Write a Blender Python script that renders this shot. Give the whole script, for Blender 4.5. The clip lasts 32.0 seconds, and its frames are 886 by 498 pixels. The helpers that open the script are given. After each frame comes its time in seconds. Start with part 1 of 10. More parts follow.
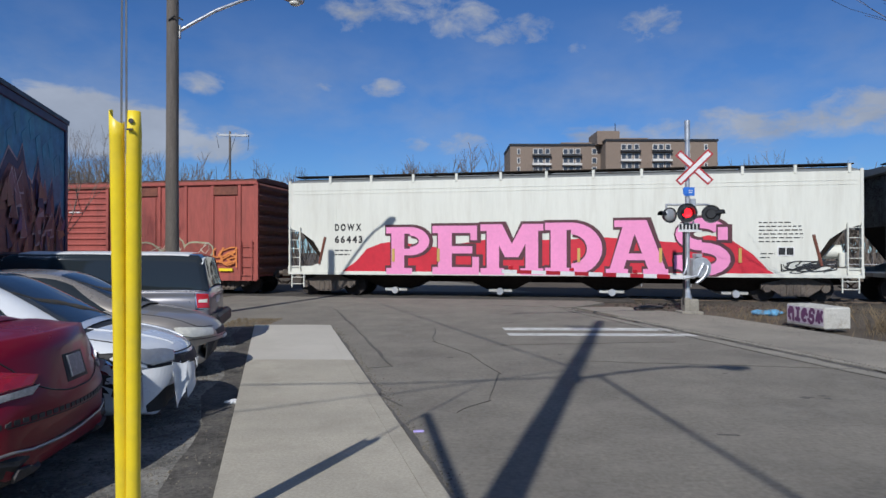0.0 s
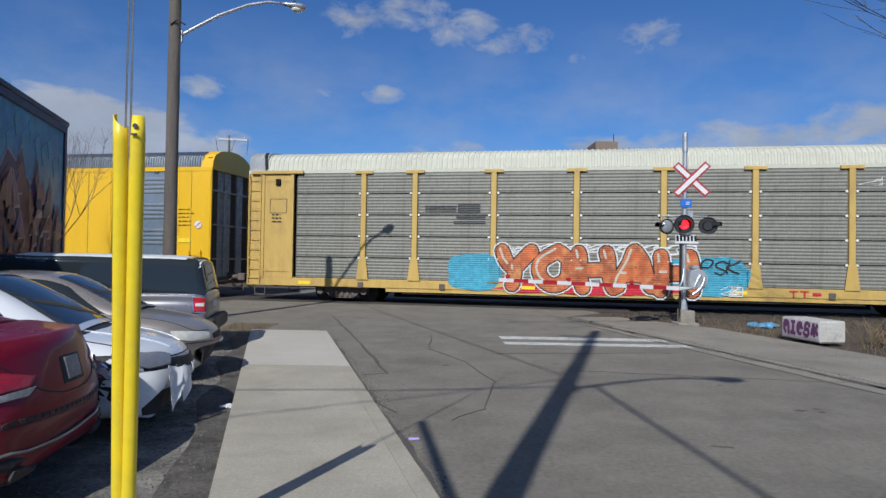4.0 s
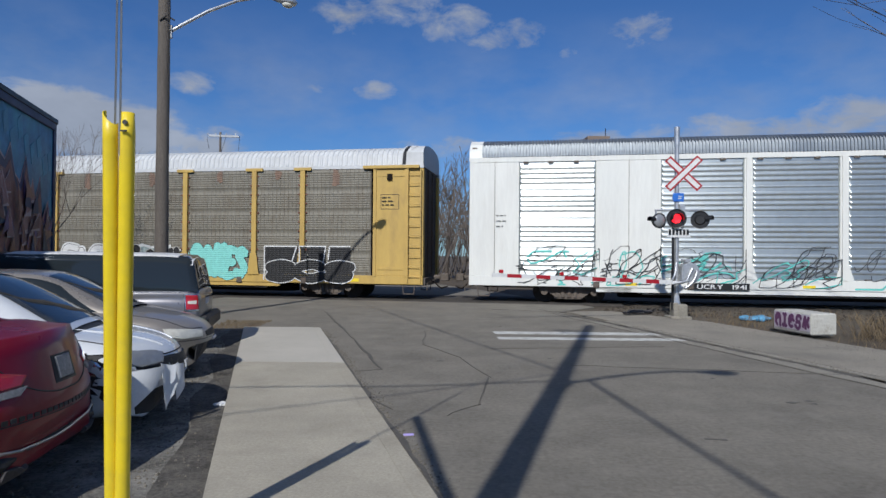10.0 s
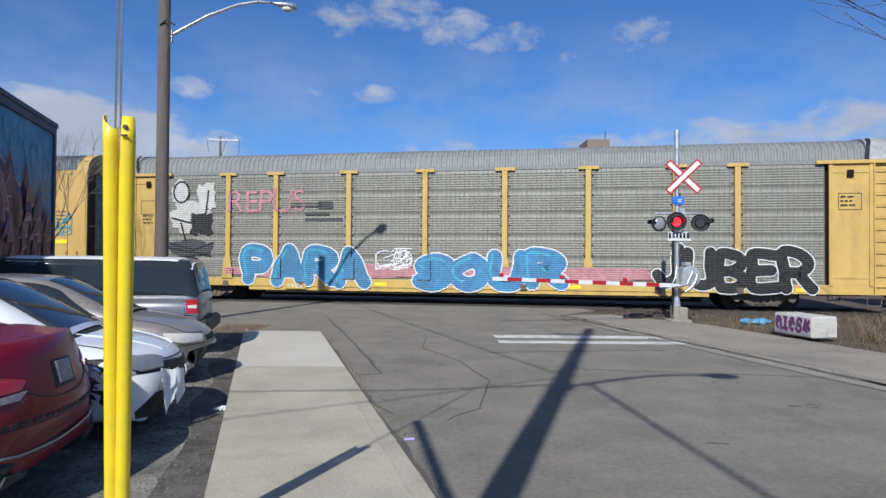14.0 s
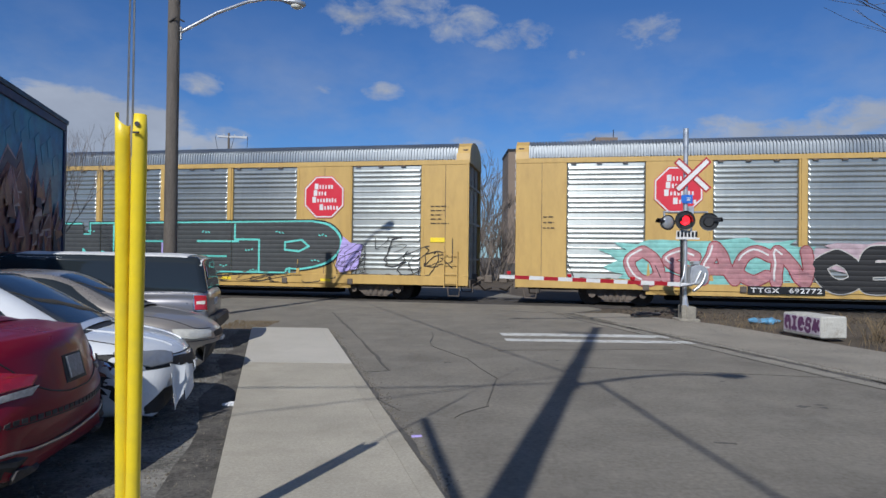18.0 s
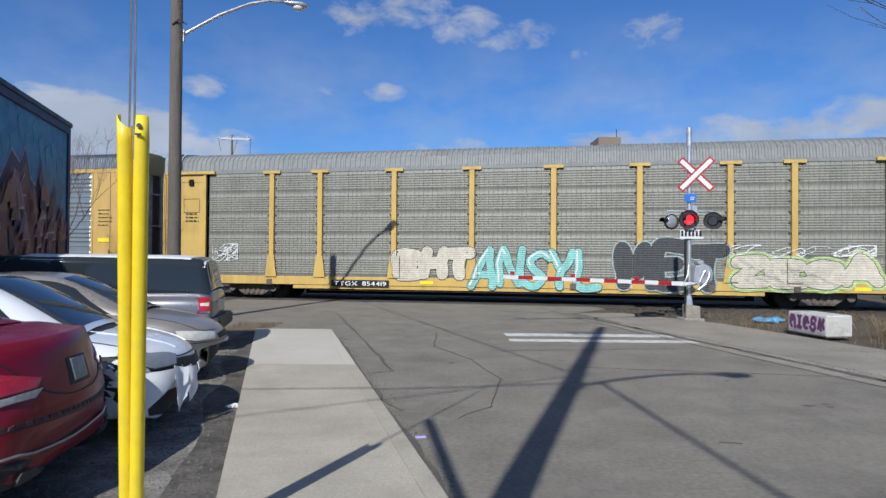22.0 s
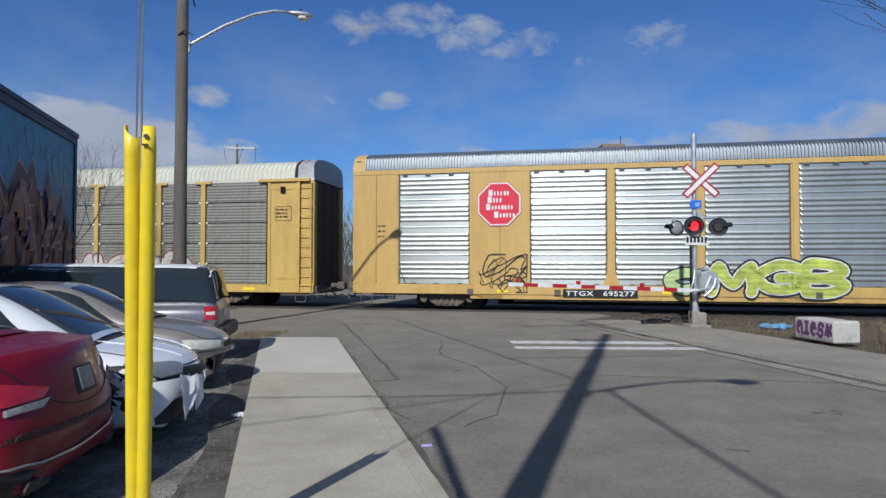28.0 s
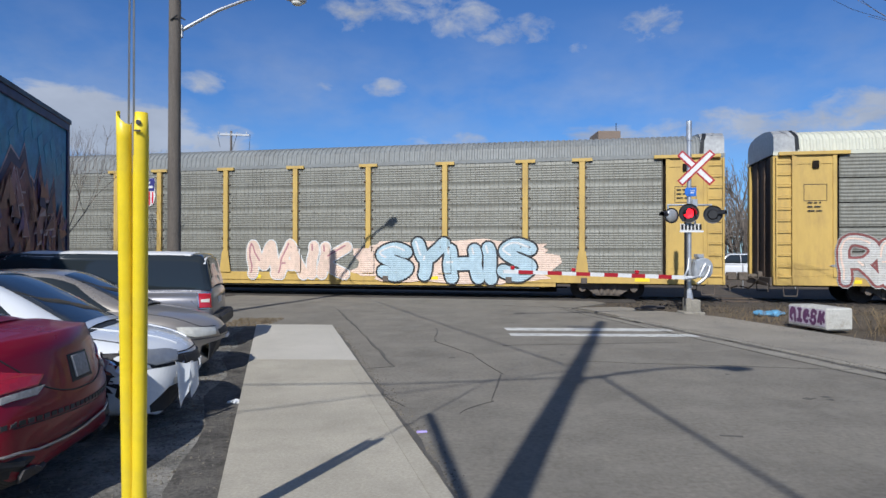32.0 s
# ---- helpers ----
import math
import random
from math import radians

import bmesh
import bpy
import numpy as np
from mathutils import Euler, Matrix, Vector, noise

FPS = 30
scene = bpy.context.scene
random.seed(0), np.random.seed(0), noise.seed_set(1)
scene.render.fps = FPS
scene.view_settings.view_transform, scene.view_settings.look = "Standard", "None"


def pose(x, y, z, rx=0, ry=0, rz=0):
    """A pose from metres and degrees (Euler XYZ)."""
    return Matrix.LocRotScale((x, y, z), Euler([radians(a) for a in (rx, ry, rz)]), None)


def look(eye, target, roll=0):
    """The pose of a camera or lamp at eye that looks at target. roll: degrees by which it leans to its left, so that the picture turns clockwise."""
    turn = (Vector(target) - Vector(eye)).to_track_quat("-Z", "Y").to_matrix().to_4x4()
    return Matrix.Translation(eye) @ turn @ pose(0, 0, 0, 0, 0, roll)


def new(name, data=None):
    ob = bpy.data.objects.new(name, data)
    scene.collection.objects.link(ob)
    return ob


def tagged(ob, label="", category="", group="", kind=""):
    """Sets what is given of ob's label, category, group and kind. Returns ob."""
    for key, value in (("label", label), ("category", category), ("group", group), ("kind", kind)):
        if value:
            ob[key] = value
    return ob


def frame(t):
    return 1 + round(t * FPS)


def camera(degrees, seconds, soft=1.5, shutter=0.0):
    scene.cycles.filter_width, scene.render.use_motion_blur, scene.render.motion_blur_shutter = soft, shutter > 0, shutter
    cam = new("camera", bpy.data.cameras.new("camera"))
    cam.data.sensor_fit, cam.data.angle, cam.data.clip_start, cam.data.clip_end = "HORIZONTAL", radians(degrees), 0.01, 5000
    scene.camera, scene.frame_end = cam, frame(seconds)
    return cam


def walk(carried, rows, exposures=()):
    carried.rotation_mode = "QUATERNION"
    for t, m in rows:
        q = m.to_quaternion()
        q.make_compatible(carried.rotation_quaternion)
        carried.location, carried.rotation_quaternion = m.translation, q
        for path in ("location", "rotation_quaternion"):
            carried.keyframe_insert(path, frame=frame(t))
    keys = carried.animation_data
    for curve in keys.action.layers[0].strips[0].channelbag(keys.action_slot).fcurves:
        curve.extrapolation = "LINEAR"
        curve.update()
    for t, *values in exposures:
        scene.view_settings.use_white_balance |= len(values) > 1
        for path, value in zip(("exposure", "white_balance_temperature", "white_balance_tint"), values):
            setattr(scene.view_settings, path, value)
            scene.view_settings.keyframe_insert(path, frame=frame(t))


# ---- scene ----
from mathutils import bvhtree

cam = camera(70.0, 32.0)
# seconds, stops, kelvin, tint
STOPS = [(0, -0.2), (1, 0.04), (2, 0.25), (3, 0.2), (4.5, -0.3), (6, -0.47), (7, -0.88), (8, -0.45), (9, -0.5), (10, -0.3), (11, -0.03), (12, 0.12), (14, 0.17), (16.5, 0.0), (18, -0.19),
         (19, 0.0), (20, -0.1), (22, 0.12), (23, 0.14), (24, -0.16), (25, -0.41), (26.5, -0.25), (28, -0.12), (30, 0.05), (32, 0.05)]
EXPOSURES = [(t, s, 6100, 10) for t, s in STOPS]
PATH = [
    (0, (0.0, 0.0, 1.7), (0.0, 2.0, 1.711), 0.0),
    (0.5, (-0.001, -0.002, 1.702), (0.002, 1.998, 1.707), 0.0),
    (1, (-0.005, 0.0, 1.705), (0.002, 2.0, 1.705), 0.2),
    (1.5, (-0.001, -0.009, 1.705), (0.007, 1.991, 1.709), 0.3),
    (2, (-0.005, -0.018, 1.708), (0.003, 1.982, 1.718), 0.4),
    (2.5, (-0.014, -0.021, 1.712), (-0.005, 1.979, 1.732), 0.7),
    (3, (-0.016, -0.021, 1.71), (-0.008, 1.978, 1.738), 0.9),
    (3.5, (-0.008, -0.028, 1.705), (0.0, 1.972, 1.74), 0.9),
    (5.5, (-0.014, -0.022, 1.705), (0.0, 1.978, 1.737), 1.0),
    (6, (-0.015, -0.011, 1.707), (0.0, 1.989, 1.738), 0.9),
    (6.5, (-0.017, -0.01, 1.704), (-0.002, 1.99, 1.731), 1.0),
    (7, (-0.023, -0.01, 1.706), (-0.006, 1.989, 1.73), 1.2),
    (7.5, (-0.02, -0.007, 1.705), (-0.001, 1.993, 1.726), 1.3),
    (8, (-0.021, -0.005, 1.706), (0.001, 1.995, 1.726), 1.0),
    (8.5, (-0.017, -0.012, 1.705), (0.006, 1.988, 1.727), 0.8),
    (9, (-0.016, -0.008, 1.705), (0.007, 1.992, 1.728), 0.7),
    (9.5, (-0.015, -0.015, 1.707), (0.01, 1.984, 1.729), 0.5),
    (10, (-0.013, -0.016, 1.705), (0.018, 1.984, 1.726), 0.5),
    (10.5, (-0.009, -0.027, 1.704), (0.028, 1.973, 1.725), 0.4),
    (11, (-0.015, -0.019, 1.71), (0.03, 1.98, 1.731), 0.4),
    (11.5, (-0.016, -0.023, 1.708), (0.029, 1.976, 1.731), 0.5),
    (12, (-0.017, -0.021, 1.711), (0.026, 1.978, 1.736), 0.6),
    (12.5, (-0.017, -0.027, 1.707), (0.024, 1.972, 1.736), 0.6),
    (13, (-0.013, -0.029, 1.708), (0.024, 1.971, 1.741), 0.6),
    (13.5, (-0.018, -0.016, 1.711), (0.016, 1.984, 1.744), 0.5),
    (14, (-0.017, -0.01, 1.708), (0.014, 1.99, 1.74), 0.4),
    (14.5, (-0.014, -0.016, 1.709), (0.01, 1.984, 1.737), 0.4),
    (16.5, (-0.025, -0.016, 1.705), (-0.007, 1.983, 1.727), 0.6),
    (17, (-0.028, -0.015, 1.711), (-0.013, 1.985, 1.733), 0.7),
    (17.5, (-0.029, -0.012, 1.71), (-0.017, 1.988, 1.734), 0.8),
    (18, (-0.029, -0.012, 1.71), (-0.02, 1.988, 1.734), 0.7),
    (18.5, (-0.022, -0.018, 1.707), (-0.016, 1.982, 1.733), 0.6),
    (19, (-0.023, -0.013, 1.704), (-0.02, 1.987, 1.732), 0.5),
    (19.5, (-0.023, -0.015, 1.705), (-0.022, 1.985, 1.734), 0.5),
    (20, (-0.028, -0.004, 1.711), (-0.03, 1.996, 1.737), 0.5),
    (20.5, (-0.023, -0.012, 1.711), (-0.026, 1.988, 1.735), 0.5),
    (21, (-0.02, -0.018, 1.704), (-0.023, 1.982, 1.731), 0.4),
    (21.5, (-0.022, -0.012, 1.706), (-0.025, 1.988, 1.734), 0.5),
    (22, (-0.025, -0.003, 1.708), (-0.027, 1.997, 1.734), 0.4),
    (22.5, (-0.022, 0.0, 1.704), (-0.023, 2.0, 1.725), 0.3),
    (23, (-0.026, 0.007, 1.704), (-0.025, 2.007, 1.717), 0.3),
    (23.5, (-0.022, 0.004, 1.706), (-0.021, 2.004, 1.713), 0.2),
    (24, (-0.021, 0.0, 1.706), (-0.02, 2.0, 1.71), 0.2),
    (24.5, (-0.016, -0.014, 1.705), (-0.017, 1.986, 1.711), 0.1),
    (25, (-0.028, -0.003, 1.706), (-0.029, 1.997, 1.718), 0.0),
    (25.5, (-0.027, 0.0, 1.709), (-0.032, 2.0, 1.725), -0.0),
    (27.5, (-0.031, -0.013, 1.711), (-0.045, 1.986, 1.757), 0.0),
    (28, (-0.028, -0.009, 1.71), (-0.045, 1.991, 1.76), 0.1),
    (28.5, (-0.024, -0.003, 1.707), (-0.04, 1.997, 1.754), 0.1),
    (29, (-0.021, 0.0, 1.703), (-0.036, 2.0, 1.742), 0.0),
    (29.5, (-0.025, 0.007, 1.705), (-0.039, 2.007, 1.732), -0.0),
    (30, (-0.031, 0.011, 1.712), (-0.041, 2.011, 1.732), 0.1),
    (30.5, (-0.018, -0.006, 1.706), (-0.026, 1.994, 1.723), 0.1),
    (31, (-0.026, 0.006, 1.707), (-0.029, 2.006, 1.719), 0.1),
    (31.5, (-0.024, 0.004, 1.707), (-0.026, 2.004, 1.717), -0.0),
    (32, (-0.027, -0.003, 1.709), (-0.029, 1.997, 1.719), 0.1),
]
walk(cam, [(t, look(eye, target, roll)) for t, eye, target, roll in PATH], EXPOSURES)

TRACK_TURN = -11.3  # degrees: the way the rails run, seen from above
TRACK = Matrix.Translation((-4.035 + 1.6 * 0.196, 24.561 + 1.6 * 0.9806, 0.0)) @ pose(0, 0, 0, 0, 0, TRACK_TURN)


def run(t):
    """Metres that the train has gone at t seconds."""
    return 11.62 * t - 0.004 * t * t


# ---- sky and sun ----
SUN_WAY = Vector((-0.2756, -0.9613, 0.0))
SUN_HIGH = radians(38.0)
world = bpy.data.worlds.new("sky")
scene.world = world
world.use_nodes = True


def sky_nodes():
    t = world.node_tree
    t.nodes.clear()
    n = t.nodes.new
    out = n("ShaderNodeOutputWorld")
    back = n("ShaderNodeBackground")
    back.inputs[1].default_value = 0.094
    sky = n("ShaderNodeTexSky")
    sky.sky_type = "NISHITA"
    sky.sun_disc = False
    sky.sun_elevation = SUN_HIGH
    sky.sun_rotation = math.atan2(SUN_WAY.x, SUN_WAY.y)
    sky.air_density, sky.dust_density, sky.ozone_density = 1.0, 0.25, 3.0
    coord = n("ShaderNodeTexCoord")
    split = n("ShaderNodeSeparateXYZ")
    t.links.new(coord.outputs["Generated"], split.inputs[0])

    def mth(op, a, b=None, c=None, clamp=False):
        m = n("ShaderNodeMath")
        m.operation, m.use_clamp = op, clamp
        for k, v in enumerate((a, b, c)):
            if v is None:
                continue
            if isinstance(v, (int, float)):
                m.inputs[k].default_value = v
            else:
                t.links.new(v, m.inputs[k])
        return m.outputs[0]

    # azimuth and height of the way looked, in degrees
    azim = mth("MULTIPLY", mth("ARCTAN2", split.outputs[0], split.outputs[1]), 57.2958)
    high = mth("MULTIPLY", mth("ARCSINE", split.outputs[2]), 57.2958)
    flat = n("ShaderNodeCombineXYZ")
    t.links.new(mth("MULTIPLY", azim, 0.55), flat.inputs[0])
    t.links.new(high, flat.inputs[1])

    def noise_at(scale, detail, rough, add=0.0, source=flat.outputs[0]):
        k = n("ShaderNodeTexNoise")
        k.inputs["Scale"].default_value, k.inputs["Detail"].default_value, k.inputs["Roughness"].default_value = scale, detail, rough
        k.inputs["Distortion"].default_value = add
        t.links.new(source, k.inputs["Vector"])
        return k.outputs["Fac"]

    fine, broad = noise_at(0.55, 8.0, 0.62, 0.3), noise_at(0.16, 6.0, 0.55)
    # cumulus: azimuth, height, half width, half height, thickness
    banks = [(-8.0, 20.6, 3.6, 2.2, 0.75), (-2.6, 21.2, 5.0, 1.9, 0.9), (1.6, 20.2, 4.6, 2.2, 0.95), (5.4, 18.9, 3.4, 1.7, 0.95), (8.0, 19.4, 2.6, 1.6, 0.85),
             (18.4, 19.0, 3.8, 1.8, 0.75), (11.9, 17.6, 1.2, 0.9, 0.8), (-5.2, 14.6, 3.0, 1.2, 0.85), (-11.4, 14.4, 2.8, 0.9, 0.65),
             (-21.0, 14.1, 3.0, 1.2, 0.85), (-31.5, 10.2, 7.5, 3.3, 2.3), (-26.0, 9.8, 6.5, 2.9, 2.2), (-19.5, 9.2, 4.0, 1.9, 1.5),
             (0.5, 9.8, 5.0, 1.3, 1.0), (14.0, 10.2, 5.0, 1.2, 1.0), (25.0, 10.2, 10.0, 2.0, 1.25), (36.0, 10.6, 10.0, 2.4, 1.3)]
    cover = None
    for a, h, ra, rh, thick in banks:
        dx = mth("DIVIDE", mth("SUBTRACT", azim, a), ra)
        dy = mth("DIVIDE", mth("SUBTRACT", high, h), rh)
        r2 = mth("ADD", mth("MULTIPLY", dx, dx), mth("MULTIPLY", dy, dy))
        puff = mth("MULTIPLY", mth("SUBTRACT", 1.0, r2, clamp=True), thick)
        cover = puff if cover is None else mth("MAXIMUM", cover, puff)
    # the same kind of broken cloud all round the horizon
    ring = mth("MULTIPLY", mth("SUBTRACT", 1.0, mth("ABSOLUTE", mth("DIVIDE", mth("SUBTRACT", high, 6.0), 7.0)), clamp=True),
               mth("MULTIPLY", mth("SUBTRACT", broad, 0.42, clamp=True), 3.2))
    cover = mth("MAXIMUM", cover, ring)
    # and broken cumulus overhead, unseen above the view, added to whiten the skylight
    aloft = mth("MULTIPLY", mth("MULTIPLY", mth("SUBTRACT", noise_at(2.6, 7.0, 0.6, 0.2, coord.outputs["Generated"]), 0.40, clamp=True), 6.0),
                mth("MULTIPLY", mth("SUBTRACT", high, 25.0), 0.08, clamp=True))
    cover = mth("MAXIMUM", cover, aloft)
    dense = mth("MULTIPLY", mth("ADD", cover, mth("MULTIPLY", mth("SUBTRACT", fine, 0.62), 3.0)), 1.05, clamp=True)
    dense = mth("MULTIPLY", dense, mth("MULTIPLY", cover, 2.2, clamp=True))
    veil = mth("MULTIPLY", mth("MULTIPLY", mth("SUBTRACT", broad, 0.40, clamp=True), 1.35), mth("SUBTRACT", 1.0, mth("ABSOLUTE", mth("DIVIDE", mth("SUBTRACT", high, 13.0), 8.0)), clamp=True))
    amount = mth("MAXIMUM", mth("MULTIPLY", dense, 0.84), veil)
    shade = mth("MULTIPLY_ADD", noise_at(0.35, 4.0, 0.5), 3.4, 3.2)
    tint = n("ShaderNodeCombineXYZ")
    for k, f in enumerate((0.95, 1.0, 1.10)):
        t.links.new(mth("MULTIPLY", shade, f), tint.inputs[k])
    mix = n("ShaderNodeMix")
    mix.data_type = "RGBA"
    t.links.new(amount, mix.inputs["Factor"])
    deep = n("ShaderNodeMix")
    deep.data_type, deep.blend_type = "RGBA", "MULTIPLY"
    deep.inputs["Factor"].default_value = 1.0
    deep.inputs["B"].default_value = (0.46, 0.715, 1.06, 1.0)
    t.links.new(sky.outputs[0], deep.inputs["A"])
    t.links.new(deep.outputs["Result"], mix.inputs["A"])
    t.links.new(tint.outputs[0], mix.inputs["B"])
    t.links.new(mix.outputs["Result"], back.inputs[0])
    t.links.new(back.outputs[0], out.inputs[0])


sky_nodes()
sun = new("sun", bpy.data.lights.new("sun", "SUN"))
sun.data.energy, sun.data.angle, sun.data.color = 5.0, radians(0.55), (1.0, 0.955, 0.88)
sun.matrix_world = look((-20, -60, 50), Vector((-20, -60, 50)) - Vector((SUN_WAY.x * math.cos(SUN_HIGH), SUN_WAY.y * math.cos(SUN_HIGH), math.sin(SUN_HIGH))))

# ---- materials ----
MATS = {}


def surface(name, colour, rough=0.6, metal=0.0, vary=0.12, grain=30.0, stain=1.2, bump=0.15, bump_scale=60.0, dirt=None, dirt_amount=0.0, coat=0.0,
            random_tone=0.0, spec=0.5, stretch=(1, 1, 1), patchy=0.1):
    """A painted, stony or metal surface: grain, broad stains, some dirt, fine relief."""
    m = bpy.data.materials.new(name)
    m.use_nodes = True
    t = m.node_tree
    n, link = t.nodes.new, t.links.new
    b = t.nodes["Principled BSDF"]
    coord = n("ShaderNodeTexCoord")
    mapped = n("ShaderNodeMapping")
    mapped.inputs["Scale"].default_value = stretch
    link(coord.outputs["Object"], mapped.inputs[0])

    def tex(scale, detail=4.0, rough_=0.6):
        k = n("ShaderNodeTexNoise")
        k.inputs["Scale"].default_value, k.inputs["Detail"].default_value, k.inputs["Roughness"].default_value = scale, detail, rough_
        link(mapped.outputs[0], k.inputs["Vector"])
        return k.outputs["Fac"]

    def ramp(fac, a, b_, lo, hi):
        r = n("ShaderNodeMapRange")
        r.inputs[1].default_value, r.inputs[2].default_value, r.inputs[3].default_value, r.inputs[4].default_value = lo, hi, a, b_
        link(fac, r.inputs[0])
        return r.outputs[0]

    g, s = tex(grain), tex(stain, 6.0)
    tone = n("ShaderNodeMath")
    tone.operation = "MULTIPLY"
    link(ramp(g, 1 - vary, 1 + vary, 0.3, 0.7), tone.inputs[0])
    link(ramp(s, 1 - vary, 1 + vary, 0.3, 0.7), tone.inputs[1])
    last = tone.outputs[0]
    if random_tone:
        info = n("ShaderNodeObjectInfo")
        k = n("ShaderNodeMath")
        k.operation = "MULTIPLY"
        link(last, k.inputs[0])
        link(ramp(info.outputs["Random"], 1 - random_tone, 1 + random_tone, 0, 1), k.inputs[1])
        last = k.outputs[0]
    col = n("ShaderNodeVectorMath")
    col.operation = "SCALE"
    col.inputs[0].default_value = colour
    link(last, col.inputs["Scale"])
    out = col.outputs[0]
    if dirt:
        mix = n("ShaderNodeMix")
        mix.data_type = "RGBA"
        mix.inputs["B"].default_value = (*dirt, 1)
        link(ramp(tex(stain * 2.3, 8.0, 0.7), 0.0, dirt_amount, 0.48, 0.68), mix.inputs["Factor"])
        link(out, mix.inputs["A"])
        out = mix.outputs["Result"]
    link(out, b.inputs["Base Color"])
    link(ramp(s, max(0.02, rough - patchy), min(1, rough + patchy), 0.3, 0.7), b.inputs["Roughness"])
    b.inputs["Metallic"].default_value = metal
    b.inputs["Coat Weight"].default_value = coat
    b.inputs["Specular IOR Level"].default_value = spec
    if bump:
        k = n("ShaderNodeBump")
        k.inputs["Strength"].default_value, k.inputs["Distance"].default_value = bump, 0.01
        link(tex(bump_scale, 6.0, 0.7), k.inputs["Height"])
        link(k.outputs[0], b.inputs["Normal"])
    MATS[name] = m
    return m


def glass(name, colour=(0.02, 0.025, 0.028), rough=0.04):
    m = bpy.data.materials.new(name)
    m.use_nodes = True
    b = m.node_tree.nodes["Principled BSDF"]
    b.inputs["Base Color"].default_value = (*colour, 1)
    b.inputs["Roughness"].default_value = rough
    b.inputs["Specular IOR Level"].default_value = 0.45
    MATS[name] = m
    return m


def glow(name, colour, strength):
    m = bpy.data.materials.new(name)
    m.use_nodes = True
    b = m.node_tree.nodes["Principled BSDF"]
    b.inputs["Base Color"].default_value = (*colour, 1)
    b.inputs["Emission Color"].default_value = (*colour, 1)
    b.inputs["Emission Strength"].default_value = strength
    MATS[name] = m
    return m


surface("asphalt", (0.182, 0.166, 0.138), 0.9, 0, 0.2, 20, 0.8, 0.8, 90, (0.235, 0.217, 0.182), 0.7, spec=0.25)
surface("asphalt_old", (0.15, 0.142, 0.125), 0.95, 0, 0.5, 30, 1.3, 1.0, 50, (0.30, 0.285, 0.25), 0.9, spec=0.25)
surface("asphalt_patch", (0.085, 0.078, 0.068), 0.95, 0, 0.45, 26, 1.6, 1.0, 40, (0.17, 0.155, 0.13), 0.7, spec=0.25)
surface("tar", (0.085, 0.078, 0.068), 0.8, 0, 0.2, 30, 2)
surface("concrete", (0.36, 0.328, 0.262), 0.9, 0, 0.14, 40, 0.7, 0.35, 140, (0.26, 0.235, 0.185), 0.55, random_tone=0.04, spec=0.3)
surface("concrete_block", (0.44, 0.43, 0.39), 0.9, 0, 0.14, 25, 2.0, 0.4, 70, (0.24, 0.22, 0.18), 0.7)
surface("concrete_new", (0.45, 0.42, 0.36), 0.9, 0, 0.08, 40, 0.5, 0.35, 140, (0.37, 0.34, 0.285), 0.4, spec=0.3)
surface("gutter", (0.232, 0.214, 0.176), 0.9, 0, 0.2, 30, 0.9, 0.5, 80, (0.165, 0.152, 0.125), 0.75, random_tone=0.03)
surface("kerb", (0.25, 0.23, 0.19), 0.9, 0, 0.2, 20, 0.8, 0.5, 60, (0.13, 0.12, 0.10), 0.7)
surface("earth", (0.070, 0.053, 0.036), 0.95, 0, 0.4, 12, 0.5, 1.0, 30, (0.125, 0.10, 0.064), 0.6)
surface("gravel", (0.062, 0.050, 0.037), 0.95, 0, 0.4, 18, 0.7, 1.0, 26, (0.042, 0.035, 0.027), 0.6)
surface("road_paint", (0.52, 0.52, 0.49), 0.85, 0, 0.14, 25, 2.2, 0.3, 80, (0.20, 0.188, 0.165), 0.95)
surface("rail_steel", (0.10, 0.072, 0.052), 0.7, 0.15, 0.3, 30, 2)
surface("tie_wood", (0.07, 0.055, 0.045), 0.9, 0, 0.3, 20, 2)
surface("safety_yellow", (0.80, 0.60, 0.02), 0.42, 0, 0.05, 14, 1.6, 0.08, 30, (0.5, 0.4, 0.1), 0.25)
surface("wire_steel", (0.4, 0.4, 0.4), 0.4, 0.8, 0.1)
surface("pole_wood", (0.125, 0.108, 0.092), 0.9, 0, 0.3, 22, 0.8, 0.7, 30, (0.09, 0.075, 0.06), 0.6, stretch=(6, 6, 0.5))
surface("galvanised", (0.52, 0.53, 0.54), 0.42, 0.75, 0.12, 8, 1.5, 0.05)
surface("up_yellow", (0.72, 0.425, 0.012), 0.36, 0, 0.03, 6, 0.4, 0.03, 40, (0.52, 0.32, 0.03), 0.2, stretch=(2.4, 2.4, 0.4))
surface("rack_yellow", (0.475, 0.31, 0.095), 0.5, 0, 0.05, 3, 0.5, 0.05, 40, (0.33, 0.205, 0.065), 0.45, stretch=(1.6, 1.6, 0.5))
surface("old_yellow", (0.49, 0.33, 0.088), 0.6, 0, 0.06, 3, 0.5, 0.08, 40, (0.27, 0.175, 0.07), 0.5, stretch=(1.6, 1.6, 0.5))
surface("car_white", (0.70, 0.70, 0.655), 0.45, 0, 0.03, 7, 0.5, 0.03, 40, (0.50, 0.48, 0.44), 0.28, stretch=(2.4, 2.4, 0.35))
surface("panel_steel", (0.59, 0.625, 0.62), 0.38, 0.88, 0.05, 5, 0.5, 0.02, 20, (0.46, 0.49, 0.50), 0.25, patchy=0.02)
surface("panel_kcs", (0.42, 0.445, 0.43), 0.38, 0.85, 0.06, 5, 0.5, 0.02, 20, (0.40, 0.41, 0.40), 0.35, stretch=(1.4, 1.4, 0.6), patchy=0.03)
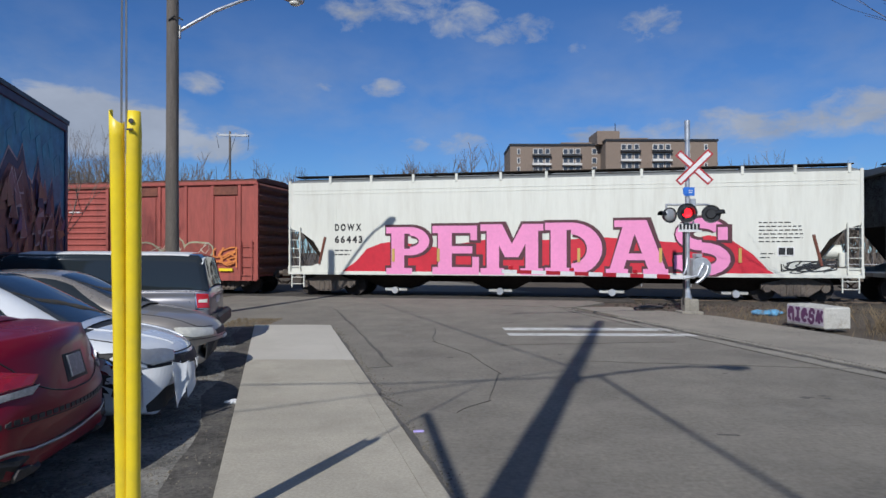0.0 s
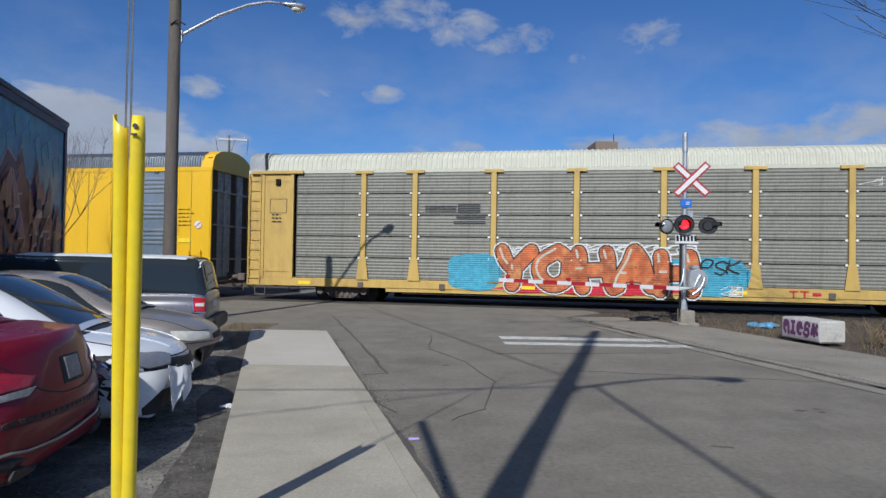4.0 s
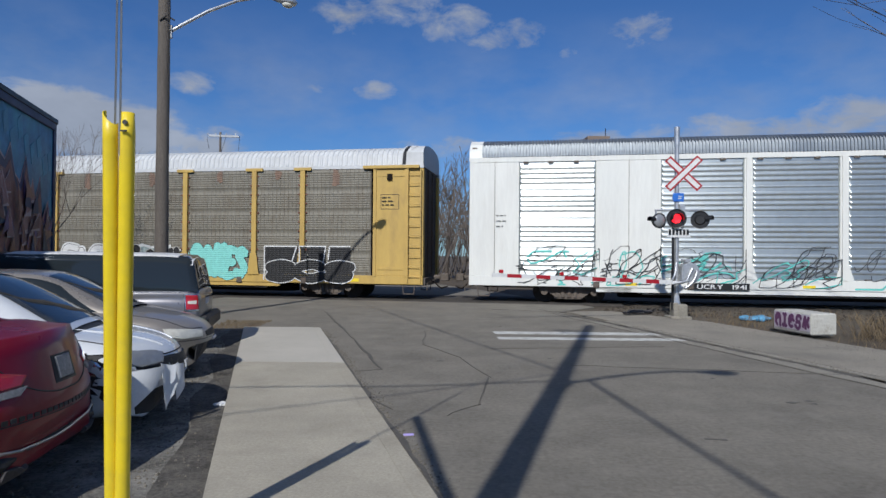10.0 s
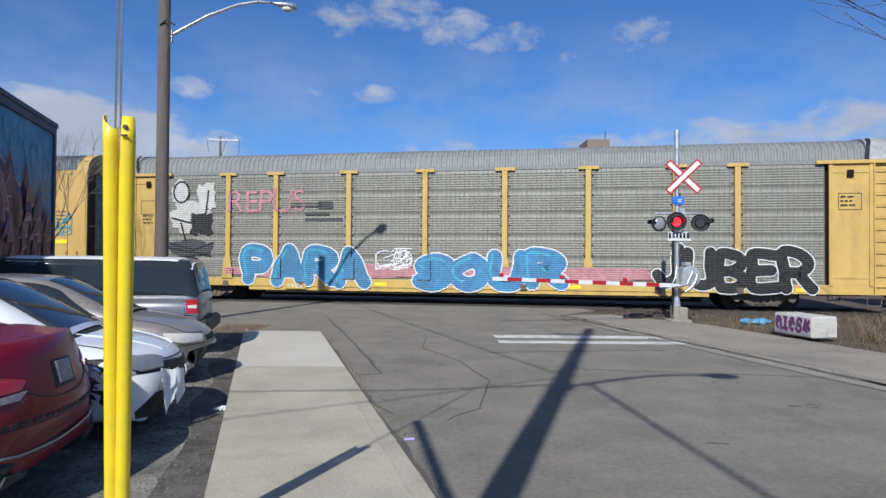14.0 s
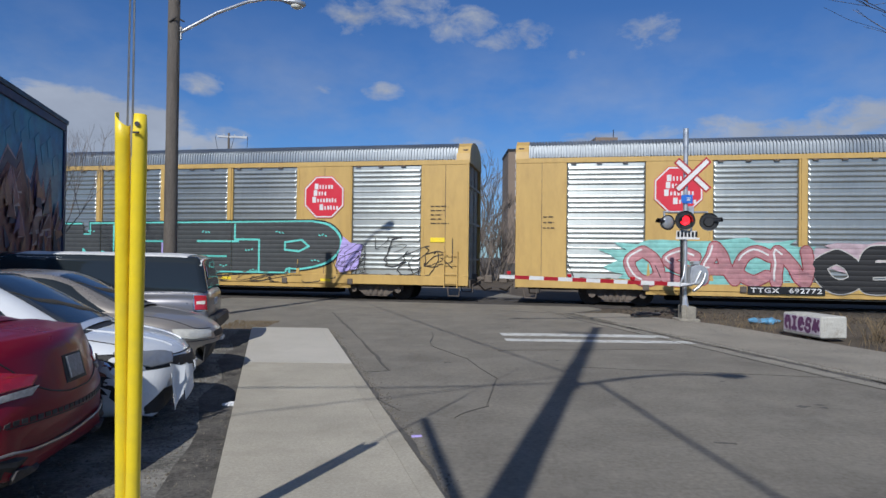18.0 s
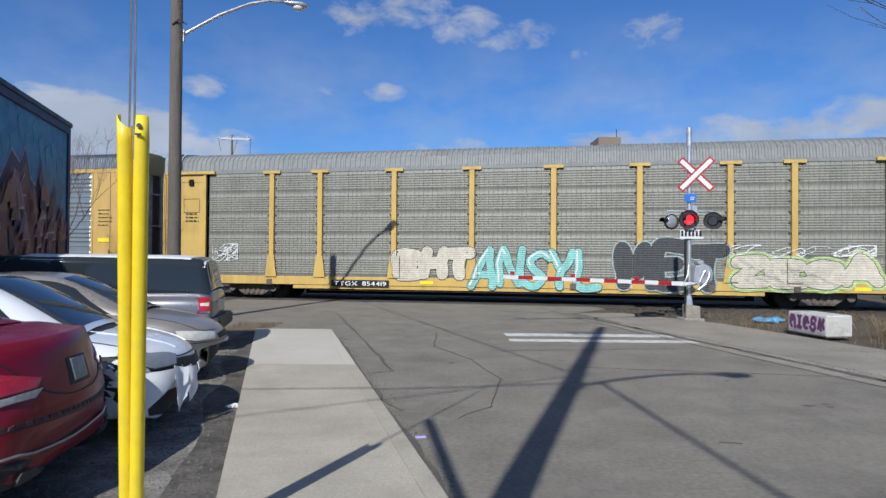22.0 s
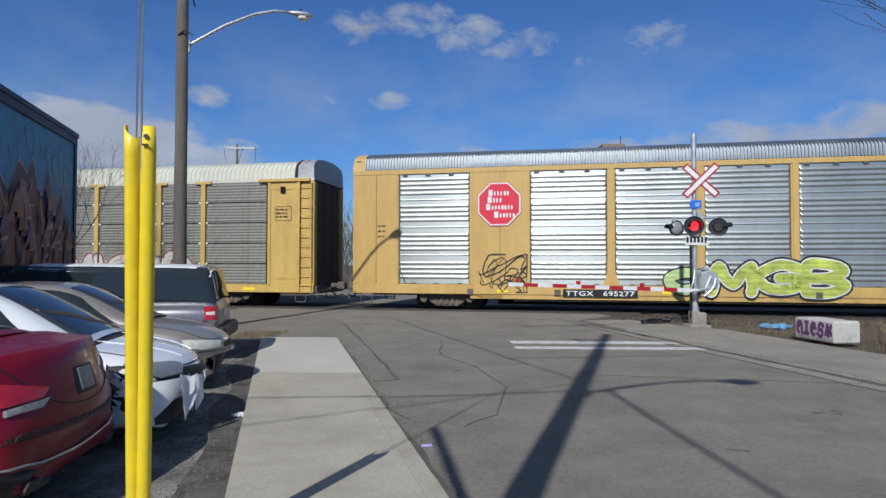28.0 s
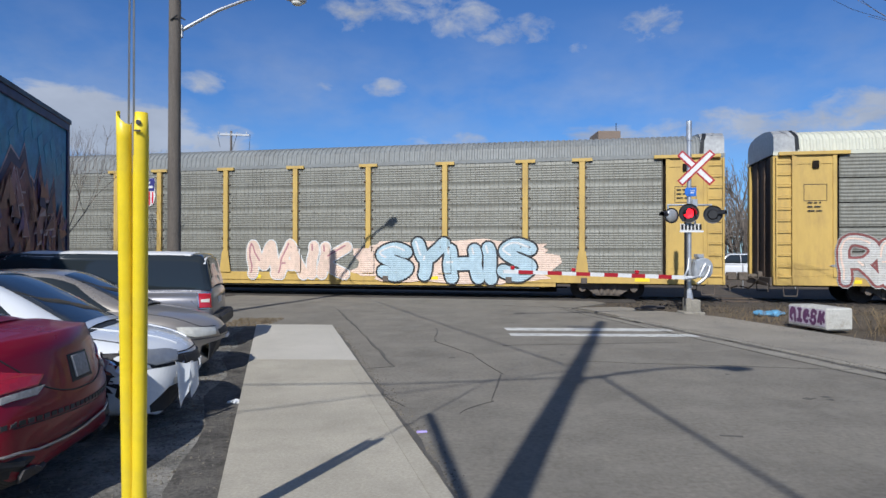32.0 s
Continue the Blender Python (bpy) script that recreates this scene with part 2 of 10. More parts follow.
surface("panel_old", (0.192, 0.191, 0.163), 0.6, 0.1, 0.16, 9, 0.6, 0.08, 30, (0.13, 0.12, 0.095), 0.6, stretch=(2.0, 2.0, 0.5))
surface("panel_brown", (0.185, 0.172, 0.138), 0.65, 0.1, 0.18, 9, 0.6, 0.1, 30, (0.12, 0.095, 0.065), 0.65, stretch=(2.0, 2.0, 0.5))
surface("roof_steel", (0.30, 0.325, 0.345), 0.46, 0.85, 0.06, 5, 0.4, 0.02)
surface("roof_grey", (0.20, 0.21, 0.205), 0.65, 0.2, 0.12, 5, 0.4, 0.02, 20, (0.17, 0.165, 0.15), 0.5)
surface("roof_cream", (0.50, 0.50, 0.41), 0.65, 0, 0.05, 5, 0.25, 0.02, 20, (0.40, 0.38, 0.30), 0.35)
surface("roof_white", (0.55, 0.56, 0.56), 0.55, 0, 0.06, 5, 0.4, 0.02, 20, (0.42, 0.42, 0.41), 0.4)
surface("hood_steel", (0.42, 0.425, 0.42), 0.55, 0.5, 0.16, 9, 0.8, 0.05, 20, (0.3, 0.3, 0.3), 0.5)
surface("end_grime", (0.30, 0.31, 0.31), 0.5, 0.6, 0.25, 9, 0.8, 0.05, 20, (0.08, 0.075, 0.07), 0.8)
surface("end_dark", (0.098, 0.066, 0.046), 0.8, 0.0, 0.3, 9, 0.8)
surface("end_steel", (0.50, 0.50, 0.47), 0.5, 0.3, 0.2, 9, 0.8, 0.05, 20, (0.16, 0.14, 0.12), 0.7)
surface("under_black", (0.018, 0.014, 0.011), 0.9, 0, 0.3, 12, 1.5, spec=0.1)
surface("truck_iron", (0.125, 0.105, 0.088), 0.85, 0.2, 0.3, 20, 2, 0.3, 40, (0.15, 0.10, 0.07), 0.5)
surface("wheel_iron", (0.05, 0.042, 0.038), 0.7, 0.5, 0.3, 20, 2)
surface("box_red", (0.31, 0.072, 0.056), 0.65, 0, 0.12, 6, 0.5, 0.08, 40, (0.17, 0.05, 0.04), 0.6, stretch=(2.4, 2.4, 0.4))
surface("box_rust", (0.16, 0.055, 0.035), 0.8, 0, 0.25, 9, 0.8)
surface("hopper_white", (0.615, 0.615, 0.545), 0.5, 0, 0.03, 6, 0.5, 0.04, 40, (0.40, 0.37, 0.30), 0.28, stretch=(2.6, 2.6, 0.3))
surface("spray_black", (0.012, 0.012, 0.013), 0.6, 0, 0.1)
surface("spray_white", (0.62, 0.62, 0.61), 0.6, 0, 0.08, 9, 1, 0.02, 20, (0.4, 0.4, 0.4), 0.4)
surface("spray_pink", (0.72, 0.25, 0.46), 0.6, 0, 0.05, 9, 1)
surface("spray_red", (0.50, 0.012, 0.03), 0.6, 0, 0.1, 5, 0.8)
surface("spray_blue", (0.045, 0.185, 0.35), 0.6, 0, 0.2, 5, 0.8, 0.02, 20, (0.05, 0.11, 0.2), 0.5)
surface("spray_teal", (0.12, 0.52, 0.46), 0.6, 0, 0.1, 5, 0.8)
surface("spray_mint", (0.20, 0.46, 0.42), 0.6, 0, 0.15, 5, 0.8, 0.02, 20, (0.15, 0.30, 0.28), 0.5)
surface("spray_lilac", (0.42, 0.34, 0.68), 0.6, 0, 0.12, 5, 0.8)
surface("spray_grey", (0.042, 0.046, 0.048), 0.6, 0, 0.15, 5, 0.8)
surface("spray_moss", (0.36, 0.42, 0.07), 0.6, 0, 0.25, 3, 0.8, 0.1, 30, (0.22, 0.28, 0.05), 0.6)
surface("spray_orange", (0.62, 0.20, 0.05), 0.6, 0, 0.2, 5, 0.8)
surface("spray_maroon", (0.22, 0.03, 0.035), 0.6, 0, 0.2, 5, 0.8)
surface("spray_cream", (0.50, 0.46, 0.37), 0.6, 0, 0.15, 5, 0.8, 0.02, 20, (0.34, 0.31, 0.25), 0.5)
surface("spray_rose", (0.40, 0.185, 0.20), 0.6, 0, 0.2, 5, 0.8, 0.02, 20, (0.28, 0.16, 0.16), 0.5)
surface("spray_cobalt", (0.035, 0.10, 0.42), 0.6, 0, 0.15, 5, 0.8)
surface("spray_name", (0.62, 0.48, 0.46), 0.6, 0, 0.15, 8, 1.5, 0.02, 20, (0.3, 0.1, 0.09), 0.6)
surface("logo_red", (0.55, 0.02, 0.04), 0.45, 0, 0.04)
surface("logo_navy", (0.03, 0.03, 0.16), 0.45, 0, 0.04)
surface("sign_white", (0.62, 0.62, 0.61), 0.45, 0, 0.06, 12, 2, 0.02, 30, (0.45, 0.44, 0.42), 0.3)
surface("sign_red", (0.33, 0.012, 0.02), 0.4, 0, 0.06)
surface("sign_blue", (0.03, 0.14, 0.50), 0.4, 0, 0.04)
surface("signal_black", (0.012, 0.012, 0.013), 0.4, 0, 0.1)
surface("lens_dark", (0.03, 0.006, 0.007), 0.15, 0, 0.05)
glow("lens_lit", (1.0, 0.012, 0.02), 3.2)
surface("brick_tan", (0.20, 0.153, 0.12), 0.9, 0, 0.12, 3, 0.05)
surface("balcony_pale", (0.55, 0.53, 0.5), 0.8, 0, 0.1, 3, 0.1)
glass("far_glass", (0.05, 0.06, 0.075), 0.15)
surface("mural_blue", (0.05, 0.19, 0.33), 0.6, 0, 0.3, 3, 0.35, 0.1, 30, (0.08, 0.32, 0.42), 0.8)
surface("mural_dark", (0.03, 0.035, 0.085), 0.6, 0, 0.3, 3, 0.5)
surface("mural_brown", (0.17, 0.07, 0.065), 0.6, 0, 0.3, 3, 0.9, 0.1, 30, (0.09, 0.05, 0.085), 0.7)
surface("mural_pale", (0.36, 0.28, 0.30), 0.6, 0, 0.2, 3, 0.9)
surface("flashing", (0.02, 0.021, 0.024), 0.5, 0.3, 0.2)
surface("car_red", (0.155, 0.002, 0.013), 0.3, 0.0, 0.03, 90, 1, 0.0, coat=0.25, spec=0.3)
surface("car_paint_white", (0.62, 0.64, 0.66), 0.25, 0, 0.03, 90, 1, 0.0, coat=0.8)
surface("car_beige", (0.30, 0.27, 0.235), 0.32, 0.4, 0.04, 90, 1, 0.0, coat=0.6)
surface("car_silver", (0.215, 0.21, 0.222), 0.32, 0.5, 0.04, 90, 1, 0.0, coat=0.6)
surface("car_dark", (0.02, 0.03, 0.035), 0.3, 0.3, 0.04, 90, 1, 0.0, coat=0.6)
surface("plastic_black", (0.015, 0.015, 0.016), 0.6, 0, 0.1)
surface("tyre", (0.02, 0.02, 0.02), 0.85, 0, 0.15)
surface("chrome", (0.6, 0.6, 0.6), 0.2, 1.0, 0.05)
surface("lamp_clear", (0.62, 0.60, 0.52), 0.12, 0, 0.08, 12, 3, coat=0.8)
surface("lamp_red", (0.42, 0.01, 0.02), 0.15, 0, 0.1, 12, 3, coat=0.8)
surface("plate_grey", (0.22, 0.22, 0.22), 0.5, 0, 0.25, 30, 9)
surface("plate_pale", (0.42, 0.44, 0.46), 0.5, 0, 0.1)
glass("car_glass")
surface("bark", (0.085, 0.068, 0.055), 0.95, 0, 0.25, 20, 2)
surface("twig", (0.15, 0.125, 0.105), 0.95, 0, 0.2, 20, 2)
surface("dry_grass", (0.155, 0.115, 0.068), 0.95, 0, 0.3, 20, 2)
surface("tarp_blue", (0.09, 0.26, 0.42), 0.6, 0, 0.25, 20, 2)
surface("litter_white", (0.7, 0.7, 0.68), 0.7, 0, 0.1)
surface("rust_bin", (0.05, 0.045, 0.045), 0.8, 0, 0.2)


def rolled(name, amount):
    """Sheet rolled along its length: the gloss spreads up and down."""
    t = MATS[name].node_tree
    b = t.nodes["Principled BSDF"]
    up = t.nodes.new("ShaderNodeCombineXYZ")
    up.inputs[2].default_value = 1.0
    t.links.new(up.outputs[0], b.inputs["Tangent"])
    b.inputs["Anisotropic"].default_value = amount


rolled("panel_steel", 0.72)
rolled("panel_kcs", 0.6)

# ---- building blocks ----


def mesh_of(bm, name, smooth=False):
    me = bpy.data.meshes.new(name)
    bm.normal_update()
    bm.to_mesh(me)
    bm.free()
    if smooth:
        for f in me.polygons:
            f.use_smooth = True
    return me


RELIEF = {"old": (0.0785, 0.165), "modern": (0.1764, 0.0)}  # how far apart the ridges of a wagon's side lie, up and along


def over_relief(name, side):
    """The paint as it looks over ridged or woven sheet: the relief of the sheet shows through the coat."""
    key = name + "_over_" + side
    if key in MATS:
        return MATS[key]
    m = MATS[name].copy()
    m.name = key
    t = m.node_tree
    n, link = t.nodes.new, t.links.new
    b = t.nodes["Principled BSDF"]
    coord, split = n("ShaderNodeTexCoord"), n("ShaderNodeSeparateXYZ")
    link(coord.outputs["Object"], split.inputs[0])

    def wave(socket, pitch, power):
        last = socket
        for op, value in (("MULTIPLY", math.pi / pitch), ("SINE", None), ("ABSOLUTE", None), ("POWER", power)):
            k = n("ShaderNodeMath")
            k.operation = op
            link(last, k.inputs[0])
            if value is not None:
                k.inputs[1].default_value = value
            last = k.outputs[0]
        return last

    up, along = RELIEF[side]
    height = wave(split.outputs[2], up, 0.5)
    if along:
        k = n("ShaderNodeMath")
        k.operation = "MULTIPLY"
        link(height, k.inputs[0])
        link(wave(split.outputs[0], along, 0.25), k.inputs[1])
        height = k.outputs[0]
    bump = n("ShaderNodeBump")
    bump.inputs["Strength"].default_value, bump.inputs["Distance"].default_value = 0.8 if along else 0.4, 0.02 if along else 0.028
    link(height, bump.inputs["Height"])
    link(bump.outputs[0], b.inputs["Normal"])
    MATS[key] = m
    return m


def part(name, bm, material, parent=None, label="", smooth=False, at=None):
    """Links a bmesh or a mesh as one object, under a thing or a part."""
    me = mesh_of(bm, name, smooth) if isinstance(bm, bmesh.types.BMesh) else bm
    for side in RELIEF:
        if me.name.startswith("paint_" + side):
            material = over_relief(material, side)
    if material and not me.materials:
        me.materials.append(MATS[material] if isinstance(material, str) else material)
    ob = new(name, me)
    if parent:
        ob.parent = parent
    if at is not None:
        ob.matrix_basis = at
    if label:
        ob["label"] = label
    return ob


def thing(name, label, category, m=None, group="", kind=""):
    ob = new(name)
    if m is not None:
        ob.matrix_basis = m
    return tagged(ob, label, category, group, kind)


def box(bm, x0, x1, y0, y1, z0, z1, bevel=0.0, m=None):
    """A box between two corners, its edges broken by the bevel."""
    b = min(bevel, (x1 - x0) * 0.45, (y1 - y0) * 0.45, (z1 - z0) * 0.45)
    if b <= 0:
        vs = [bm.verts.new((x, y, z)) for x in (x0, x1) for y in (y0, y1) for z in (z0, z1)]
        for f in ((0, 1, 3, 2), (4, 6, 7, 5), (0, 4, 5, 1), (2, 3, 7, 6), (0, 2, 6, 4), (1, 5, 7, 3)):
            bm.faces.new([vs[i] for i in f])
    else:
        # every corner has three points, one for each face that it belongs to
        key = {}
        lo, hi = (x0, y0, z0), (x1, y1, z1)
        for c in range(8):
            bits = (c >> 2 & 1, c >> 1 & 1, c & 1)
            for ax in range(3):
                co = [0, 0, 0]
                for k in range(3):
                    co[k] = (hi[k] if bits[k] else lo[k]) if k == ax else (hi[k] - b if bits[k] else lo[k] + b)
                key[bits, ax] = bm.verts.new(co)
        made = []
        for ax in range(3):
            p, q = (ax + 1) % 3, (ax + 2) % 3
            for side in (0, 1):
                ring = []
                for u, v in ((0, 0), (1, 0), (1, 1), (0, 1)):
                    bits = [0, 0, 0]
                    bits[ax], bits[p], bits[q] = side, u, v
                    ring.append(key[tuple(bits), ax])
                made.append(ring if side else ring[::-1])
            for u in (0, 1):
                for v in (0, 1):
                    c0, c1 = [0, 0, 0], [0, 0, 0]
                    c0[p], c0[q] = u, v
                    c1[p], c1[q], c1[ax] = u, v, 1
                    ring = [key[tuple(c0), p], key[tuple(c1), p], key[tuple(c1), q], key[tuple(c0), q]]
                    made.append(ring if u == v else ring[::-1])
        for c in range(8):
            bits = (c >> 2 & 1, c >> 1 & 1, c & 1)
            ring = [key[bits, k] for k in range(3)]
            made.append(ring if sum(bits) % 2 else ring[::-1])
        for ring in made:
            bm.faces.new(ring)
        vs = list(key.values())
    if m is not None:
        for v in vs:
            v.co = m @ v.co
    return vs


def boxes(*rows, bevel=0.0):
    bm = bmesh.new()
    for r in rows:
        box(bm, *r, bevel=bevel)
    return bm


def tube(bm, a, b, r0, r1=None, sides=10, caps=True):
    """A tapered rod from a to b."""
    a, b = Vector(a), Vector(b)
    r1 = r0 if r1 is None else r1
    turn = (b - a).to_track_quat("Z", "Y").to_matrix()
    rows = []
    for c, r in ((a, r0), (b, r1)):
        rows.append([bm.verts.new(c + turn @ Vector((r * math.cos(k * math.tau / sides), r * math.sin(k * math.tau / sides), 0))) for k in range(sides)])
    for i in range(sides):
        j = (i + 1) % sides
        bm.faces.new((rows[0][i], rows[0][j], rows[1][j], rows[1][i]))
    if caps:
        bm.faces.new(list(reversed(rows[0])))
        bm.faces.new(rows[1])


def rods(*rows, sides=10):
    bm = bmesh.new()
    for r in rows:
        tube(bm, *r, sides=sides)
    return bm


def disc(bm, c, axis, radius, depth, sides=24, r2=None):
    axis = Vector(axis).normalized()
    tube(bm, Vector(c) - axis * depth / 2, Vector(c) + axis * depth / 2, radius, r2, sides)


def loft(bm, rings, close=False, cap=True):
    """Skins rings of points, all with the same count; each ring is closed on itself when close is set."""
    rows = [[bm.verts.new(p) for p in ring] for ring in rings]
    n = len(rows[0])
    for a, b in zip(rows, rows[1:]):
        for i in range(n if close else n - 1):
            j = (i + 1) % n
            bm.faces.new((a[i], a[j], b[j], b[i]))
    if cap and close:
        bm.faces.new(list(reversed(rows[0])))
        bm.faces.new(rows[-1])
    return rows


def polygon(bm, points, z0, z1, axis="z"):
    """A prism over an outline; axis y: the outline stands in x and z."""
    put = (lambda p, h: (p[0], p[1], h)) if axis == "z" else (lambda p, h: (p[0], h, p[1]))
    low, top = [bm.verts.new(put(p, z0)) for p in points], [bm.verts.new(put(p, z1)) for p in points]
    bm.faces.new(low)
    bm.faces.new(top)
    for i in range(len(points)):
        j = (i + 1) % len(points)
        bm.faces.new((low[i], low[j], top[j], top[i]))
    bmesh.ops.recalc_face_normals(bm, faces=bm.faces[:])


def through_points(pts, per):
    """A smooth open line through points, in as many steps each."""
    out = []
    for k in range(len(pts) - 1):
        p0, p1, p2, p3 = (Vector(pts[j]) for j in (max(k - 1, 0), k, k + 1, min(k + 2, len(pts) - 1)))
        for i in range(per):
            f = i / per
            out.append(0.5 * (2 * p1 + (p2 - p0) * f + (2 * p0 - 5 * p1 + 4 * p2 - p3) * f * f + (3 * p1 - p0 - 3 * p2 + p3) * f ** 3))
    return out + [Vector(pts[-1])]


# ---- letters: each drawn once as a mesh, then set into words ----
LETTERS = {}


def cast_letters(jobs):
    made = []
    for key in jobs:
        ch, bold = key
        cu = bpy.data.curves.new("letter", "FONT")
        cu.body, cu.size, cu.offset, cu.extrude, cu.resolution_u = ch, 1.0, bold, 0.0, 3
        made.append((key, new("letter", cu)))
    bpy.context.view_layer.update()
    deps = bpy.context.evaluated_depsgraph_get()
    for key, ob in made:
        me = bpy.data.meshes.new_from_object(ob.evaluated_get(deps))
        vs = [v.co.to_2d() for v in me.vertices]
        wide = max(v.x for v in vs) if vs else 0.3
        LETTERS[key] = (vs, [tuple(p.vertices) for p in me.polygons], wide, min((v.x for v in vs), default=0))
        bpy.data.objects.remove(ob)
        bpy.data.meshes.remove(me)


cast_letters([(c, b) for c in "ABCDEFGHIJKLMNOPQRSTUVWXYZ0123456789" for b in (0.0, 0.02, 0.045, 0.085, 0.125)] + [(c, b) for c in "ailu" for b in (0.0, 0.02)])


def lettering(word, x, z, height, y, bold=0.0, wide=1.0, gap=0.08, wobble=0.0, seed=0, fit=0.0, shear=0.0, base=None, bm=None, only=None):
    """A word standing in the plane y, facing -y; height is that of capitals. fit: the length to fill. base: how bold the spacing is reckoned."""
    rnd = random.Random(seed)
    bm = bm or bmesh.new()
    size = height / 0.70
    spots, pen = [], 0.0
    for ch in word:
        if ch == " ":
            pen += 0.45
            continue
        vs, fs, w, lo = LETTERS[(ch, bold if base is None else base)]
        spots.append((ch, pen - lo))
        pen += (w - lo) + gap
    pen -= gap
    stretch = fit / (pen * size) if fit else wide
    for at, (ch, px) in enumerate(spots):
        vs, fs, w, lo = LETTERS[(ch, bold)]
        a, s = rnd.uniform(-wobble, wobble), 1 + rnd.uniform(-wobble, wobble)
        dz = rnd.uniform(-wobble, wobble) * height * 0.35
        if only is not None and at != only:
            continue
        mid = Vector((w / 2, 0.35))
        row = []
        for v in vs:
            d = (v - mid) * s
            d = Vector((d.x * math.cos(a) - d.y * math.sin(a), d.x * math.sin(a) + d.y * math.cos(a))) + mid
            row.append(bm.verts.new((x + (px + d.x) * size * stretch + shear * d.y * size, y, z + d.y * size + dz)))
        for f in fs:
            try:
                bm.faces.new([row[i] for i in f])
            except ValueError:
                pass
    return bm

# ---- ground, road, pavement, track ----


def on_ground(points, z0, z1):
    bm = bmesh.new()
    polygon(bm, points, z0, z1)
    return bm


def kerb_x(y):
    return 6.26 - 0.229 * (y - 8.95)


def side_left(y):
    return -1.587 - 0.27 * (y - 4.386)


def side_right(y):
    return 0.043 - 0.2576 * (y - 4.386)


def build_ground():
    ground = part("ground", on_ground([(-2500, -2500), (2500, -2500), (2500, 2500), (-2500, 2500)], -0.4, -0.06), "earth")
    tagged(ground, "bare brown earth and dry winter grass to the horizon", "ground", kind="structure")
    road = part("road", on_ground([(side_right(-60), -60), (kerb_x(-60), -60), (kerb_x(19.4), 19.4), (kerb_x(19.4) + 1.6, 21.4), (kerb_x(30) + 1.5, 30), (kerb_x(43), 43),
                                   (kerb_x(43) - 8, 43), (-6.6, 30), (-9.0, 22.0), (-6.2, 14.75), (side_right(14.75), 14.75)], -0.3, 0.0), "asphalt")
    tagged(road, "worn grey asphalt road over the level crossing, cracked", "road", kind="structure")
    lot = part("car_park_ground", on_ground([(side_left(-60) + 0.0, -60), (side_left(14.75), 14.75), (-6.2, 14.75), (-9.0, 22.0), (-40, 26), (-40, -60)], -0.3, -0.012), "asphalt_old")
    tagged(lot, "rough broken asphalt of a car park with gravel", "car park", kind="structure")
    # pavement beside the car park: slabs, and a narrow kerb along the road
    walk_l = thing("pavement", "pale concrete pavement slabs beside the road", "pavement", kind="structure")
    for y0, y1 in ((-9.6, -2.6), (-2.6, 2.4), (2.4, 9.94), (9.94, 14.72)):
        bm = on_ground([(side_left(y0 + 0.009), y0 + 0.009), (side_right(y0 + 0.009) - 0.165, y0 + 0.009), (side_right(y1 - 0.009) - 0.165, y1 - 0.009), (side_left(y1 - 0.009), y1 - 0.009)], -0.2, 0.022)
        part("slab", bm, "concrete_new" if y0 > 9 else "concrete", walk_l)
        bm = on_ground([(side_right(y0 + 0.01) - 0.16, y0 + 0.01), (side_right(y0 + 0.01) + 0.0, y0 + 0.01), (side_right(y1 - 0.01), y1 - 0.01), (side_right(y1 - 0.01) - 0.16, y1 - 0.01)], -0.2, 0.018)
        part("kerb_stone", bm, "concrete_new" if y0 > 9 else "concrete", walk_l)
    # far pavement with its kerb
    walk_r = thing("pavement", "sandy grey asphalt pavement behind a worn kerb", "pavement", kind="structure")
    n = 12
    for i in range(n):
        y0, y1 = -20 + i * 3.05, -20 + (i + 1) * 3.05 - 0.02
        if y1 > 17.2:
            break
        part("kerb_stone", on_ground([(kerb_x(y0), y0), (kerb_x(y0) + 0.17, y0), (kerb_x(y1) + 0.15, y1), (kerb_x(y1), y1)], -0.2, 0.022), "kerb", walk_r)
        part("gutter_slab", on_ground([(kerb_x(y0) - 0.40, y0), (kerb_x(y0) - 0.002, y0), (kerb_x(y1) - 0.002, y1), (kerb_x(y1) - 0.40, y1)], -0.2, 0.0045), "gutter", walk_r)
    part("walkway", on_ground([(kerb_x(-20) + 0.17, -20), (kerb_x(-20) + 2.3, -20), (kerb_x(16.6) + 2.75, 16.6), (kerb_x(19.3) + 1.6, 19.6), (kerb_x(19.3) + 0.17, 19.3)], -0.2, 0.026), "gravel_path", walk_r)
    # painted stop bars
    bars = thing("stop_line", "worn white double stop line painted across the lane", "road marking", kind="structure")
    for y0, y1 in ((12.95, 13.32), (13.85, 14.30)):
        part("bar", on_ground([(1.36, y0), (kerb_x(y0) - 0.14, y0 - 0.1), (kerb_x(y1) - 0.14, y1 - 0.1), (1.34, y1)], 0.0005, 0.005), "road_paint", bars)
    # seams and cracks filled with tar
    seams = thing("crack", "dark cracks and tar seams across the asphalt", "road crack", kind="structure")
    rnd = random.Random(4)
    runs = [((-3.23, 18.99), (-1.59, 12.8), 0.07), ((-1.59, 12.8), (-0.76, 9.42), 0.085), ((-0.76, 9.42), (-1.15, 9.31), 0.03), ((-0.19, 14.32), (-0.18, 12.14), 0.035), ((-0.18, 12.14), (0.48, 10.56), 0.03),
            ((0.48, 10.56), (0.78, 8.86), 0.03), ((0.78, 8.86), (0.53, 7.27), 0.035), ((0.53, 7.27), (0.13, 6.72), 0.025), ((-0.81, 7.67), (-0.46, 6.98), 0.025), ((1.9, 20.2), (6.4, 18.6), 0.03), ((3.4, 20.3), (4.45, 16.6), 0.035),
            ((4.45, 16.6), (4.85, 13.2), 0.02), ((1.05, 11.6), (4.4, 12.0), 0.02), ((2.2, 9.9), (6.0, 9.2), 0.022)]
    runs = [(p, q, w * 0.62) for p, q, w in runs]
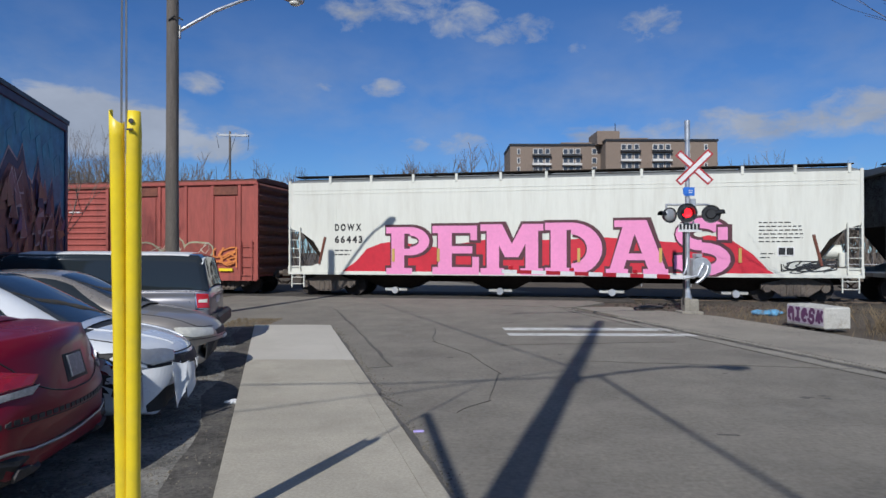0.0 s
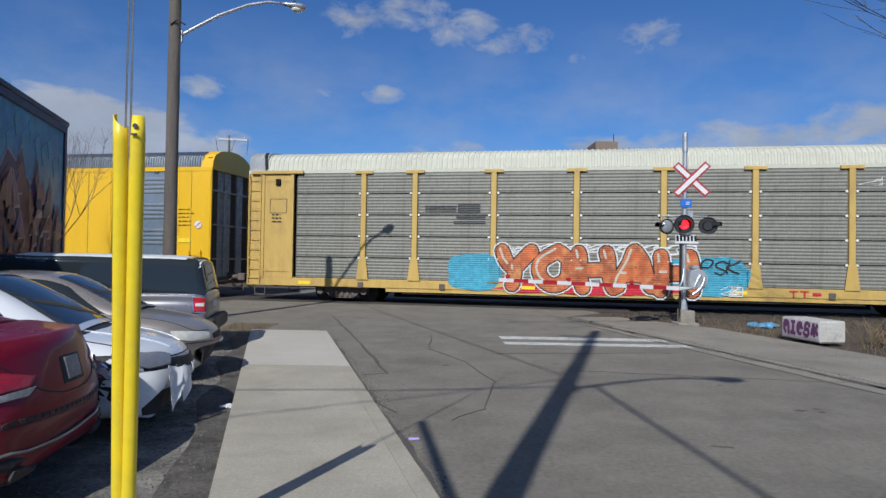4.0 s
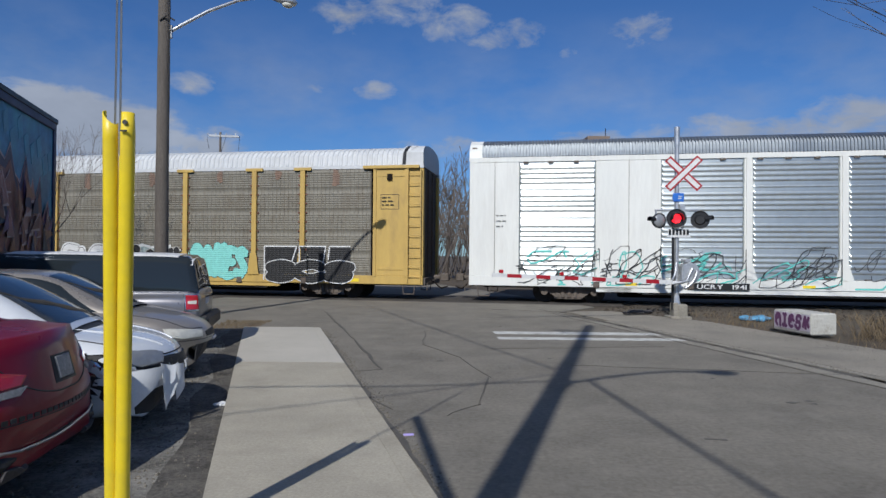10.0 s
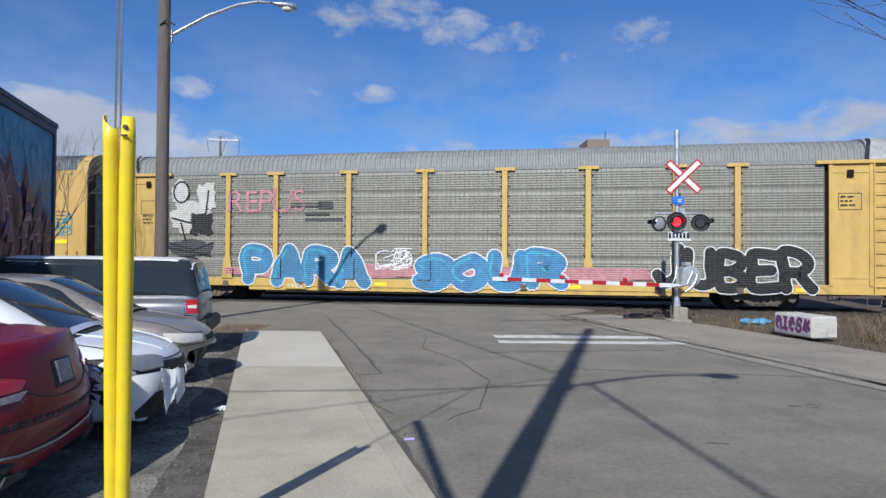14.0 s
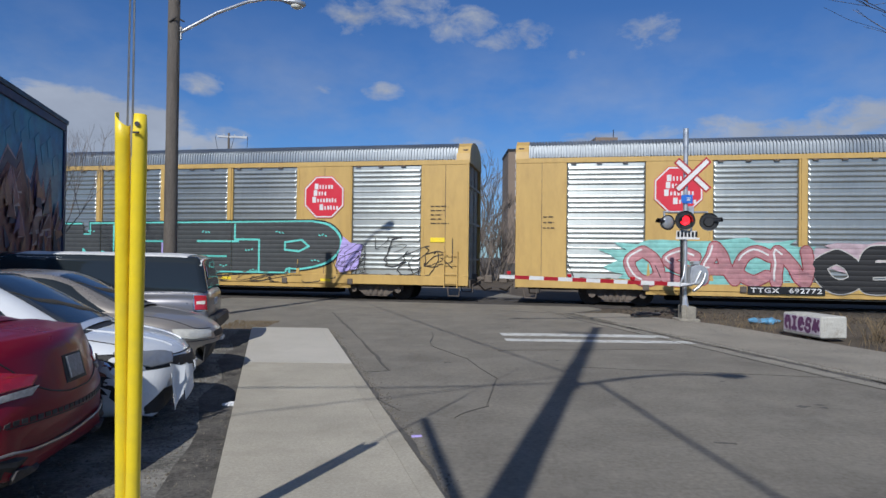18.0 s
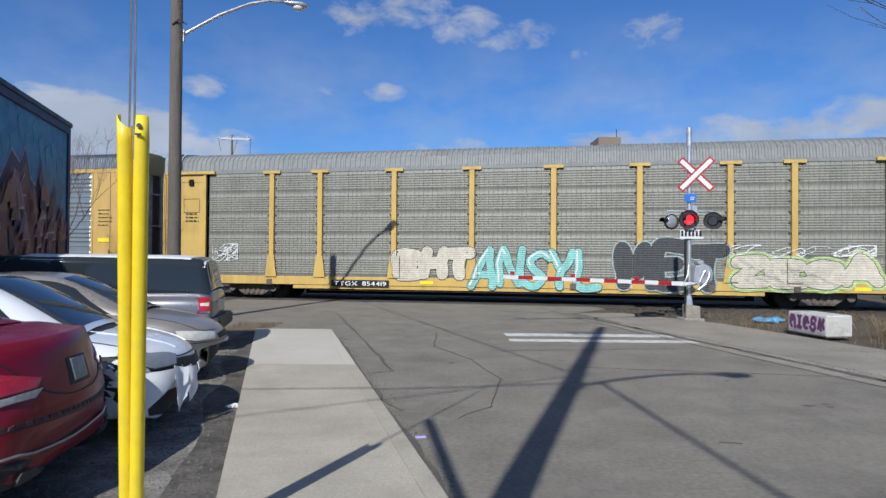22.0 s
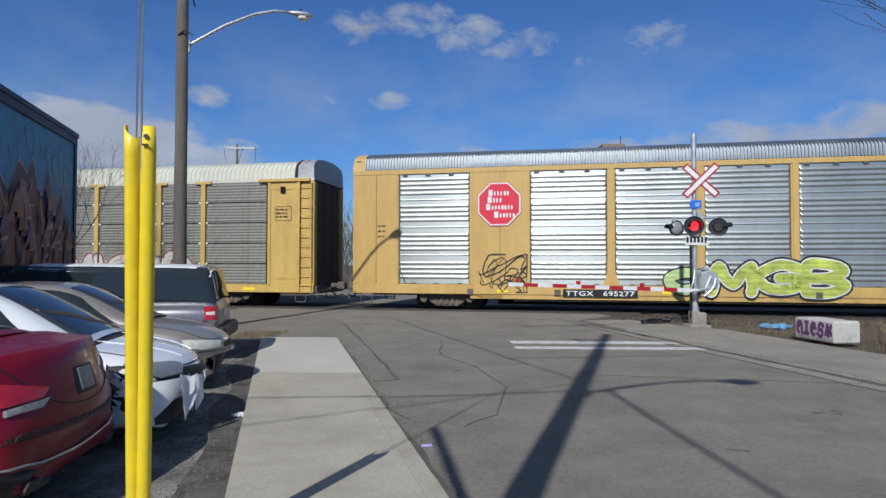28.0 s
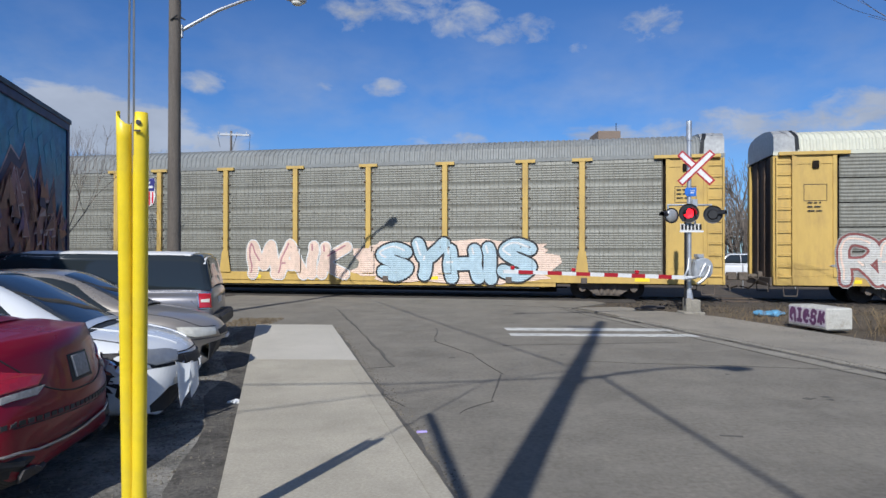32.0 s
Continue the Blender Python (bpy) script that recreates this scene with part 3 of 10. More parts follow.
    runs += [((kerb_x(y) - 0.46, y), (kerb_x(y + 2.3) - 0.46, y + 2.3), 0.02) for y in (3.0, 5.3, 7.6, 9.9, 12.2, 14.5, 16.8)]
    # dirt gathered along the pavement's edge
    runs += [((side_right(y) + 0.03, y), (side_right(y + 2.1) + 0.03, y + 2.1), 0.05) for y in (2.6, 4.7, 6.8, 8.9, 11.0)]
    runs += [((kerb_x(y) - 0.05 + rnd.uniform(-0.05, 0.03), y), (kerb_x(y + 1.5) - 0.05, y + 1.5), 0.15) for y in (3.0, 4.2, 5.4, 6.5, 7.6, 8.6, 9.8, 10.9, 11.9, 13.0, 14.2, 15.3, 16.2)]
    for a, b, w in runs:
        a, b = Vector(a), Vector(b)
        d = (b - a).normalized()
        side = Vector((-d.y, d.x))
        steps = max(4, int((b - a).length / 0.35))
        left, right = [], []
        for i in range(steps + 1):
            k = i / steps
            p = a.lerp(b, k) + side * rnd.uniform(-0.03, 0.03)
            ww = w * rnd.uniform(0.3, 0.75) * (0.3 + 0.7 * math.sin(math.pi * min(1, max(0.05, k))))
            left.append(p + side * ww)
            right.append(p - side * ww)
        part("seam", on_ground([tuple(p) for p in left] + [tuple(p) for p in reversed(right)], 0.0005, 0.0085), "tar", seams)
    part("seam", on_ground([(2.55, 5.9), (2.75, 5.86), (2.76, 5.9), (2.56, 5.94)], 0.0005, 0.004), "tar", seams)
    # drips and small stains
    for k in range(9):
        x, y, r = rnd.uniform(0.0, 5.2), rnd.uniform(5.0, 17.0), rnd.uniform(0.02, 0.07)
        if x > kerb_x(y) - 0.3:
            continue
        pts = [(x + r * rnd.uniform(0.5, 1.6) * math.cos(j * 0.7), y + r * rnd.uniform(0.5, 1.4) * math.sin(j * 0.7)) for j in range(9)]
        part("stain", on_ground(pts, 0.0005, 0.003), "tar", seams)
    # a darker strip of patching between the pavement and the parked cars
    edge = [(side_left(y) - 0.005, y) for y in (-6, 0, 4, 8, 12, 14.4)]
    inner = [(side_left(y) - 0.34 + 0.07 * math.sin(y * 2.3) + rnd.uniform(-0.03, 0.03), y) for y in [14.4 - 0.3 * k for k in range(68)]]
    part("patched_strip", on_ground(edge + inner, -0.011, -0.006), "asphalt_patch", lot)
    # grit and loose stones of the car park
    verts, faces = [], []
    for i in range(5200):
        y = rnd.uniform(2.2, 14.4)
        x = side_left(y) - abs(rnd.gauss(0, 1.1)) - 0.02
        r = rnd.choice((0.006, 0.008, 0.011, 0.016)) * rnd.uniform(0.7, 1.3)
        n = len(verts)
        a = rnd.uniform(0, 2)
        verts.extend([(x + r * math.cos(a + k * 1.57), y + r * math.sin(a + k * 1.57), -0.012) for k in range(4)] + [(x + r * 0.3, y, -0.012 + r * rnd.uniform(0.6, 1.2))])
        faces.extend([(n + k, n + (k + 1) % 4, n + 4) for k in range(4)])
    for i in range(1500):
        y = rnd.uniform(2.4, 14.4)
        x = side_right(y) + abs(rnd.gauss(0, 0.09))
        r = rnd.choice((0.005, 0.007, 0.012)) * rnd.uniform(0.7, 1.3)
        n = len(verts)
        verts.extend([(x + r * math.cos(k * 1.57), y + r * math.sin(k * 1.57), 0.0) for k in range(4)] + [(x + r * 0.3, y, r)])
        faces.extend([(n + k, n + (k + 1) % 4, n + 4) for k in range(4)])
    for i in range(2600):
        y = rnd.uniform(4.0, 17.5)
        out = rnd.gauss(0.02, 0.13) if i % 2 else 2.0 + rnd.gauss(0, 0.35) + 0.02 * y
        x = kerb_x(y) + out
        r = rnd.choice((0.005, 0.007, 0.011)) * rnd.uniform(0.7, 1.3)
        low = 0.004 if out < 0 else 0.022 if out < 0.17 else 0.026
        n = len(verts)
        verts.extend([(x + r * math.cos(k * 1.57), y + r * math.sin(k * 1.57), low) for k in range(4)] + [(x + r * 0.3, y, low + r * 0.8)])
        faces.extend([(n + k, n + (k + 1) % 4, n + 4) for k in range(4)])
    me = bpy.data.meshes.new("grit")
    me.from_pydata(verts, [], faces)
    tagged(part("grit", me, "grit_stone"), "loose grit and small stones on the asphalt", "grit", kind="stuff")


surface("grit_stone", (0.12, 0.105, 0.082), 0.95, 0, 0.3, 18, 0.7, 0.5, 26, (0.07, 0.06, 0.048), 0.6)
surface("gravel_path", (0.235, 0.212, 0.172), 0.95, 0, 0.2, 30, 0.5, 0.6, 80, (0.14, 0.13, 0.115), 0.5)
build_ground()


def build_track():
    track = thing("railway_track", "single railway track of steel rails on ties and ballast", "railway track", TRACK, kind="structure")
    # the bed is open beside the road and paved within it
    for x0, x1 in ((-320, -6.0), (11.3, 320)):
        bm = bmesh.new()
        polygon(bm, [(-2.6, -0.06), (-1.6, -0.20 + 0.16), (1.6, -0.04), (3.4, -0.06), (3.4, -0.3), (-2.6, -0.3)], x0, x1, "z")
        bmesh.ops.transform(bm, matrix=Matrix(((0, 0, 1, 0), (1, 0, 0, 0), (0, 1, 0, 0), (0, 0, 0, 1))), verts=bm.verts[:])
        part("ballast_bed", bm, "gravel", track)
    for y in (-0.7525, 0.7525):
        bm = boxes((-320, 320, y - 0.036, y + 0.036, -0.045, 0.0), (-320, 320, y - 0.012, y + 0.012, -0.15, -0.045), (-320, 320, y - 0.07, y + 0.07, -0.17, -0.15))
        part("rail", bm, "rail_steel", track)
    bm = bmesh.new()
    box(bm, -0.11, 0.11, -1.3, 1.3, -0.16, -0.025)
    tie = mesh_of(bm, "tie")
    tie.materials.append(MATS["tie_wood"])
    for i in range(90):
        part("tie", tie, None, track, at=pose(11.6 + i * 0.55, 0, 0))
        if i < 60:
            part("tie", tie, None, track, at=pose(-6.3 - i * 0.55, 0, 0))
    # crossing planks between and beside the rails, dark to paint shade under the train
    for y0, y1 in ((-2.05, -0.83), (-0.67, 0.67), (0.83, 2.05)):
        n = max(2, round((y1 - y0) / 0.3))
        for k in range(n):
            a, b = y0 + (y1 - y0) * k / n, y0 + (y1 - y0) * (k + 1) / n - 0.012
            part("crossing_shade_plank", boxes((-8.2, 11.0, a, b, -0.05, 0.004)), "plank_dark", track)
    # stones loose on the bed beside the crossing
    rnd = random.Random(9)
    bm = bmesh.new()
    for i in range(1500):
        x, y = rnd.uniform(10.2, 30), rnd.uniform(-5.5, -1.0)
        r = rnd.uniform(0.015, 0.05)
        mm = Matrix.Translation((x, y, -0.045)) @ Euler((rnd.random() * 3, rnd.random() * 3, rnd.random() * 3)).to_matrix().to_4x4() @ Matrix.Diagonal((r, r * rnd.uniform(0.6, 1), r * rnd.uniform(0.5, 0.9), 1))
        box(bm, -0.7, 0.7, -0.7, 0.7, -0.7, 0.7, 0.2, mm)
    stones = part("ballast_stones", bm, "gravel", track)
    stones["kind"] = "stuff"


# near-black brown that deepens the shadow strip below the wagons
surface("plank_dark", (0.055, 0.047, 0.04), 0.95, 0, 0.3, 20, 1.5, 0.5, 40, (0.10, 0.088, 0.072), 0.5)
build_track()

# ---- the train ----
HALF = 1.6  # half the width of a wagon
WHEELS = []  # wheelset, its place under the bogie, metres from the train's start


def ridged(width, z0, z1, bands, per_band, depth=0.044, plain=0.42, strips=0):
    """A pressed steel sheet: bands of level ridges between plain bands, facing -y."""
    prof = [(0.0, z0)]
    pitch = (z1 - z0) / bands
    for k in range(bands):
        b0 = z0 + k * pitch
        start = b0 + pitch * plain * 0.5
        step = pitch * (1 - plain) / per_band
        for r in range(per_band):
            a = start + r * step
            prof += [(0.0, a), (-depth, a + step * 0.3), (-depth, a + step * 0.55), (0.0, a + step * 0.85)]
    prof.append((0.0, z1))
    bm = bmesh.new()
    h = width / 2
    e = 0.045
    stations = [(-h, None), (-h + e, 0.0)]
    if strips:
        n = int(width / strips)
        for i in range(1, n):
            x = -h + i * width / n
            stations += [(x - 0.016, 0.0), (x - 0.007, 0.012), (x + 0.007, 0.012), (x + 0.016, 0.0)]
    stations += [(h - e, 0.0), (h, None)]
    loft(bm, [[(x, 0.02 if dy is None else y + dy, z) for y, z in prof] for x, dy in stations])
    for f in bm.faces:
        f.normal_update()
        if f.normal.y > 0:
            f.normal_flip()
    # the ridges are rounded, the flat bands and the side edges stay crisp
    for edge in bm.edges:
        a, b = edge.verts
        upright = abs(a.co.z - b.co.z) > 1e-6
        if (upright and (abs(abs(a.co.x) - (h - e)) < 1e-4 or strips)) or (not upright and max(a.co.y, b.co.y) > -1e-4 and not strips):
            edge.smooth = False
    return mesh_of(bm, "side_panel", True)


def pressed(width, z0, z1, starts, mids=()):
    """A pressed steel sheet facing -y: level bands of four rounded ridges from the given fractions below the top, and slight single ribs between."""
    tall, step, h, e = z1 - z0, 0.0425, width / 2, 0.05
    marks = sorted([(f + k * step, 0.036, 0.036) for f in starts for k in range(4)] + [(f, 0.020, 0.02) for f in mids], reverse=True)
    prof = [(0.0, z0)]
    for f, out, wide in marks:
        low, high = z1 - (f + wide) * tall, z1 - f * tall
        prof += [(-out * math.sin(math.pi * i / 7) ** 0.8, low + (high - low) * i / 7) for i in range(8)]
    prof.append((0.0, z1))
    bm = bmesh.new()
    loft(bm, [[(x, y * k + dy, z) for y, z in prof] for x, k, dy in ((-h, 0.0, 0.02), (-h + e * 0.5, 0.0, 0.0), (-h + e, 0.7, 0.0), (-h + e * 1.5, 1.0, 0.0), (-h + e * 1.6, 1.0, 0.0), (-h + e * 1.8, 1.0, 0.0), (h - e * 1.8, 1.0, 0.0), (h - e * 1.6, 1.0, 0.0), (h - e * 1.5, 1.0, 0.0), (h - e, 0.7, 0.0), (h - e * 0.5, 0.0, 0.0), (h, 0.0, 0.02))])
    for f in bm.faces:
        f.normal_update()
        if f.normal.y > 0:
            f.normal_flip()
    for edge in bm.edges:
        a, b = edge.verts
        if abs(a.co.z - b.co.z) < 1e-6 and max(a.co.y, b.co.y) > -1e-4 and abs(a.co.x) < h - e * 0.9:
            edge.smooth = False
    return mesh_of(bm, "side_panel", True)


PRESSINGS = {4: ((0.055, 0.31, 0.565, 0.82), ()), 5: ((0.03, 0.275, 0.54, 0.795), (0.225, 0.475, 0.73))}


def ribbed_roof(half_len, edge, crown, pitch=0.2, rib=0.03, flat=0.35, upright=False):
    """A curved sheet roof with ribs across it; upright: its sides stand nearly straight before they turn in."""
    prof = []
    for i in range(11):
        a = math.pi * i / 10
        y = -math.cos(a)
        prof.append((HALF * 0.985 * (abs(y) ** 0.8) * (1 if y > 0 else -1), edge + (crown - edge) * math.sin(a) ** 0.62))
    if upright:
        left = [(-HALF * w, edge + (crown - edge) * f) for w, f in ((0.985, 0.0), (0.983, 0.2), (0.975, 0.42), (0.94, 0.58), (0.84, 0.72), (0.66, 0.86), (0.42, 0.95), (0.18, 0.99))]
        prof = left + [(-y, z) for y, z in reversed(left)]
    n = int(2 * half_len / pitch)
    bm = bmesh.new()
    rings = []
    for i in range(n):
        x = -half_len + i * pitch
        for dx, lift in ((0.0, 0.0), (pitch * 0.15, rib), (pitch * 0.5, rib), (pitch * 0.65, 0.0)):
            rings.append([(x + dx, y * (1 + lift * 0.6), z + lift) for y, z in prof])
    rings.append([(half_len, y, z) for y, z in prof])
    loft(bm, rings)
    bmesh.ops.recalc_face_normals(bm, faces=bm.faces[:])
    return mesh_of(bm, "roof")


def bogie_mesh(wheelbase, r):
    """The cast frames, bolster, springs and journals of a freight truck."""
    bm = bmesh.new()
    h = wheelbase / 2
    for s in (-1, 1):
        y0, y1 = s * 1.16, s * 1.30
        ya, yb = min(y0, y1), max(y0, y1)
        polygon(bm, [(-h - 0.18, r + 0.16), (-h + 0.16, r + 0.22), (-0.45, r + 0.36), (0.45, r + 0.36), (h - 0.16, r + 0.22), (h + 0.18, r + 0.16), (h + 0.18, r - 0.02), (h - 0.14, r - 0.02),
                     (0.42, r - 0.26), (-0.42, r - 0.26), (-h + 0.14, r - 0.02), (-h - 0.18, r - 0.02)], ya, yb, "y")
        for x in (-0.22, 0.0, 0.22):
            tube(bm, (x, s * 1.28, r - 0.2), (x, s * 1.28, r + 0.12), 0.085, None, 8)
        for x in (-h, h):
            disc(bm, (x, s * 1.31, r), (0, 1, 0), 0.13, 0.16, 12)
        for x in (-0.42, 0.42):
            box(bm, x - 0.06, x + 0.06, s * 1.23 - 0.1, s * 1.23 + 0.1, r - 0.2, r + 0.3)
    box(bm, -0.2, 0.2, -1.32, 1.32, r - 0.02, r + 0.26, 0.03)
    for x in (-h * 0.55, h * 0.55):
        box(bm, x - 0.05, x + 0.05, -0.9, 0.9, r - 0.16, r - 0.04)
    me = mesh_of(bm, "bogie")
    me.materials.append(MATS["truck_iron"])
    return me


def wheelset_mesh(r):
    bm = bmesh.new()
    for s in (-1, 1):
        disc(bm, (0, s * 0.755, 0), (0, 1, 0), r, 0.13, 28)
        disc(bm, (0, s * 0.68, 0), (0, 1, 0), r + 0.028, 0.03, 28)
        disc(bm, (0, s * 0.84, 0), (0, 1, 0), r * 0.36, 0.06, 16)
        for k in range(6):
            a = k * math.pi / 3
            disc(bm, (math.cos(a) * r * 0.62, s * 0.822, math.sin(a) * r * 0.62), (0, 1, 0), 0.035, 0.012, 8)
    tube(bm, (0, -1.18, 0), (0, 1.18, 0), 0.08, None, 12)
    me = mesh_of(bm, "wheelset")
    me.materials.append(MATS["wheel_iron"])
    return me


BOGIE = {"rack": (bogie_mesh(1.78, 0.42), wheelset_mesh(0.42), 1.78, 0.42), "freight": (bogie_mesh(1.83, 0.457), wheelset_mesh(0.457), 1.83, 0.457)}
CARS = []


def start_car(name, label, category, centre):
    car = thing(name, label, category, group="wagons of the freight train")
    CARS.append((car, centre))
    return car


def add_running_gear(car, centre, at, sort, half_len, coupler_z=0.85):
    frame_me, wheels_me, base, r = BOGIE[sort]
    for x in (-at, at):
        b = part("bogie", frame_me, None, car, "rusty dark cast steel truck", at=pose(x, 0, 0))
        for dx in (-base / 2, base / 2):
            w = part("wheelset", wheels_me, None, b, at=pose(dx, 0, r))
            WHEELS.append((w, dx, r, centre + x + dx))
    for s in (-1, 1):
        bm = boxes((s * half_len - 0.1, s * half_len + 0.1, -0.2, 0.2, coupler_z - 0.18, coupler_z + 0.18))
        tube(bm, (s * (half_len - 0.3), 0, coupler_z), (s * (half_len + 0.55), 0, coupler_z), 0.09, None, 8)
        box(bm, s * (half_len + 0.57) - 0.16, s * (half_len + 0.57) + 0.16, -0.17, 0.14, coupler_z - 0.15, coupler_z + 0.15, 0.03)
        part("coupler", bm, "truck_iron", car)
        hose = rods(((s * (half_len + 0.1), -0.35, 0.75), (s * (half_len + 0.45), -0.3, 0.42), 0.03), ((s * (half_len + 0.45), -0.3, 0.42), (s * (half_len + 0.72), -0.2, 0.5), 0.03), sides=6)
        part("brake_hose", hose, "under_black", car)


def ladder(car, x, z0, z1, material, y=-HALF, wide=0.42, rungs=None, name="ladder"):
    bm = bmesh.new()
    s = -1 if y < 0 else 1
    for dx in (-wide / 2, wide / 2):
        box(bm, x + dx - 0.02, x + dx + 0.02, y + s * 0.10 - 0.02, y + s * 0.10 + 0.02, z0, z1)
        for z in (z0 + 0.1, z1 - 0.1):
            box(bm, x + dx - 0.02, x + dx + 0.02, min(y, y + s * 0.1), max(y, y + s * 0.1), z - 0.02, z + 0.02)
    n = rungs or int((z1 - z0) / 0.36)
    for i in range(n):
        z = z0 + (i + 0.5) * (z1 - z0) / n
        tube(bm, (x - wide / 2, y + s * 0.10, z), (x + wide / 2, y + s * 0.10, z), 0.014, None, 6)
    return part(name, bm, material, car)


def number_board(car, words, x0, x1, z, h=0.24, y=-HALF - 0.075, back="signal_black", ink="sign_white", hidden=True):
    b = part("number_board", boxes((x0, x1, y, y + 0.02, z - h / 2, z + h / 2)), back, car, "black board with white reporting marks")
    part("reporting_mark", lettering(words, x0 + 0.1, z - h * 0.32, h * 0.62, y - 0.004, 0.02, fit=x1 - x0 - 0.2), ink, b)
    return b


def stencil_rows(car, x, z, wide, rows, ink, y, step=0.11, tall=0.05, seed=1, name="stencil"):
    """Small data that cannot be read: rows of bars."""
    rnd = random.Random(seed)
    bm = bmesh.new()
    for i in range(rows):
        px = x
        end = x + wide * rnd.uniform(0.6, 1.0)
        while px < end:
            w = rnd.uniform(0.08, 0.22)
            box(bm, px, min(px + w, end), y - 0.004, y, z - i * step - tall / 2, z - i * step + tall / 2)
            px += w + 0.05
    ob = part(name, bm, ink, car)
    ob["kind"] = "stuff"
    return ob


PANEL_X = [-11.0, -6.02, -3.01, 0.0, 3.0, 5.98, 11.0]
PANEL_W = 2.74
_cache = {}


def once(key, make):
    if key not in _cache:
        _cache[key] = make()
    return _cache[key]


def covered(me, material):
    """One mesh per shape and material."""
    def make():
        c = me.copy()
        c.materials.clear()
        c.materials.append(MATS[material])
        return c
    return once((me.name, material), make)


def modern_rack(centre, label, paint, steel, roof, seven=4, end="end_steel"):
    """A fully enclosed car carrier: solid plates at the ends and beside the logos, seven pressed steel panels between."""
    car = start_car("car_carrier_wagon", label, "railway wagon", centre)
    L = 14.2
    top = 5.34
    panel = covered(once(("panel", seven), lambda: pressed(PANEL_W, 1.0, 5.15, *PRESSINGS[seven])), steel)
    spans = [(x - PANEL_W / 2, x + PANEL_W / 2) for x in PANEL_X]
    for s in (-1, 1):
        face = Matrix.Identity(4) if s < 0 else pose(0, 0, 0, 0, 0, 180)
        for x in PANEL_X:
            part("side_panel", panel, None, car, at=face @ pose(x, -HALF + 0.01, 0))
        edges = [-L] + [v for sp in spans for v in sp] + [L]
        for a, b in zip(edges[0::2], edges[1::2]):
            kind = "post" if b - a < 0.6 else ("end_plate" if abs(a) > 12 or abs(b) > 12 else "logo_plate")
            bm = boxes((a, b, -HALF - 0.03, -HALF + 0.05, 0.98, 5.18), bevel=0.008)
            if kind == "post":
                box(bm, a + 0.06, b - 0.06, -HALF - 0.07, -HALF - 0.02, 0.98, 5.18)
                polygon(bm, [(a - 0.16, 0.98), (b + 0.16, 0.98), (b, 1.5), (a, 1.5)], -HALF - 0.045, -HALF - 0.02, "y")
            plate = part(kind, bm, paint, car, at=face)
            if kind != "post":
                mid = (a + b) / 2
                part("stiffener", boxes((mid - 0.015, mid + 0.015, -HALF - 0.045, -HALF - 0.032, 1.0, 5.16)), paint, plate)
                part("plate_seam", boxes((mid + 0.017, mid + 0.032, -HALF - 0.036, -HALF - 0.030, 1.0, 5.16)), "truck_iron", plate)
                for ex in (a + 0.08, b - 0.08):
                    rib = boxes((ex - 0.03, ex + 0.03, -HALF - 0.05, -HALF - 0.02, 1.0, 5.16))
                    polygon(rib, [(ex - 0.05, 0.98), (ex + 0.10, 0.98), (ex + 0.04, 1.55), (ex, 1.55)], -HALF - 0.06, -HALF - 0.02, "y")
                    part("stiffener", rib, paint, plate)
        part("top_rail", boxes((-L, L, -HALF - 0.045, -HALF + 0.06, 5.16, top), bevel=0.01), paint, car, at=face)
        bm = boxes((-L, L, -HALF - 0.045, -HALF + 0.1, 0.62, 0.985), bevel=0.012)
        box(bm, -L + 4.6, L - 4.6, -HALF - 0.01, -HALF + 0.08, 0.46, 0.625)
        for x in (-9.0, 9.0):
            polygon(bm, [(x - 0.6, 0.625), (x + 0.6, 0.625), (x + (0.6 if x < 0 else 0.2), 0.46), (x - (0.2 if x < 0 else 0.6), 0.46)], -HALF - 0.01, -HALF + 0.08, "y")
        part("side_sill", bm, paint, car, at=face)
        ladder(car, s * -13.55, 0.55, 1.95, paint, -HALF - 0.03 if s < 0 else HALF + 0.03, 0.5, 4)
    part("roof", covered(once("roof_modern", lambda: ribbed_roof(L - 0.45, top, 6.12, 0.112, 0.034, upright=True)), roof), None, car)
    for s in (-1, 1):
        # hood at each end, and the tall folding doors
        prof = [(HALF * 1.01 * y, z) for y, z in ((-1, top - 0.1), (-0.97, 5.6), (-0.86, 5.86), (-0.6, 6.06), (-0.2, 6.17), (0.2, 6.17), (0.6, 6.06), (0.86, 5.86), (0.97, 5.6), (1, top - 0.1))]
        bm = bmesh.new()
        x0, x1 = sorted((s * (L - 0.5), s * (L + 0.02)))
        loft(bm, [[(x, y, z) for y, z in prof] for x in (x0, x1)], close=True)
        part("end_hood", bm, paint, car)
        leaf = covered(once("leaf_modern", lambda: mesh_of(boxes((-0.1, 0.1, 0.015, 0.49, 0.7, 5.75), (0.1, 0.115, 0.2, 0.3, 0.8, 5.6), bevel=0.02), "door_leaf")), end)
        for i in range(6):
            part("door_leaf", covered(leaf, "end_dark") if i in (0, 3, 5) else leaf, None, car, at=pose(s * (L - 0.17 - 0.05 * (i % 2)), -HALF + 0.08 + i * 0.5067, 0) @ (Matrix.Identity(4) if s > 0 else pose(0, 0.5067, 0, 0, 0, 180)))
        for z in (1.6, 3.0, 4.4):
            part("door_bar", boxes((*sorted((s * (L - 0.1), s * (L + 0.0))), -1.4, 1.4, z - 0.03, z + 0.03)), end, car)
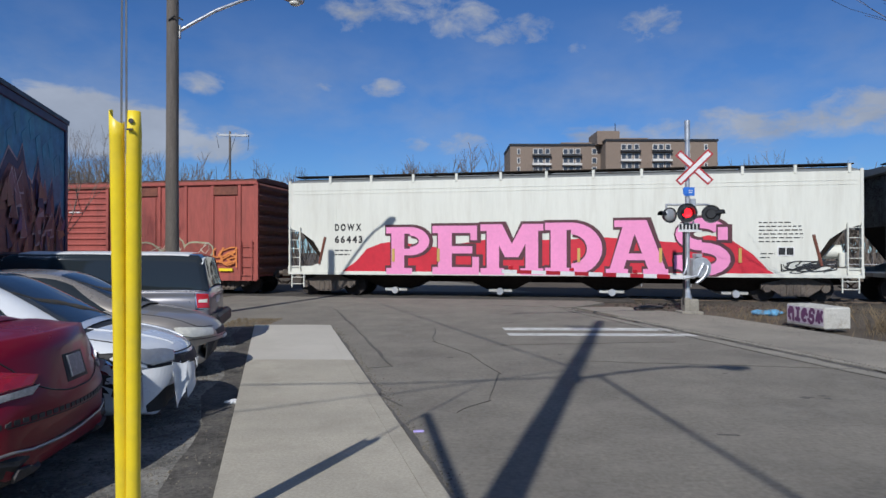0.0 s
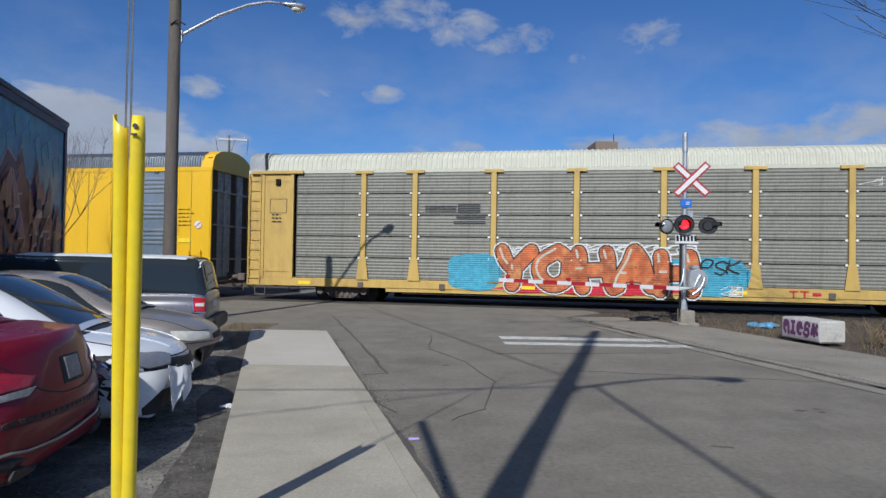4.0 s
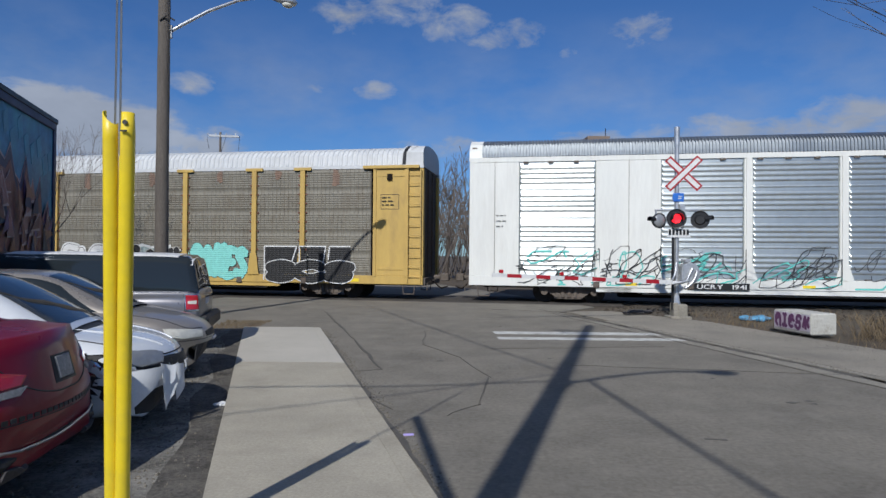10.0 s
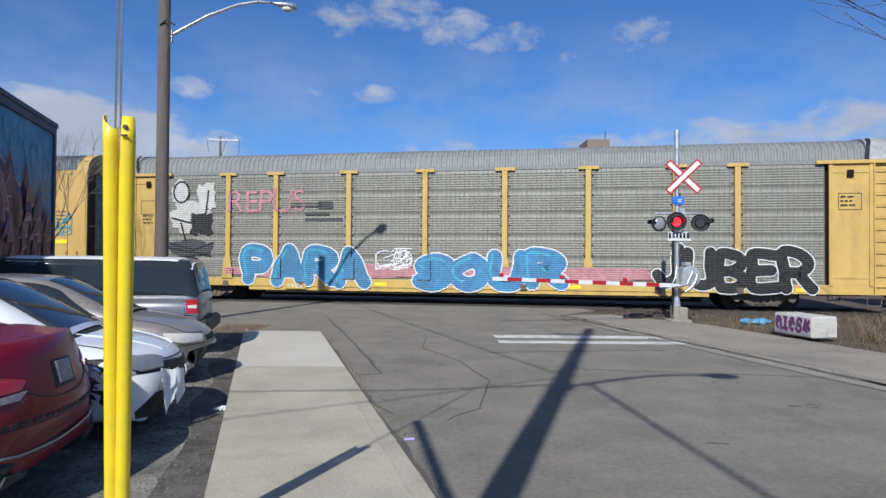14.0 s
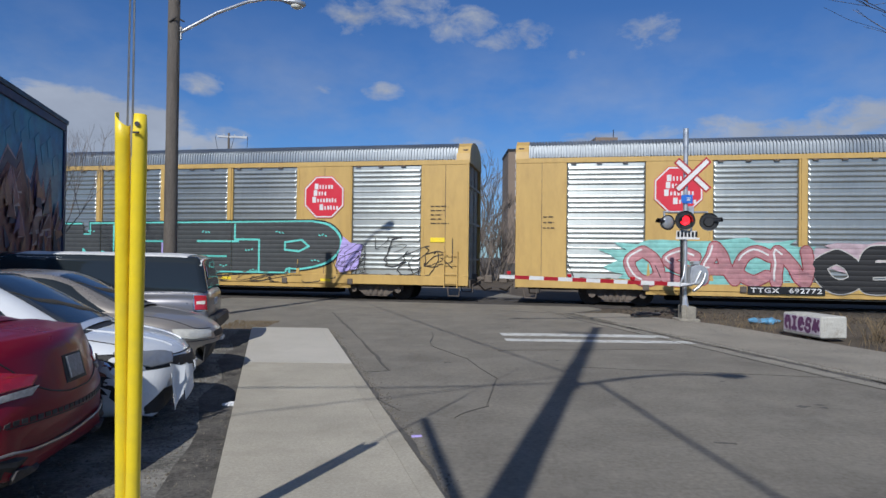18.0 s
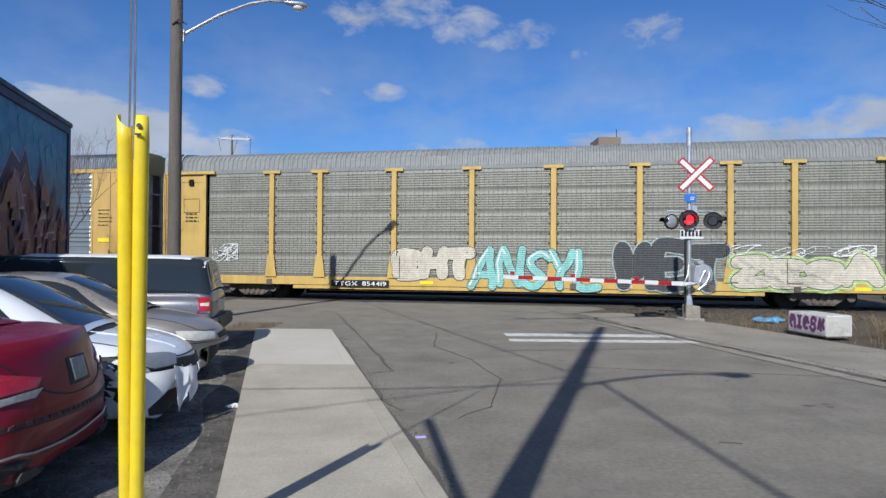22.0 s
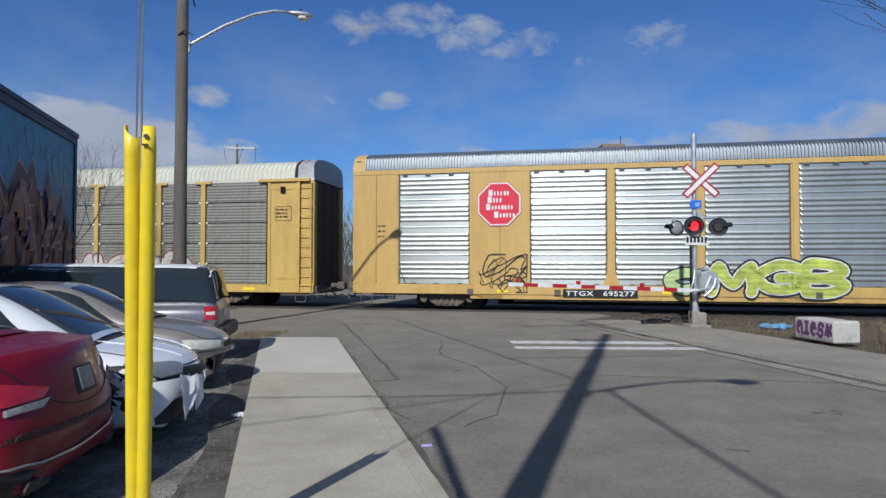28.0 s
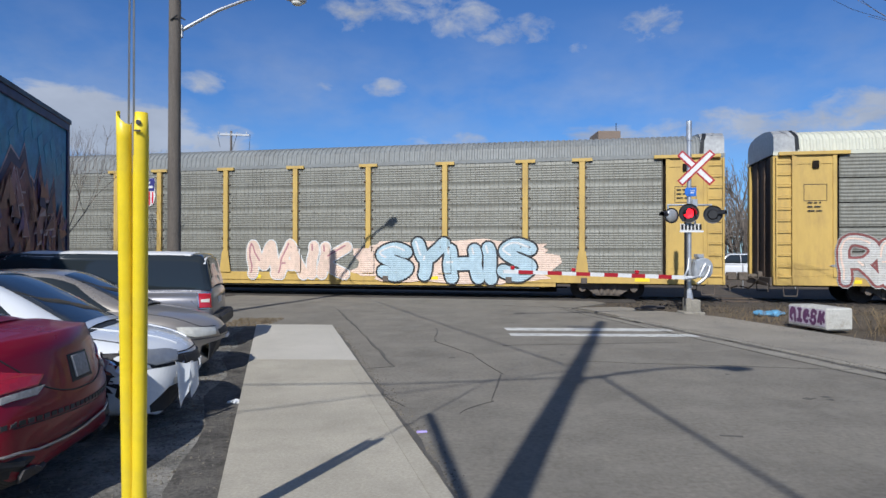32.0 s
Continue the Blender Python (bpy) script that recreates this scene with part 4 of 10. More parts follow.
    # middle box carried down to 0.2 to block the bright gap under the wagon
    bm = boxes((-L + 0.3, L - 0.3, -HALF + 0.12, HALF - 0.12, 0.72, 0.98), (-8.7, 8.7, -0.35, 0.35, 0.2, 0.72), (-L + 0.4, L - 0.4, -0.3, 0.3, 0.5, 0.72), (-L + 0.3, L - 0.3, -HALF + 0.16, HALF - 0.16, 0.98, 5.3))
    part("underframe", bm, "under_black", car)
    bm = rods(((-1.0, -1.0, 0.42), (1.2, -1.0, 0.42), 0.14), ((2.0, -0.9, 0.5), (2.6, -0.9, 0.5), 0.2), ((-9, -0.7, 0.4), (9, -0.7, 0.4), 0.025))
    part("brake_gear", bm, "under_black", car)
    add_running_gear(car, centre, 10.55, "rack", L)
    return car


def old_rack(centre, label, paint, steel, roof, screens, hood):
    """An older car carrier: posts with flared feet, stacked grey screens, a door and ladder at each end, a raised roof."""
    car = start_car("car_carrier_wagon", label, "railway wagon", centre)
    L = 14.35
    posts = [-9.53, -7.5, -4.5, -1.5, 1.5, 4.5, 7.5, 9.53]
    marks = [-12.4] + posts + [12.4]
    top = 5.08
    for s in (-1, 1):
        face = Matrix.Identity(4) if s < 0 else pose(0, 0, 0, 0, 0, 180)
        for a, b in zip(marks, marks[1:]):
            w = round(b - a - 0.2, 2)
            if screens == "stacked":
                n, rows = 5, (0.92, 5.04)
                step = (rows[1] - rows[0]) / n
                for k in range(n):
                    me = covered(once(("stack", w), lambda: ridged(w, 0.02, step - 0.02, 1, 6, 0.020, 0.10)), steel)
                    part("side_screen", me, None, car, at=face @ pose((a + b) / 2, -HALF + 0.02, rows[0] + k * step))
            else:
                me = covered(once(("screen", w), lambda: ridged(w, 0.92, 5.04, 5, 7, 0.022, 0.24, 0.165)), steel)
                part("side_screen", me, None, car, at=face @ pose((a + b) / 2, -HALF + 0.02, 0))
        for x in posts:
            bm = boxes((x - 0.10, x + 0.10, -HALF - 0.07, -HALF + 0.06, 0.9, 5.02), bevel=0.012)
            polygon(bm, [(x - 0.24, 0.9), (x + 0.24, 0.9), (x + 0.13, 1.75), (x - 0.13, 1.75)], -HALF - 0.085, -HALF - 0.06, "y")
            box(bm, x - 0.36, x + 0.36, -HALF - 0.08, -HALF + 0.02, 4.98, 5.09)
            part("post", bm, paint, car, at=face)
        if screens != "stacked":
            bm = bmesh.new()
            for x in posts:
                for k in range(11):
                    for dx in (-0.15, 0.15):
                        box(bm, x + dx - 0.035, x + dx + 0.035, -HALF - 0.03, -HALF + 0.02, 1.15 + k * 0.36, 1.20 + k * 0.36)
            part("lug_row", bm, "box_rust" if steel == "panel_brown" else "end_dark", car, at=face)["kind"] = "stuff"
        if screens == "stacked":
            bm = bmesh.new()
            for x in posts:
                for z in (1.74, 2.57, 3.39, 4.22):
                    for dx in (-0.16, 0.16):
                        disc(bm, (x + dx, -HALF - 0.02, z), (0, 1, 0), 0.045, 0.03, 8)
            part("bolt_row", bm, "car_white", car, at=face)["kind"] = "stuff"
        for e in (-1, 1):
            x0, x1 = sorted((e * 12.4, e * 13.75))
            bm = boxes((x0, x1, -HALF - 0.03, -HALF + 0.05, 0.92, 5.0), bevel=0.01)
            for ex in (x0 + 0.06, x1 - 0.06):
                box(bm, ex - 0.06, ex + 0.06, -HALF - 0.07, -HALF, 0.9, 5.02)
            for z in (1.2, 4.75):
                box(bm, x0, x1, -HALF - 0.05, -HALF, z - 0.05, z + 0.05)
            part("side_door", bm, paint, car, at=face)
            part("door_head", boxes((*sorted((e * 12.0, e * 14.2)), -HALF - 0.12, -HALF + 0.05, 5.0, 5.12), bevel=0.01), paint, car, at=face)
            x0, x1 = sorted((e * 13.75, e * L))
            part("corner_post", boxes((x0, x1, -HALF + 0.02, -HALF + 0.3, 0.6, 5.0), bevel=0.015), paint, car, at=face)
            ladder(car, s * -1 * e * 14.02, 0.7, 5.0, paint, -HALF if s < 0 else HALF, 0.5, 11)
        bm = boxes((-L, L, -HALF - 0.04, -HALF + 0.1, 0.60, 0.92), bevel=0.012)
        box(bm, -8.6, 8.6, -HALF - 0.005, -HALF + 0.08, 0.46, 0.605)
        part("side_sill", bm, paint, car, at=face)
        bm = boxes((-L, L, -HALF - 0.0, -HALF + 0.08, 5.02, top + 0.07))
        part("eave_board", bm, roof, car, at=face)
    part("roof", covered(once("roof_old", lambda: ribbed_roof(L - 0.75, top + 0.05, 5.95, 0.2, 0.026)), roof), None, car)
    for s in (-1, 1):
        prof = [(HALF * 0.99 * y, z) for y, z in ((-1, top), (-1, 5.62), (-0.93, 5.76), (-0.78, 5.9), (-0.3, 6.0), (0.3, 6.0), (0.78, 5.9), (0.93, 5.76), (1, 5.62), (1, top))]
        bm = bmesh.new()
        x0, x1 = sorted((s * (L - 0.8), s * (L - 0.02)))
        loft(bm, [[(x, y, z) for y, z in prof] for x in (x0, x1)], close=True)
        part("end_hood", bm, hood, car)
        # a dark torn seal where the hood meets the roof, and a pale patch beside it
        for t, (d0, d1, out) in enumerate(((-0.84, -0.70, 0.012), (-0.70, -0.55, 0.016))):
            xa, xb = s * (L + d0), s * (L + d1)
            bm = bmesh.new()
            side = [(y * (1 + out / HALF), z + out) for y, z in prof[0:4]]
            loft(bm, [[(xa + s * 0.05 * k, y, z) for k, (y, z) in enumerate(side)], [(xb + s * 0.03 * k * k, y, z) for k, (y, z) in enumerate(side)]])
            part("hood_seal" if t == 0 else "hood_patch", bm, "signal_black" if t == 0 else hood, car)
        leaf = covered(once("leaf_old", lambda: mesh_of(boxes((-0.1, 0.1, 0.012, 0.42, 0.7, 5.05), bevel=0.02), "door_leaf")), "end_dark")
        for i in range(6):
            part("door_leaf", leaf, None, car, at=pose(s * (L - 0.15 - 0.04 * (i % 2)), -HALF + 0.32 + i * 0.4267, 0))
    # middle box again made deep and black, to fill in the shade below
    bm = boxes((-L + 0.3, L - 0.3, -HALF + 0.12, HALF - 0.12, 0.62, 0.9), (-8.6, 8.6, -0.35, 0.35, 0.2, 0.62), (-L + 0.4, L - 0.4, -0.3, 0.3, 0.5, 0.62), (-L + 0.3, L - 0.3, -HALF + 0.16, HALF - 0.16, 0.9, 5.08))
    part("underframe", bm, "under_black", car)
    bm = rods(((-1.0, -1.0, 0.42), (1.2, -1.0, 0.42), 0.14), ((-9, -0.7, 0.4), (9, -0.7, 0.4), 0.025))
    part("brake_gear", bm, "under_black", car)
    add_running_gear(car, centre, 10.45, "rack", L)
    return car

# ---- paint on the wagons ----


def modern_depth(x, z):
    if z < 0.985:
        return -HALF - 0.05
    for p in PANEL_X:
        if abs(x - p) < PANEL_W / 2:
            return -HALF - 0.044
    return -HALF - 0.076 if abs(x) < 8 and min(abs(abs(x) - q) for q in (1.5, 4.5)) < 0.2 else -HALF - 0.05


MODERN_CUTS = sorted(v for p in PANEL_X for v in (p - PANEL_W / 2, p + PANEL_W / 2))
OLD_POSTS = [-9.53, -7.5, -4.5, -1.5, 1.5, 4.5, 7.5, 9.53]


def old_depth(x, z):
    if z < 0.92:
        return -HALF - 0.045
    for p in OLD_POSTS:
        if abs(x - p) < (0.13 if z > 1.75 else 0.24):
            return -HALF - 0.092
    return -HALF - 0.08 if abs(x) > 12.38 else -HALF - 0.008


OLD_CUTS = sorted(v for p in OLD_POSTS for v in (p - 0.24, p - 0.13, p + 0.13, p + 0.24)) + [-12.38, 12.38]


def flat_depth(x, z):
    return -HALF - 0.02


SIDES = {"modern": (modern_depth, MODERN_CUTS, (0.985,)), "old": (old_depth, OLD_CUTS, (0.92, 1.75)), "flat": (flat_depth, (), ())}


def laid_on(bm, side, lift):
    """Lays flat paint shapes on the wagon's side, stepping over posts and sills."""
    depth, xs, zs = SIDES[side]
    lo, hi = min((v.co.x for v in bm.verts), default=0), max((v.co.x for v in bm.verts), default=0)
    for x in xs:
        if lo < x < hi:
            bmesh.ops.bisect_plane(bm, geom=bm.verts[:] + bm.edges[:] + bm.faces[:], plane_co=(x, 0, 0), plane_no=(1, 0, 0), dist=1e-5)
    for z in zs:
        bmesh.ops.bisect_plane(bm, geom=bm.verts[:] + bm.edges[:] + bm.faces[:], plane_co=(0, 0, z), plane_no=(0, 0, 1), dist=1e-5)
    verts, faces, seen = [], [], {}
    for f in bm.faces:
        c = f.calc_center_median()
        y = depth(c.x, c.z) - lift + c.y
        ring = []
        for v in f.verts:
            key = (round(v.co.x, 4), round(y, 5), round(v.co.z, 4))
            if key not in seen:
                seen[key] = len(verts)
                verts.append((v.co.x, y, v.co.z))
            ring.append(seen[key])
        if len(set(ring)) > 2:
            faces.append(tuple(dict.fromkeys(ring)))
    bm.free()
    me = bpy.data.meshes.new("paint_" + side)
    me.from_pydata(verts, [], faces)
    return me


def boxes_flat(*rows):
    """Flat oblongs of paint: x from and to, z from and to."""
    bm = bmesh.new()
    for x0, x1, z0, z1 in rows:
        bm.faces.new([bm.verts.new((x, 0, z)) for x, z in ((x0, z0), (x1, z0), (x1, z1), (x0, z1))])
    return bm


def blob(bm, x0, x1, z0, z1, seed, bumps=7, wave=0.16):
    """An uneven cloud of spray paint."""
    rnd = random.Random(seed)
    cx, cz, rx, rz = (x0 + x1) / 2, (z0 + z1) / 2, (x1 - x0) / 2, (z1 - z0) / 2
    ph = rnd.uniform(0, 6)
    pts = []
    for k in range(44):
        a = k * math.tau / 44
        r = 1 + wave * math.sin(bumps * a + ph) * 0.6 + wave * 0.4 * math.sin((bumps * 2 + 1) * a)
        e = 0.62
        pts.append((cx + rx * r * math.copysign(abs(math.cos(a)) ** e, math.cos(a)), max(0.5, cz + rz * r * math.copysign(abs(math.sin(a)) ** e, math.sin(a)))))
    bm.faces.new([bm.verts.new((x, 0, z)) for x, z in pts])
    return bm


def stroke(bm, pts, w, tip=False):
    """A brush line through points, in the plane of the side, with round joints."""
    k = len(bm.faces)
    for (ax, az), (bx, bz) in zip(pts, pts[1:]):
        d = Vector((bx - ax, bz - az))
        if d.length < 1e-4:
            continue
        d.normalize()
        n = Vector((-d.y, d.x)) * w / 2
        k += 1
        y = -0.00012 * (k % 30)
        bm.faces.new([bm.verts.new((x, y, z)) for x, z in ((ax - n.x, az - n.y), (bx - n.x, bz - n.y), (bx + n.x, bz + n.y), (ax + n.x, az + n.y))])
    if w > 0.06:
        for x, z in pts:
            k += 1
            y = -0.00012 * (k % 30)
            bm.faces.new([bm.verts.new((x + w / 2 * math.cos(i * math.tau / 10), y, z + w / 2 * math.sin(i * math.tau / 10))) for i in range(10)])


def glyph(rnd, x0, x1, z0, z1):
    """The bones of one sprayed letter that cannot be read: bent strokes."""
    w, h = x1 - x0, z1 - z0
    X, Z = (lambda u: x0 + u * w), (lambda v: z0 + v * h)
    def arc(cx, cz, rx, rz, a0, a1, n=9):
        return [(X(cx + rx * math.cos(math.radians(a0 + (a1 - a0) * i / n))), Z(cz + rz * math.sin(math.radians(a0 + (a1 - a0) * i / n)))) for i in range(n + 1)]
    forms = [
        lambda: [arc(0.5, 0.5, 0.42, 0.42, 50, 300), arc(0.62, 0.45, 0.25, 0.2, 180, 20)],
        lambda: [arc(0.3, 0.5, 0.22, 0.45, 100, -120), arc(0.72, 0.5, 0.22, 0.45, 80, 290)],
        lambda: [[(X(0.05), Z(0.9)), (X(0.28), Z(0.1)), (X(0.5), Z(0.75)), (X(0.7), Z(0.05)), (X(0.98), Z(0.6))]],
        lambda: [arc(0.55, 0.72, 0.36, 0.24, 10, 290, 8), arc(0.42, 0.26, 0.4, 0.24, 120, -170, 8)],
        lambda: [arc(0.35, 0.4, 0.3, 0.36, -30, 260), [(X(0.3), Z(0.78)), (X(0.95), Z(0.95)), (X(0.75), Z(0.1))]],
        lambda: [[(X(0.1), Z(0.2)), (X(0.45), Z(0.9)), (X(0.55), Z(0.3)), (X(0.95), Z(0.85))], arc(0.7, 0.25, 0.25, 0.2, 0, 220)],
        lambda: [arc(0.5, 0.5, 0.4, 0.44, 20, 250, 12), [(X(0.3), Z(0.55)), (X(0.85), Z(0.75)), (X(0.95), Z(0.05))]],
    ]
    lines = rnd.choice(forms)()
    if rnd.random() < 0.5:
        lines = [[(x0 + x1 - x, z) for x, z in line] for line in lines]
    return [[(x + rnd.uniform(-0.04, 0.04) * w, z + rnd.uniform(-0.03, 0.03) * h) for x, z in line] for line in lines]


def scribble(car, side, x0, x1, z0, z1, ink, seed, loops=6, w=0.035, lift=0.006, label=""):
    rnd = random.Random(seed)
    bm = bmesh.new()
    for k in range(loops):
        cx, cz = rnd.uniform(x0, x1), rnd.uniform(z0 + 0.1, z1 - 0.1)
        rx, rz = rnd.uniform(0.2, 0.9), rnd.uniform(0.15, (z1 - z0) * 0.5)
        a0, sweep = rnd.uniform(0, 6.3), rnd.uniform(2.5, 7.5)
        pts = []
        for i in range(16):
            a = a0 + sweep * i / 15
            pts.append((min(max(cx + rx * math.cos(a) + 0.05 * i * rnd.choice((1, 1, 0.6)) , x0), x1), min(max(cz + rz * math.sin(a * 1.3), z0), z1)))
        stroke(bm, pts, w * rnd.uniform(0.6, 1.3))
    return part("graffiti", laid_on(bm, side, lift), ink, car, label)


BONES = {
    "A": [[(0.0, 0.0), (0.42, 1.0), (0.58, 1.0), (1.0, 0.0)], [(0.22, 0.36), (0.78, 0.36)]],
    "B": [[(0.05, 0.0), (0.0, 1.0), (0.6, 1.0), (0.86, 0.78), (0.55, 0.54), (0.12, 0.52)], [(0.5, 0.54), (0.98, 0.28), (0.6, 0.0), (0.05, 0.0)]],
    "C": [[(0.95, 0.82), (0.55, 1.0), (0.1, 0.75), (0.06, 0.28), (0.5, 0.0), (0.95, 0.18)]],
    "D": [[(0.05, 0.0), (0.0, 1.0), (0.55, 0.96), (1.0, 0.5), (0.55, 0.03), (0.05, 0.0)]],
    "E": [[(0.95, 0.96), (0.1, 1.0), (0.04, 0.5), (0.08, 0.0), (0.98, 0.02)], [(0.08, 0.5), (0.75, 0.52)]],
    "F": [[(0.95, 0.95), (0.1, 1.0), (0.05, 0.0)], [(0.08, 0.5), (0.75, 0.54)]],
    "G": [[(0.95, 0.84), (0.5, 1.0), (0.05, 0.6), (0.15, 0.1), (0.6, 0.0), (0.95, 0.16), (0.95, 0.44), (0.55, 0.45)]],
    "H": [[(0.08, 1.0), (0.05, 0.0)], [(0.92, 1.0), (0.98, 0.0)], [(0.06, 0.48), (0.94, 0.52)]],
    "I": [[(0.5, 1.0), (0.46, 0.0)]],
    "J": [[(0.8, 1.0), (0.82, 0.25), (0.45, 0.0), (0.05, 0.25)]],
    "K": [[(0.06, 1.0), (0.04, 0.0)], [(0.95, 1.0), (0.12, 0.48), (0.98, 0.0)]],
    "L": [[(0.06, 1.0), (0.06, 0.04), (0.96, 0.0)]],
    "M": [[(0.0, 0.0), (0.1, 1.0), (0.5, 0.3), (0.9, 1.0), (1.0, 0.0)]],
    "N": [[(0.05, 0.0), (0.08, 1.0), (0.92, 0.0), (0.95, 1.0)]],
    "O": [[(0.5, 1.0), (0.08, 0.7), (0.1, 0.22), (0.5, 0.0), (0.9, 0.22), (0.92, 0.7), (0.5, 1.0)]],
    "P": [[(0.05, 0.0), (0.05, 1.0), (0.7, 1.0), (0.95, 0.72), (0.65, 0.44), (0.1, 0.44)]],
    "R": [[(0.05, 0.0), (0.05, 1.0), (0.7, 1.0), (0.95, 0.74), (0.62, 0.48), (0.1, 0.46)], [(0.5, 0.47), (1.0, 0.0)]],
    "S": [[(0.95, 0.86), (0.5, 1.0), (0.08, 0.78), (0.4, 0.53), (0.92, 0.28), (0.55, 0.0), (0.03, 0.14)]],
    "T": [[(0.0, 0.97), (1.0, 1.0)], [(0.5, 0.97), (0.48, 0.0)]],
    "U": [[(0.06, 1.0), (0.1, 0.2), (0.5, 0.0), (0.9, 0.2), (0.94, 1.0)]],
    "V": [[(0.0, 1.0), (0.5, 0.0), (1.0, 1.0)]],
    "X": [[(0.02, 1.0), (0.98, 0.0)], [(0.98, 1.0), (0.02, 0.0)]],
    "Y": [[(0.02, 1.0), (0.45, 0.5), (0.95, 1.0)], [(0.47, 0.52), (0.4, 0.0)]],
    "Z": [[(0.05, 0.97), (0.95, 1.0), (0.05, 0.02), (0.98, 0.0)]],
}


def throw(car, side, word, x0, x1, z0, z1, fill, line, halo="", shine="", seed=1, weight=0.24, rim=0.07, lean=0.0, label="", haze=0.13):
    """Rounded sprayed letters: a halo, the outline, the fill and a short lighter streak, each letter on its own and lapping the one before."""
    rnd = random.Random(seed)
    letters = word.replace(" ", "")
    slots = sum(0.55 if c == "I" else 1.0 for c in letters) + 0.45 * word.count(" ")
    cell, h = (x1 - x0) / slots, z1 - z0
    w = weight * min(cell, h * 0.9)
    rim *= 0.72
    pen, k = x0, 0
    for c in word:
        if c == " ":
            pen += 0.45 * cell
            continue
        wide = cell * (0.55 if c == "I" else 1.0)
        tip, rise, size = rnd.uniform(-0.10, 0.10), rnd.uniform(-0.05, 0.05) * h, rnd.uniform(0.92, 1.06)
        a, b = pen + w * 0.34, pen + wide - w * 0.16
        bones = []
        for bone in BONES[c]:
            pts = []
            for p in through_points([(u, v) for u, v in bone], 4):
                u, v = p.x, p.y
                z = z0 + w * 0.5 + v * size * (h - w) + rise
                x = a + u * (b - a) + (tip + lean) * (v - 0.5) * h + 0.04 * math.sin(v * 7 + k)
                pts.append((x, max(z, 0.52)))
            bones.append(pts)
        lift = 0.004 + 0.0004 * (k % 9)
        letter = None
        layers = [(w + 2 * rim + 2 * haze, halo, 0.0, "halo")] if halo else []
        layers += [(w + 2 * rim, line, 0.0042, "outline"), (w, fill, 0.0084, "fill")]
        if shine:
            layers.append((w * 0.16, shine, 0.0126, "shine"))
        for width, ink, up, name in layers:
            bm = bmesh.new()
            for pts in bones:
                if name == "shine":
                    n = max(2, len(pts) // 2)
                    pts = [(x - w * 0.18, z + w * 0.16) for x, z in pts[:n]]
                stroke(bm, pts, max(width, 0.062))
            p = part("graffiti_letter" if letter is None else name, laid_on(bm, side, lift + up), ink, letter or car, label if letter is None else "")
            letter = letter or p
        pen += wide
        k += 1


def octagon_logo(car, x, z, r):
    """A red eight-sided sign with a white rim and white bars where its words stand."""
    pts = lambda k: [(x + k * math.cos(math.radians(22.5 + 45 * i)), z + k * math.sin(math.radians(22.5 + 45 * i))) for i in range(8)]
    y = -HALF - 0.055
    logo = None
    for k, mat, d in ((r, "logo_red", 0.0), (r * 0.975, "sign_white", 0.004), (r * 0.91, "logo_red", 0.008)):
        bm = bmesh.new()
        polygon(bm, pts(k), y - d - 0.004, y - d, "y")
        p = part("logo" if logo is None else "logo_field", bm, mat, logo or car, "red eight-sided emblem with white bars" if logo is None else "")
        logo = logo or p
    rnd = random.Random(round(x * 10))
    for dz, a, n in ((0.46, -0.46, 5), (0.17, -0.50, 3), (-0.13, -0.56, 7), (-0.46, -0.22, 5)):
        part("logo_bar", boxes((x + (a + 0.02) * r, x + (a + 0.19) * r, y - 0.016, y - 0.012, z + (dz - 0.12) * r, z + (dz + 0.14) * r)), "sign_white", logo)
        for k in range(n):
            u = a + 0.25 + k * 0.135
            part("logo_bar", boxes((x + u * r, x + (u + rnd.uniform(0.05, 0.10)) * r, y - 0.016, y - 0.012, z + (dz - 0.10) * r, z + (dz + rnd.uniform(0.05, 0.08)) * r)), "sign_white", logo)


def shield_logo(car, x, z, w, h, y=-HALF - 0.056):
    """A shield: dark blue head with white bars over upright red and white stripes."""
    out = [(-0.5, 0.36), (-0.44, 0.46), (-0.2, 0.43), (0, 0.5), (0.2, 0.43), (0.44, 0.46), (0.5, 0.36), (0.46, 0.2), (0.5, -0.1), (0.44, -0.32), (0.2, -0.45), (0, -0.5), (-0.2, -0.45), (-0.44, -0.32), (-0.5, -0.1), (-0.46, 0.2)]
    bm = bmesh.new()
    polygon(bm, [(x + a * w, z + b * h) for a, b in out], y - 0.004, y, "y")
    logo = part("logo", bm, "sign_white", car, "shield emblem, dark blue over red and white stripes")
    bm = bmesh.new()
    polygon(bm, [(x - 0.46 * w, z + 0.05 * h), (x - 0.45 * w, z + 0.2 * h), (x - 0.49 * w, z + 0.36 * h), (x - 0.43 * w, z + 0.45 * h), (x - 0.2 * w, z + 0.42 * h), (x, z + 0.49 * h), (x + 0.2 * w, z + 0.42 * h), (x + 0.43 * w, z + 0.45 * h), (x + 0.49 * w, z + 0.36 * h), (x + 0.45 * w, z + 0.2 * h), (x + 0.46 * w, z + 0.05 * h)], y - 0.008, y - 0.004, "y")
    part("logo_field", bm, "logo_navy", logo)
    for k in range(6):
        a = -0.42 + k * 0.152
        low = -0.46 + 0.14 * abs(a + 0.04) / 0.42
        part("logo_stripe", boxes((x + a * w, x + (a + 0.078) * w, y - 0.008, y - 0.004, z + low * h, z + 0.03 * h)), "logo_red", logo)
    part("logo_bar", boxes((x - 0.27 * w, x + 0.27 * w, y - 0.012, y - 0.008, z + 0.27 * h, z + 0.34 * h)), "sign_white", logo)
    part("logo_bar", boxes((x - 0.38 * w, x + 0.38 * w, y - 0.012, y - 0.008, z + 0.14 * h, z + 0.21 * h)), "sign_white", logo)


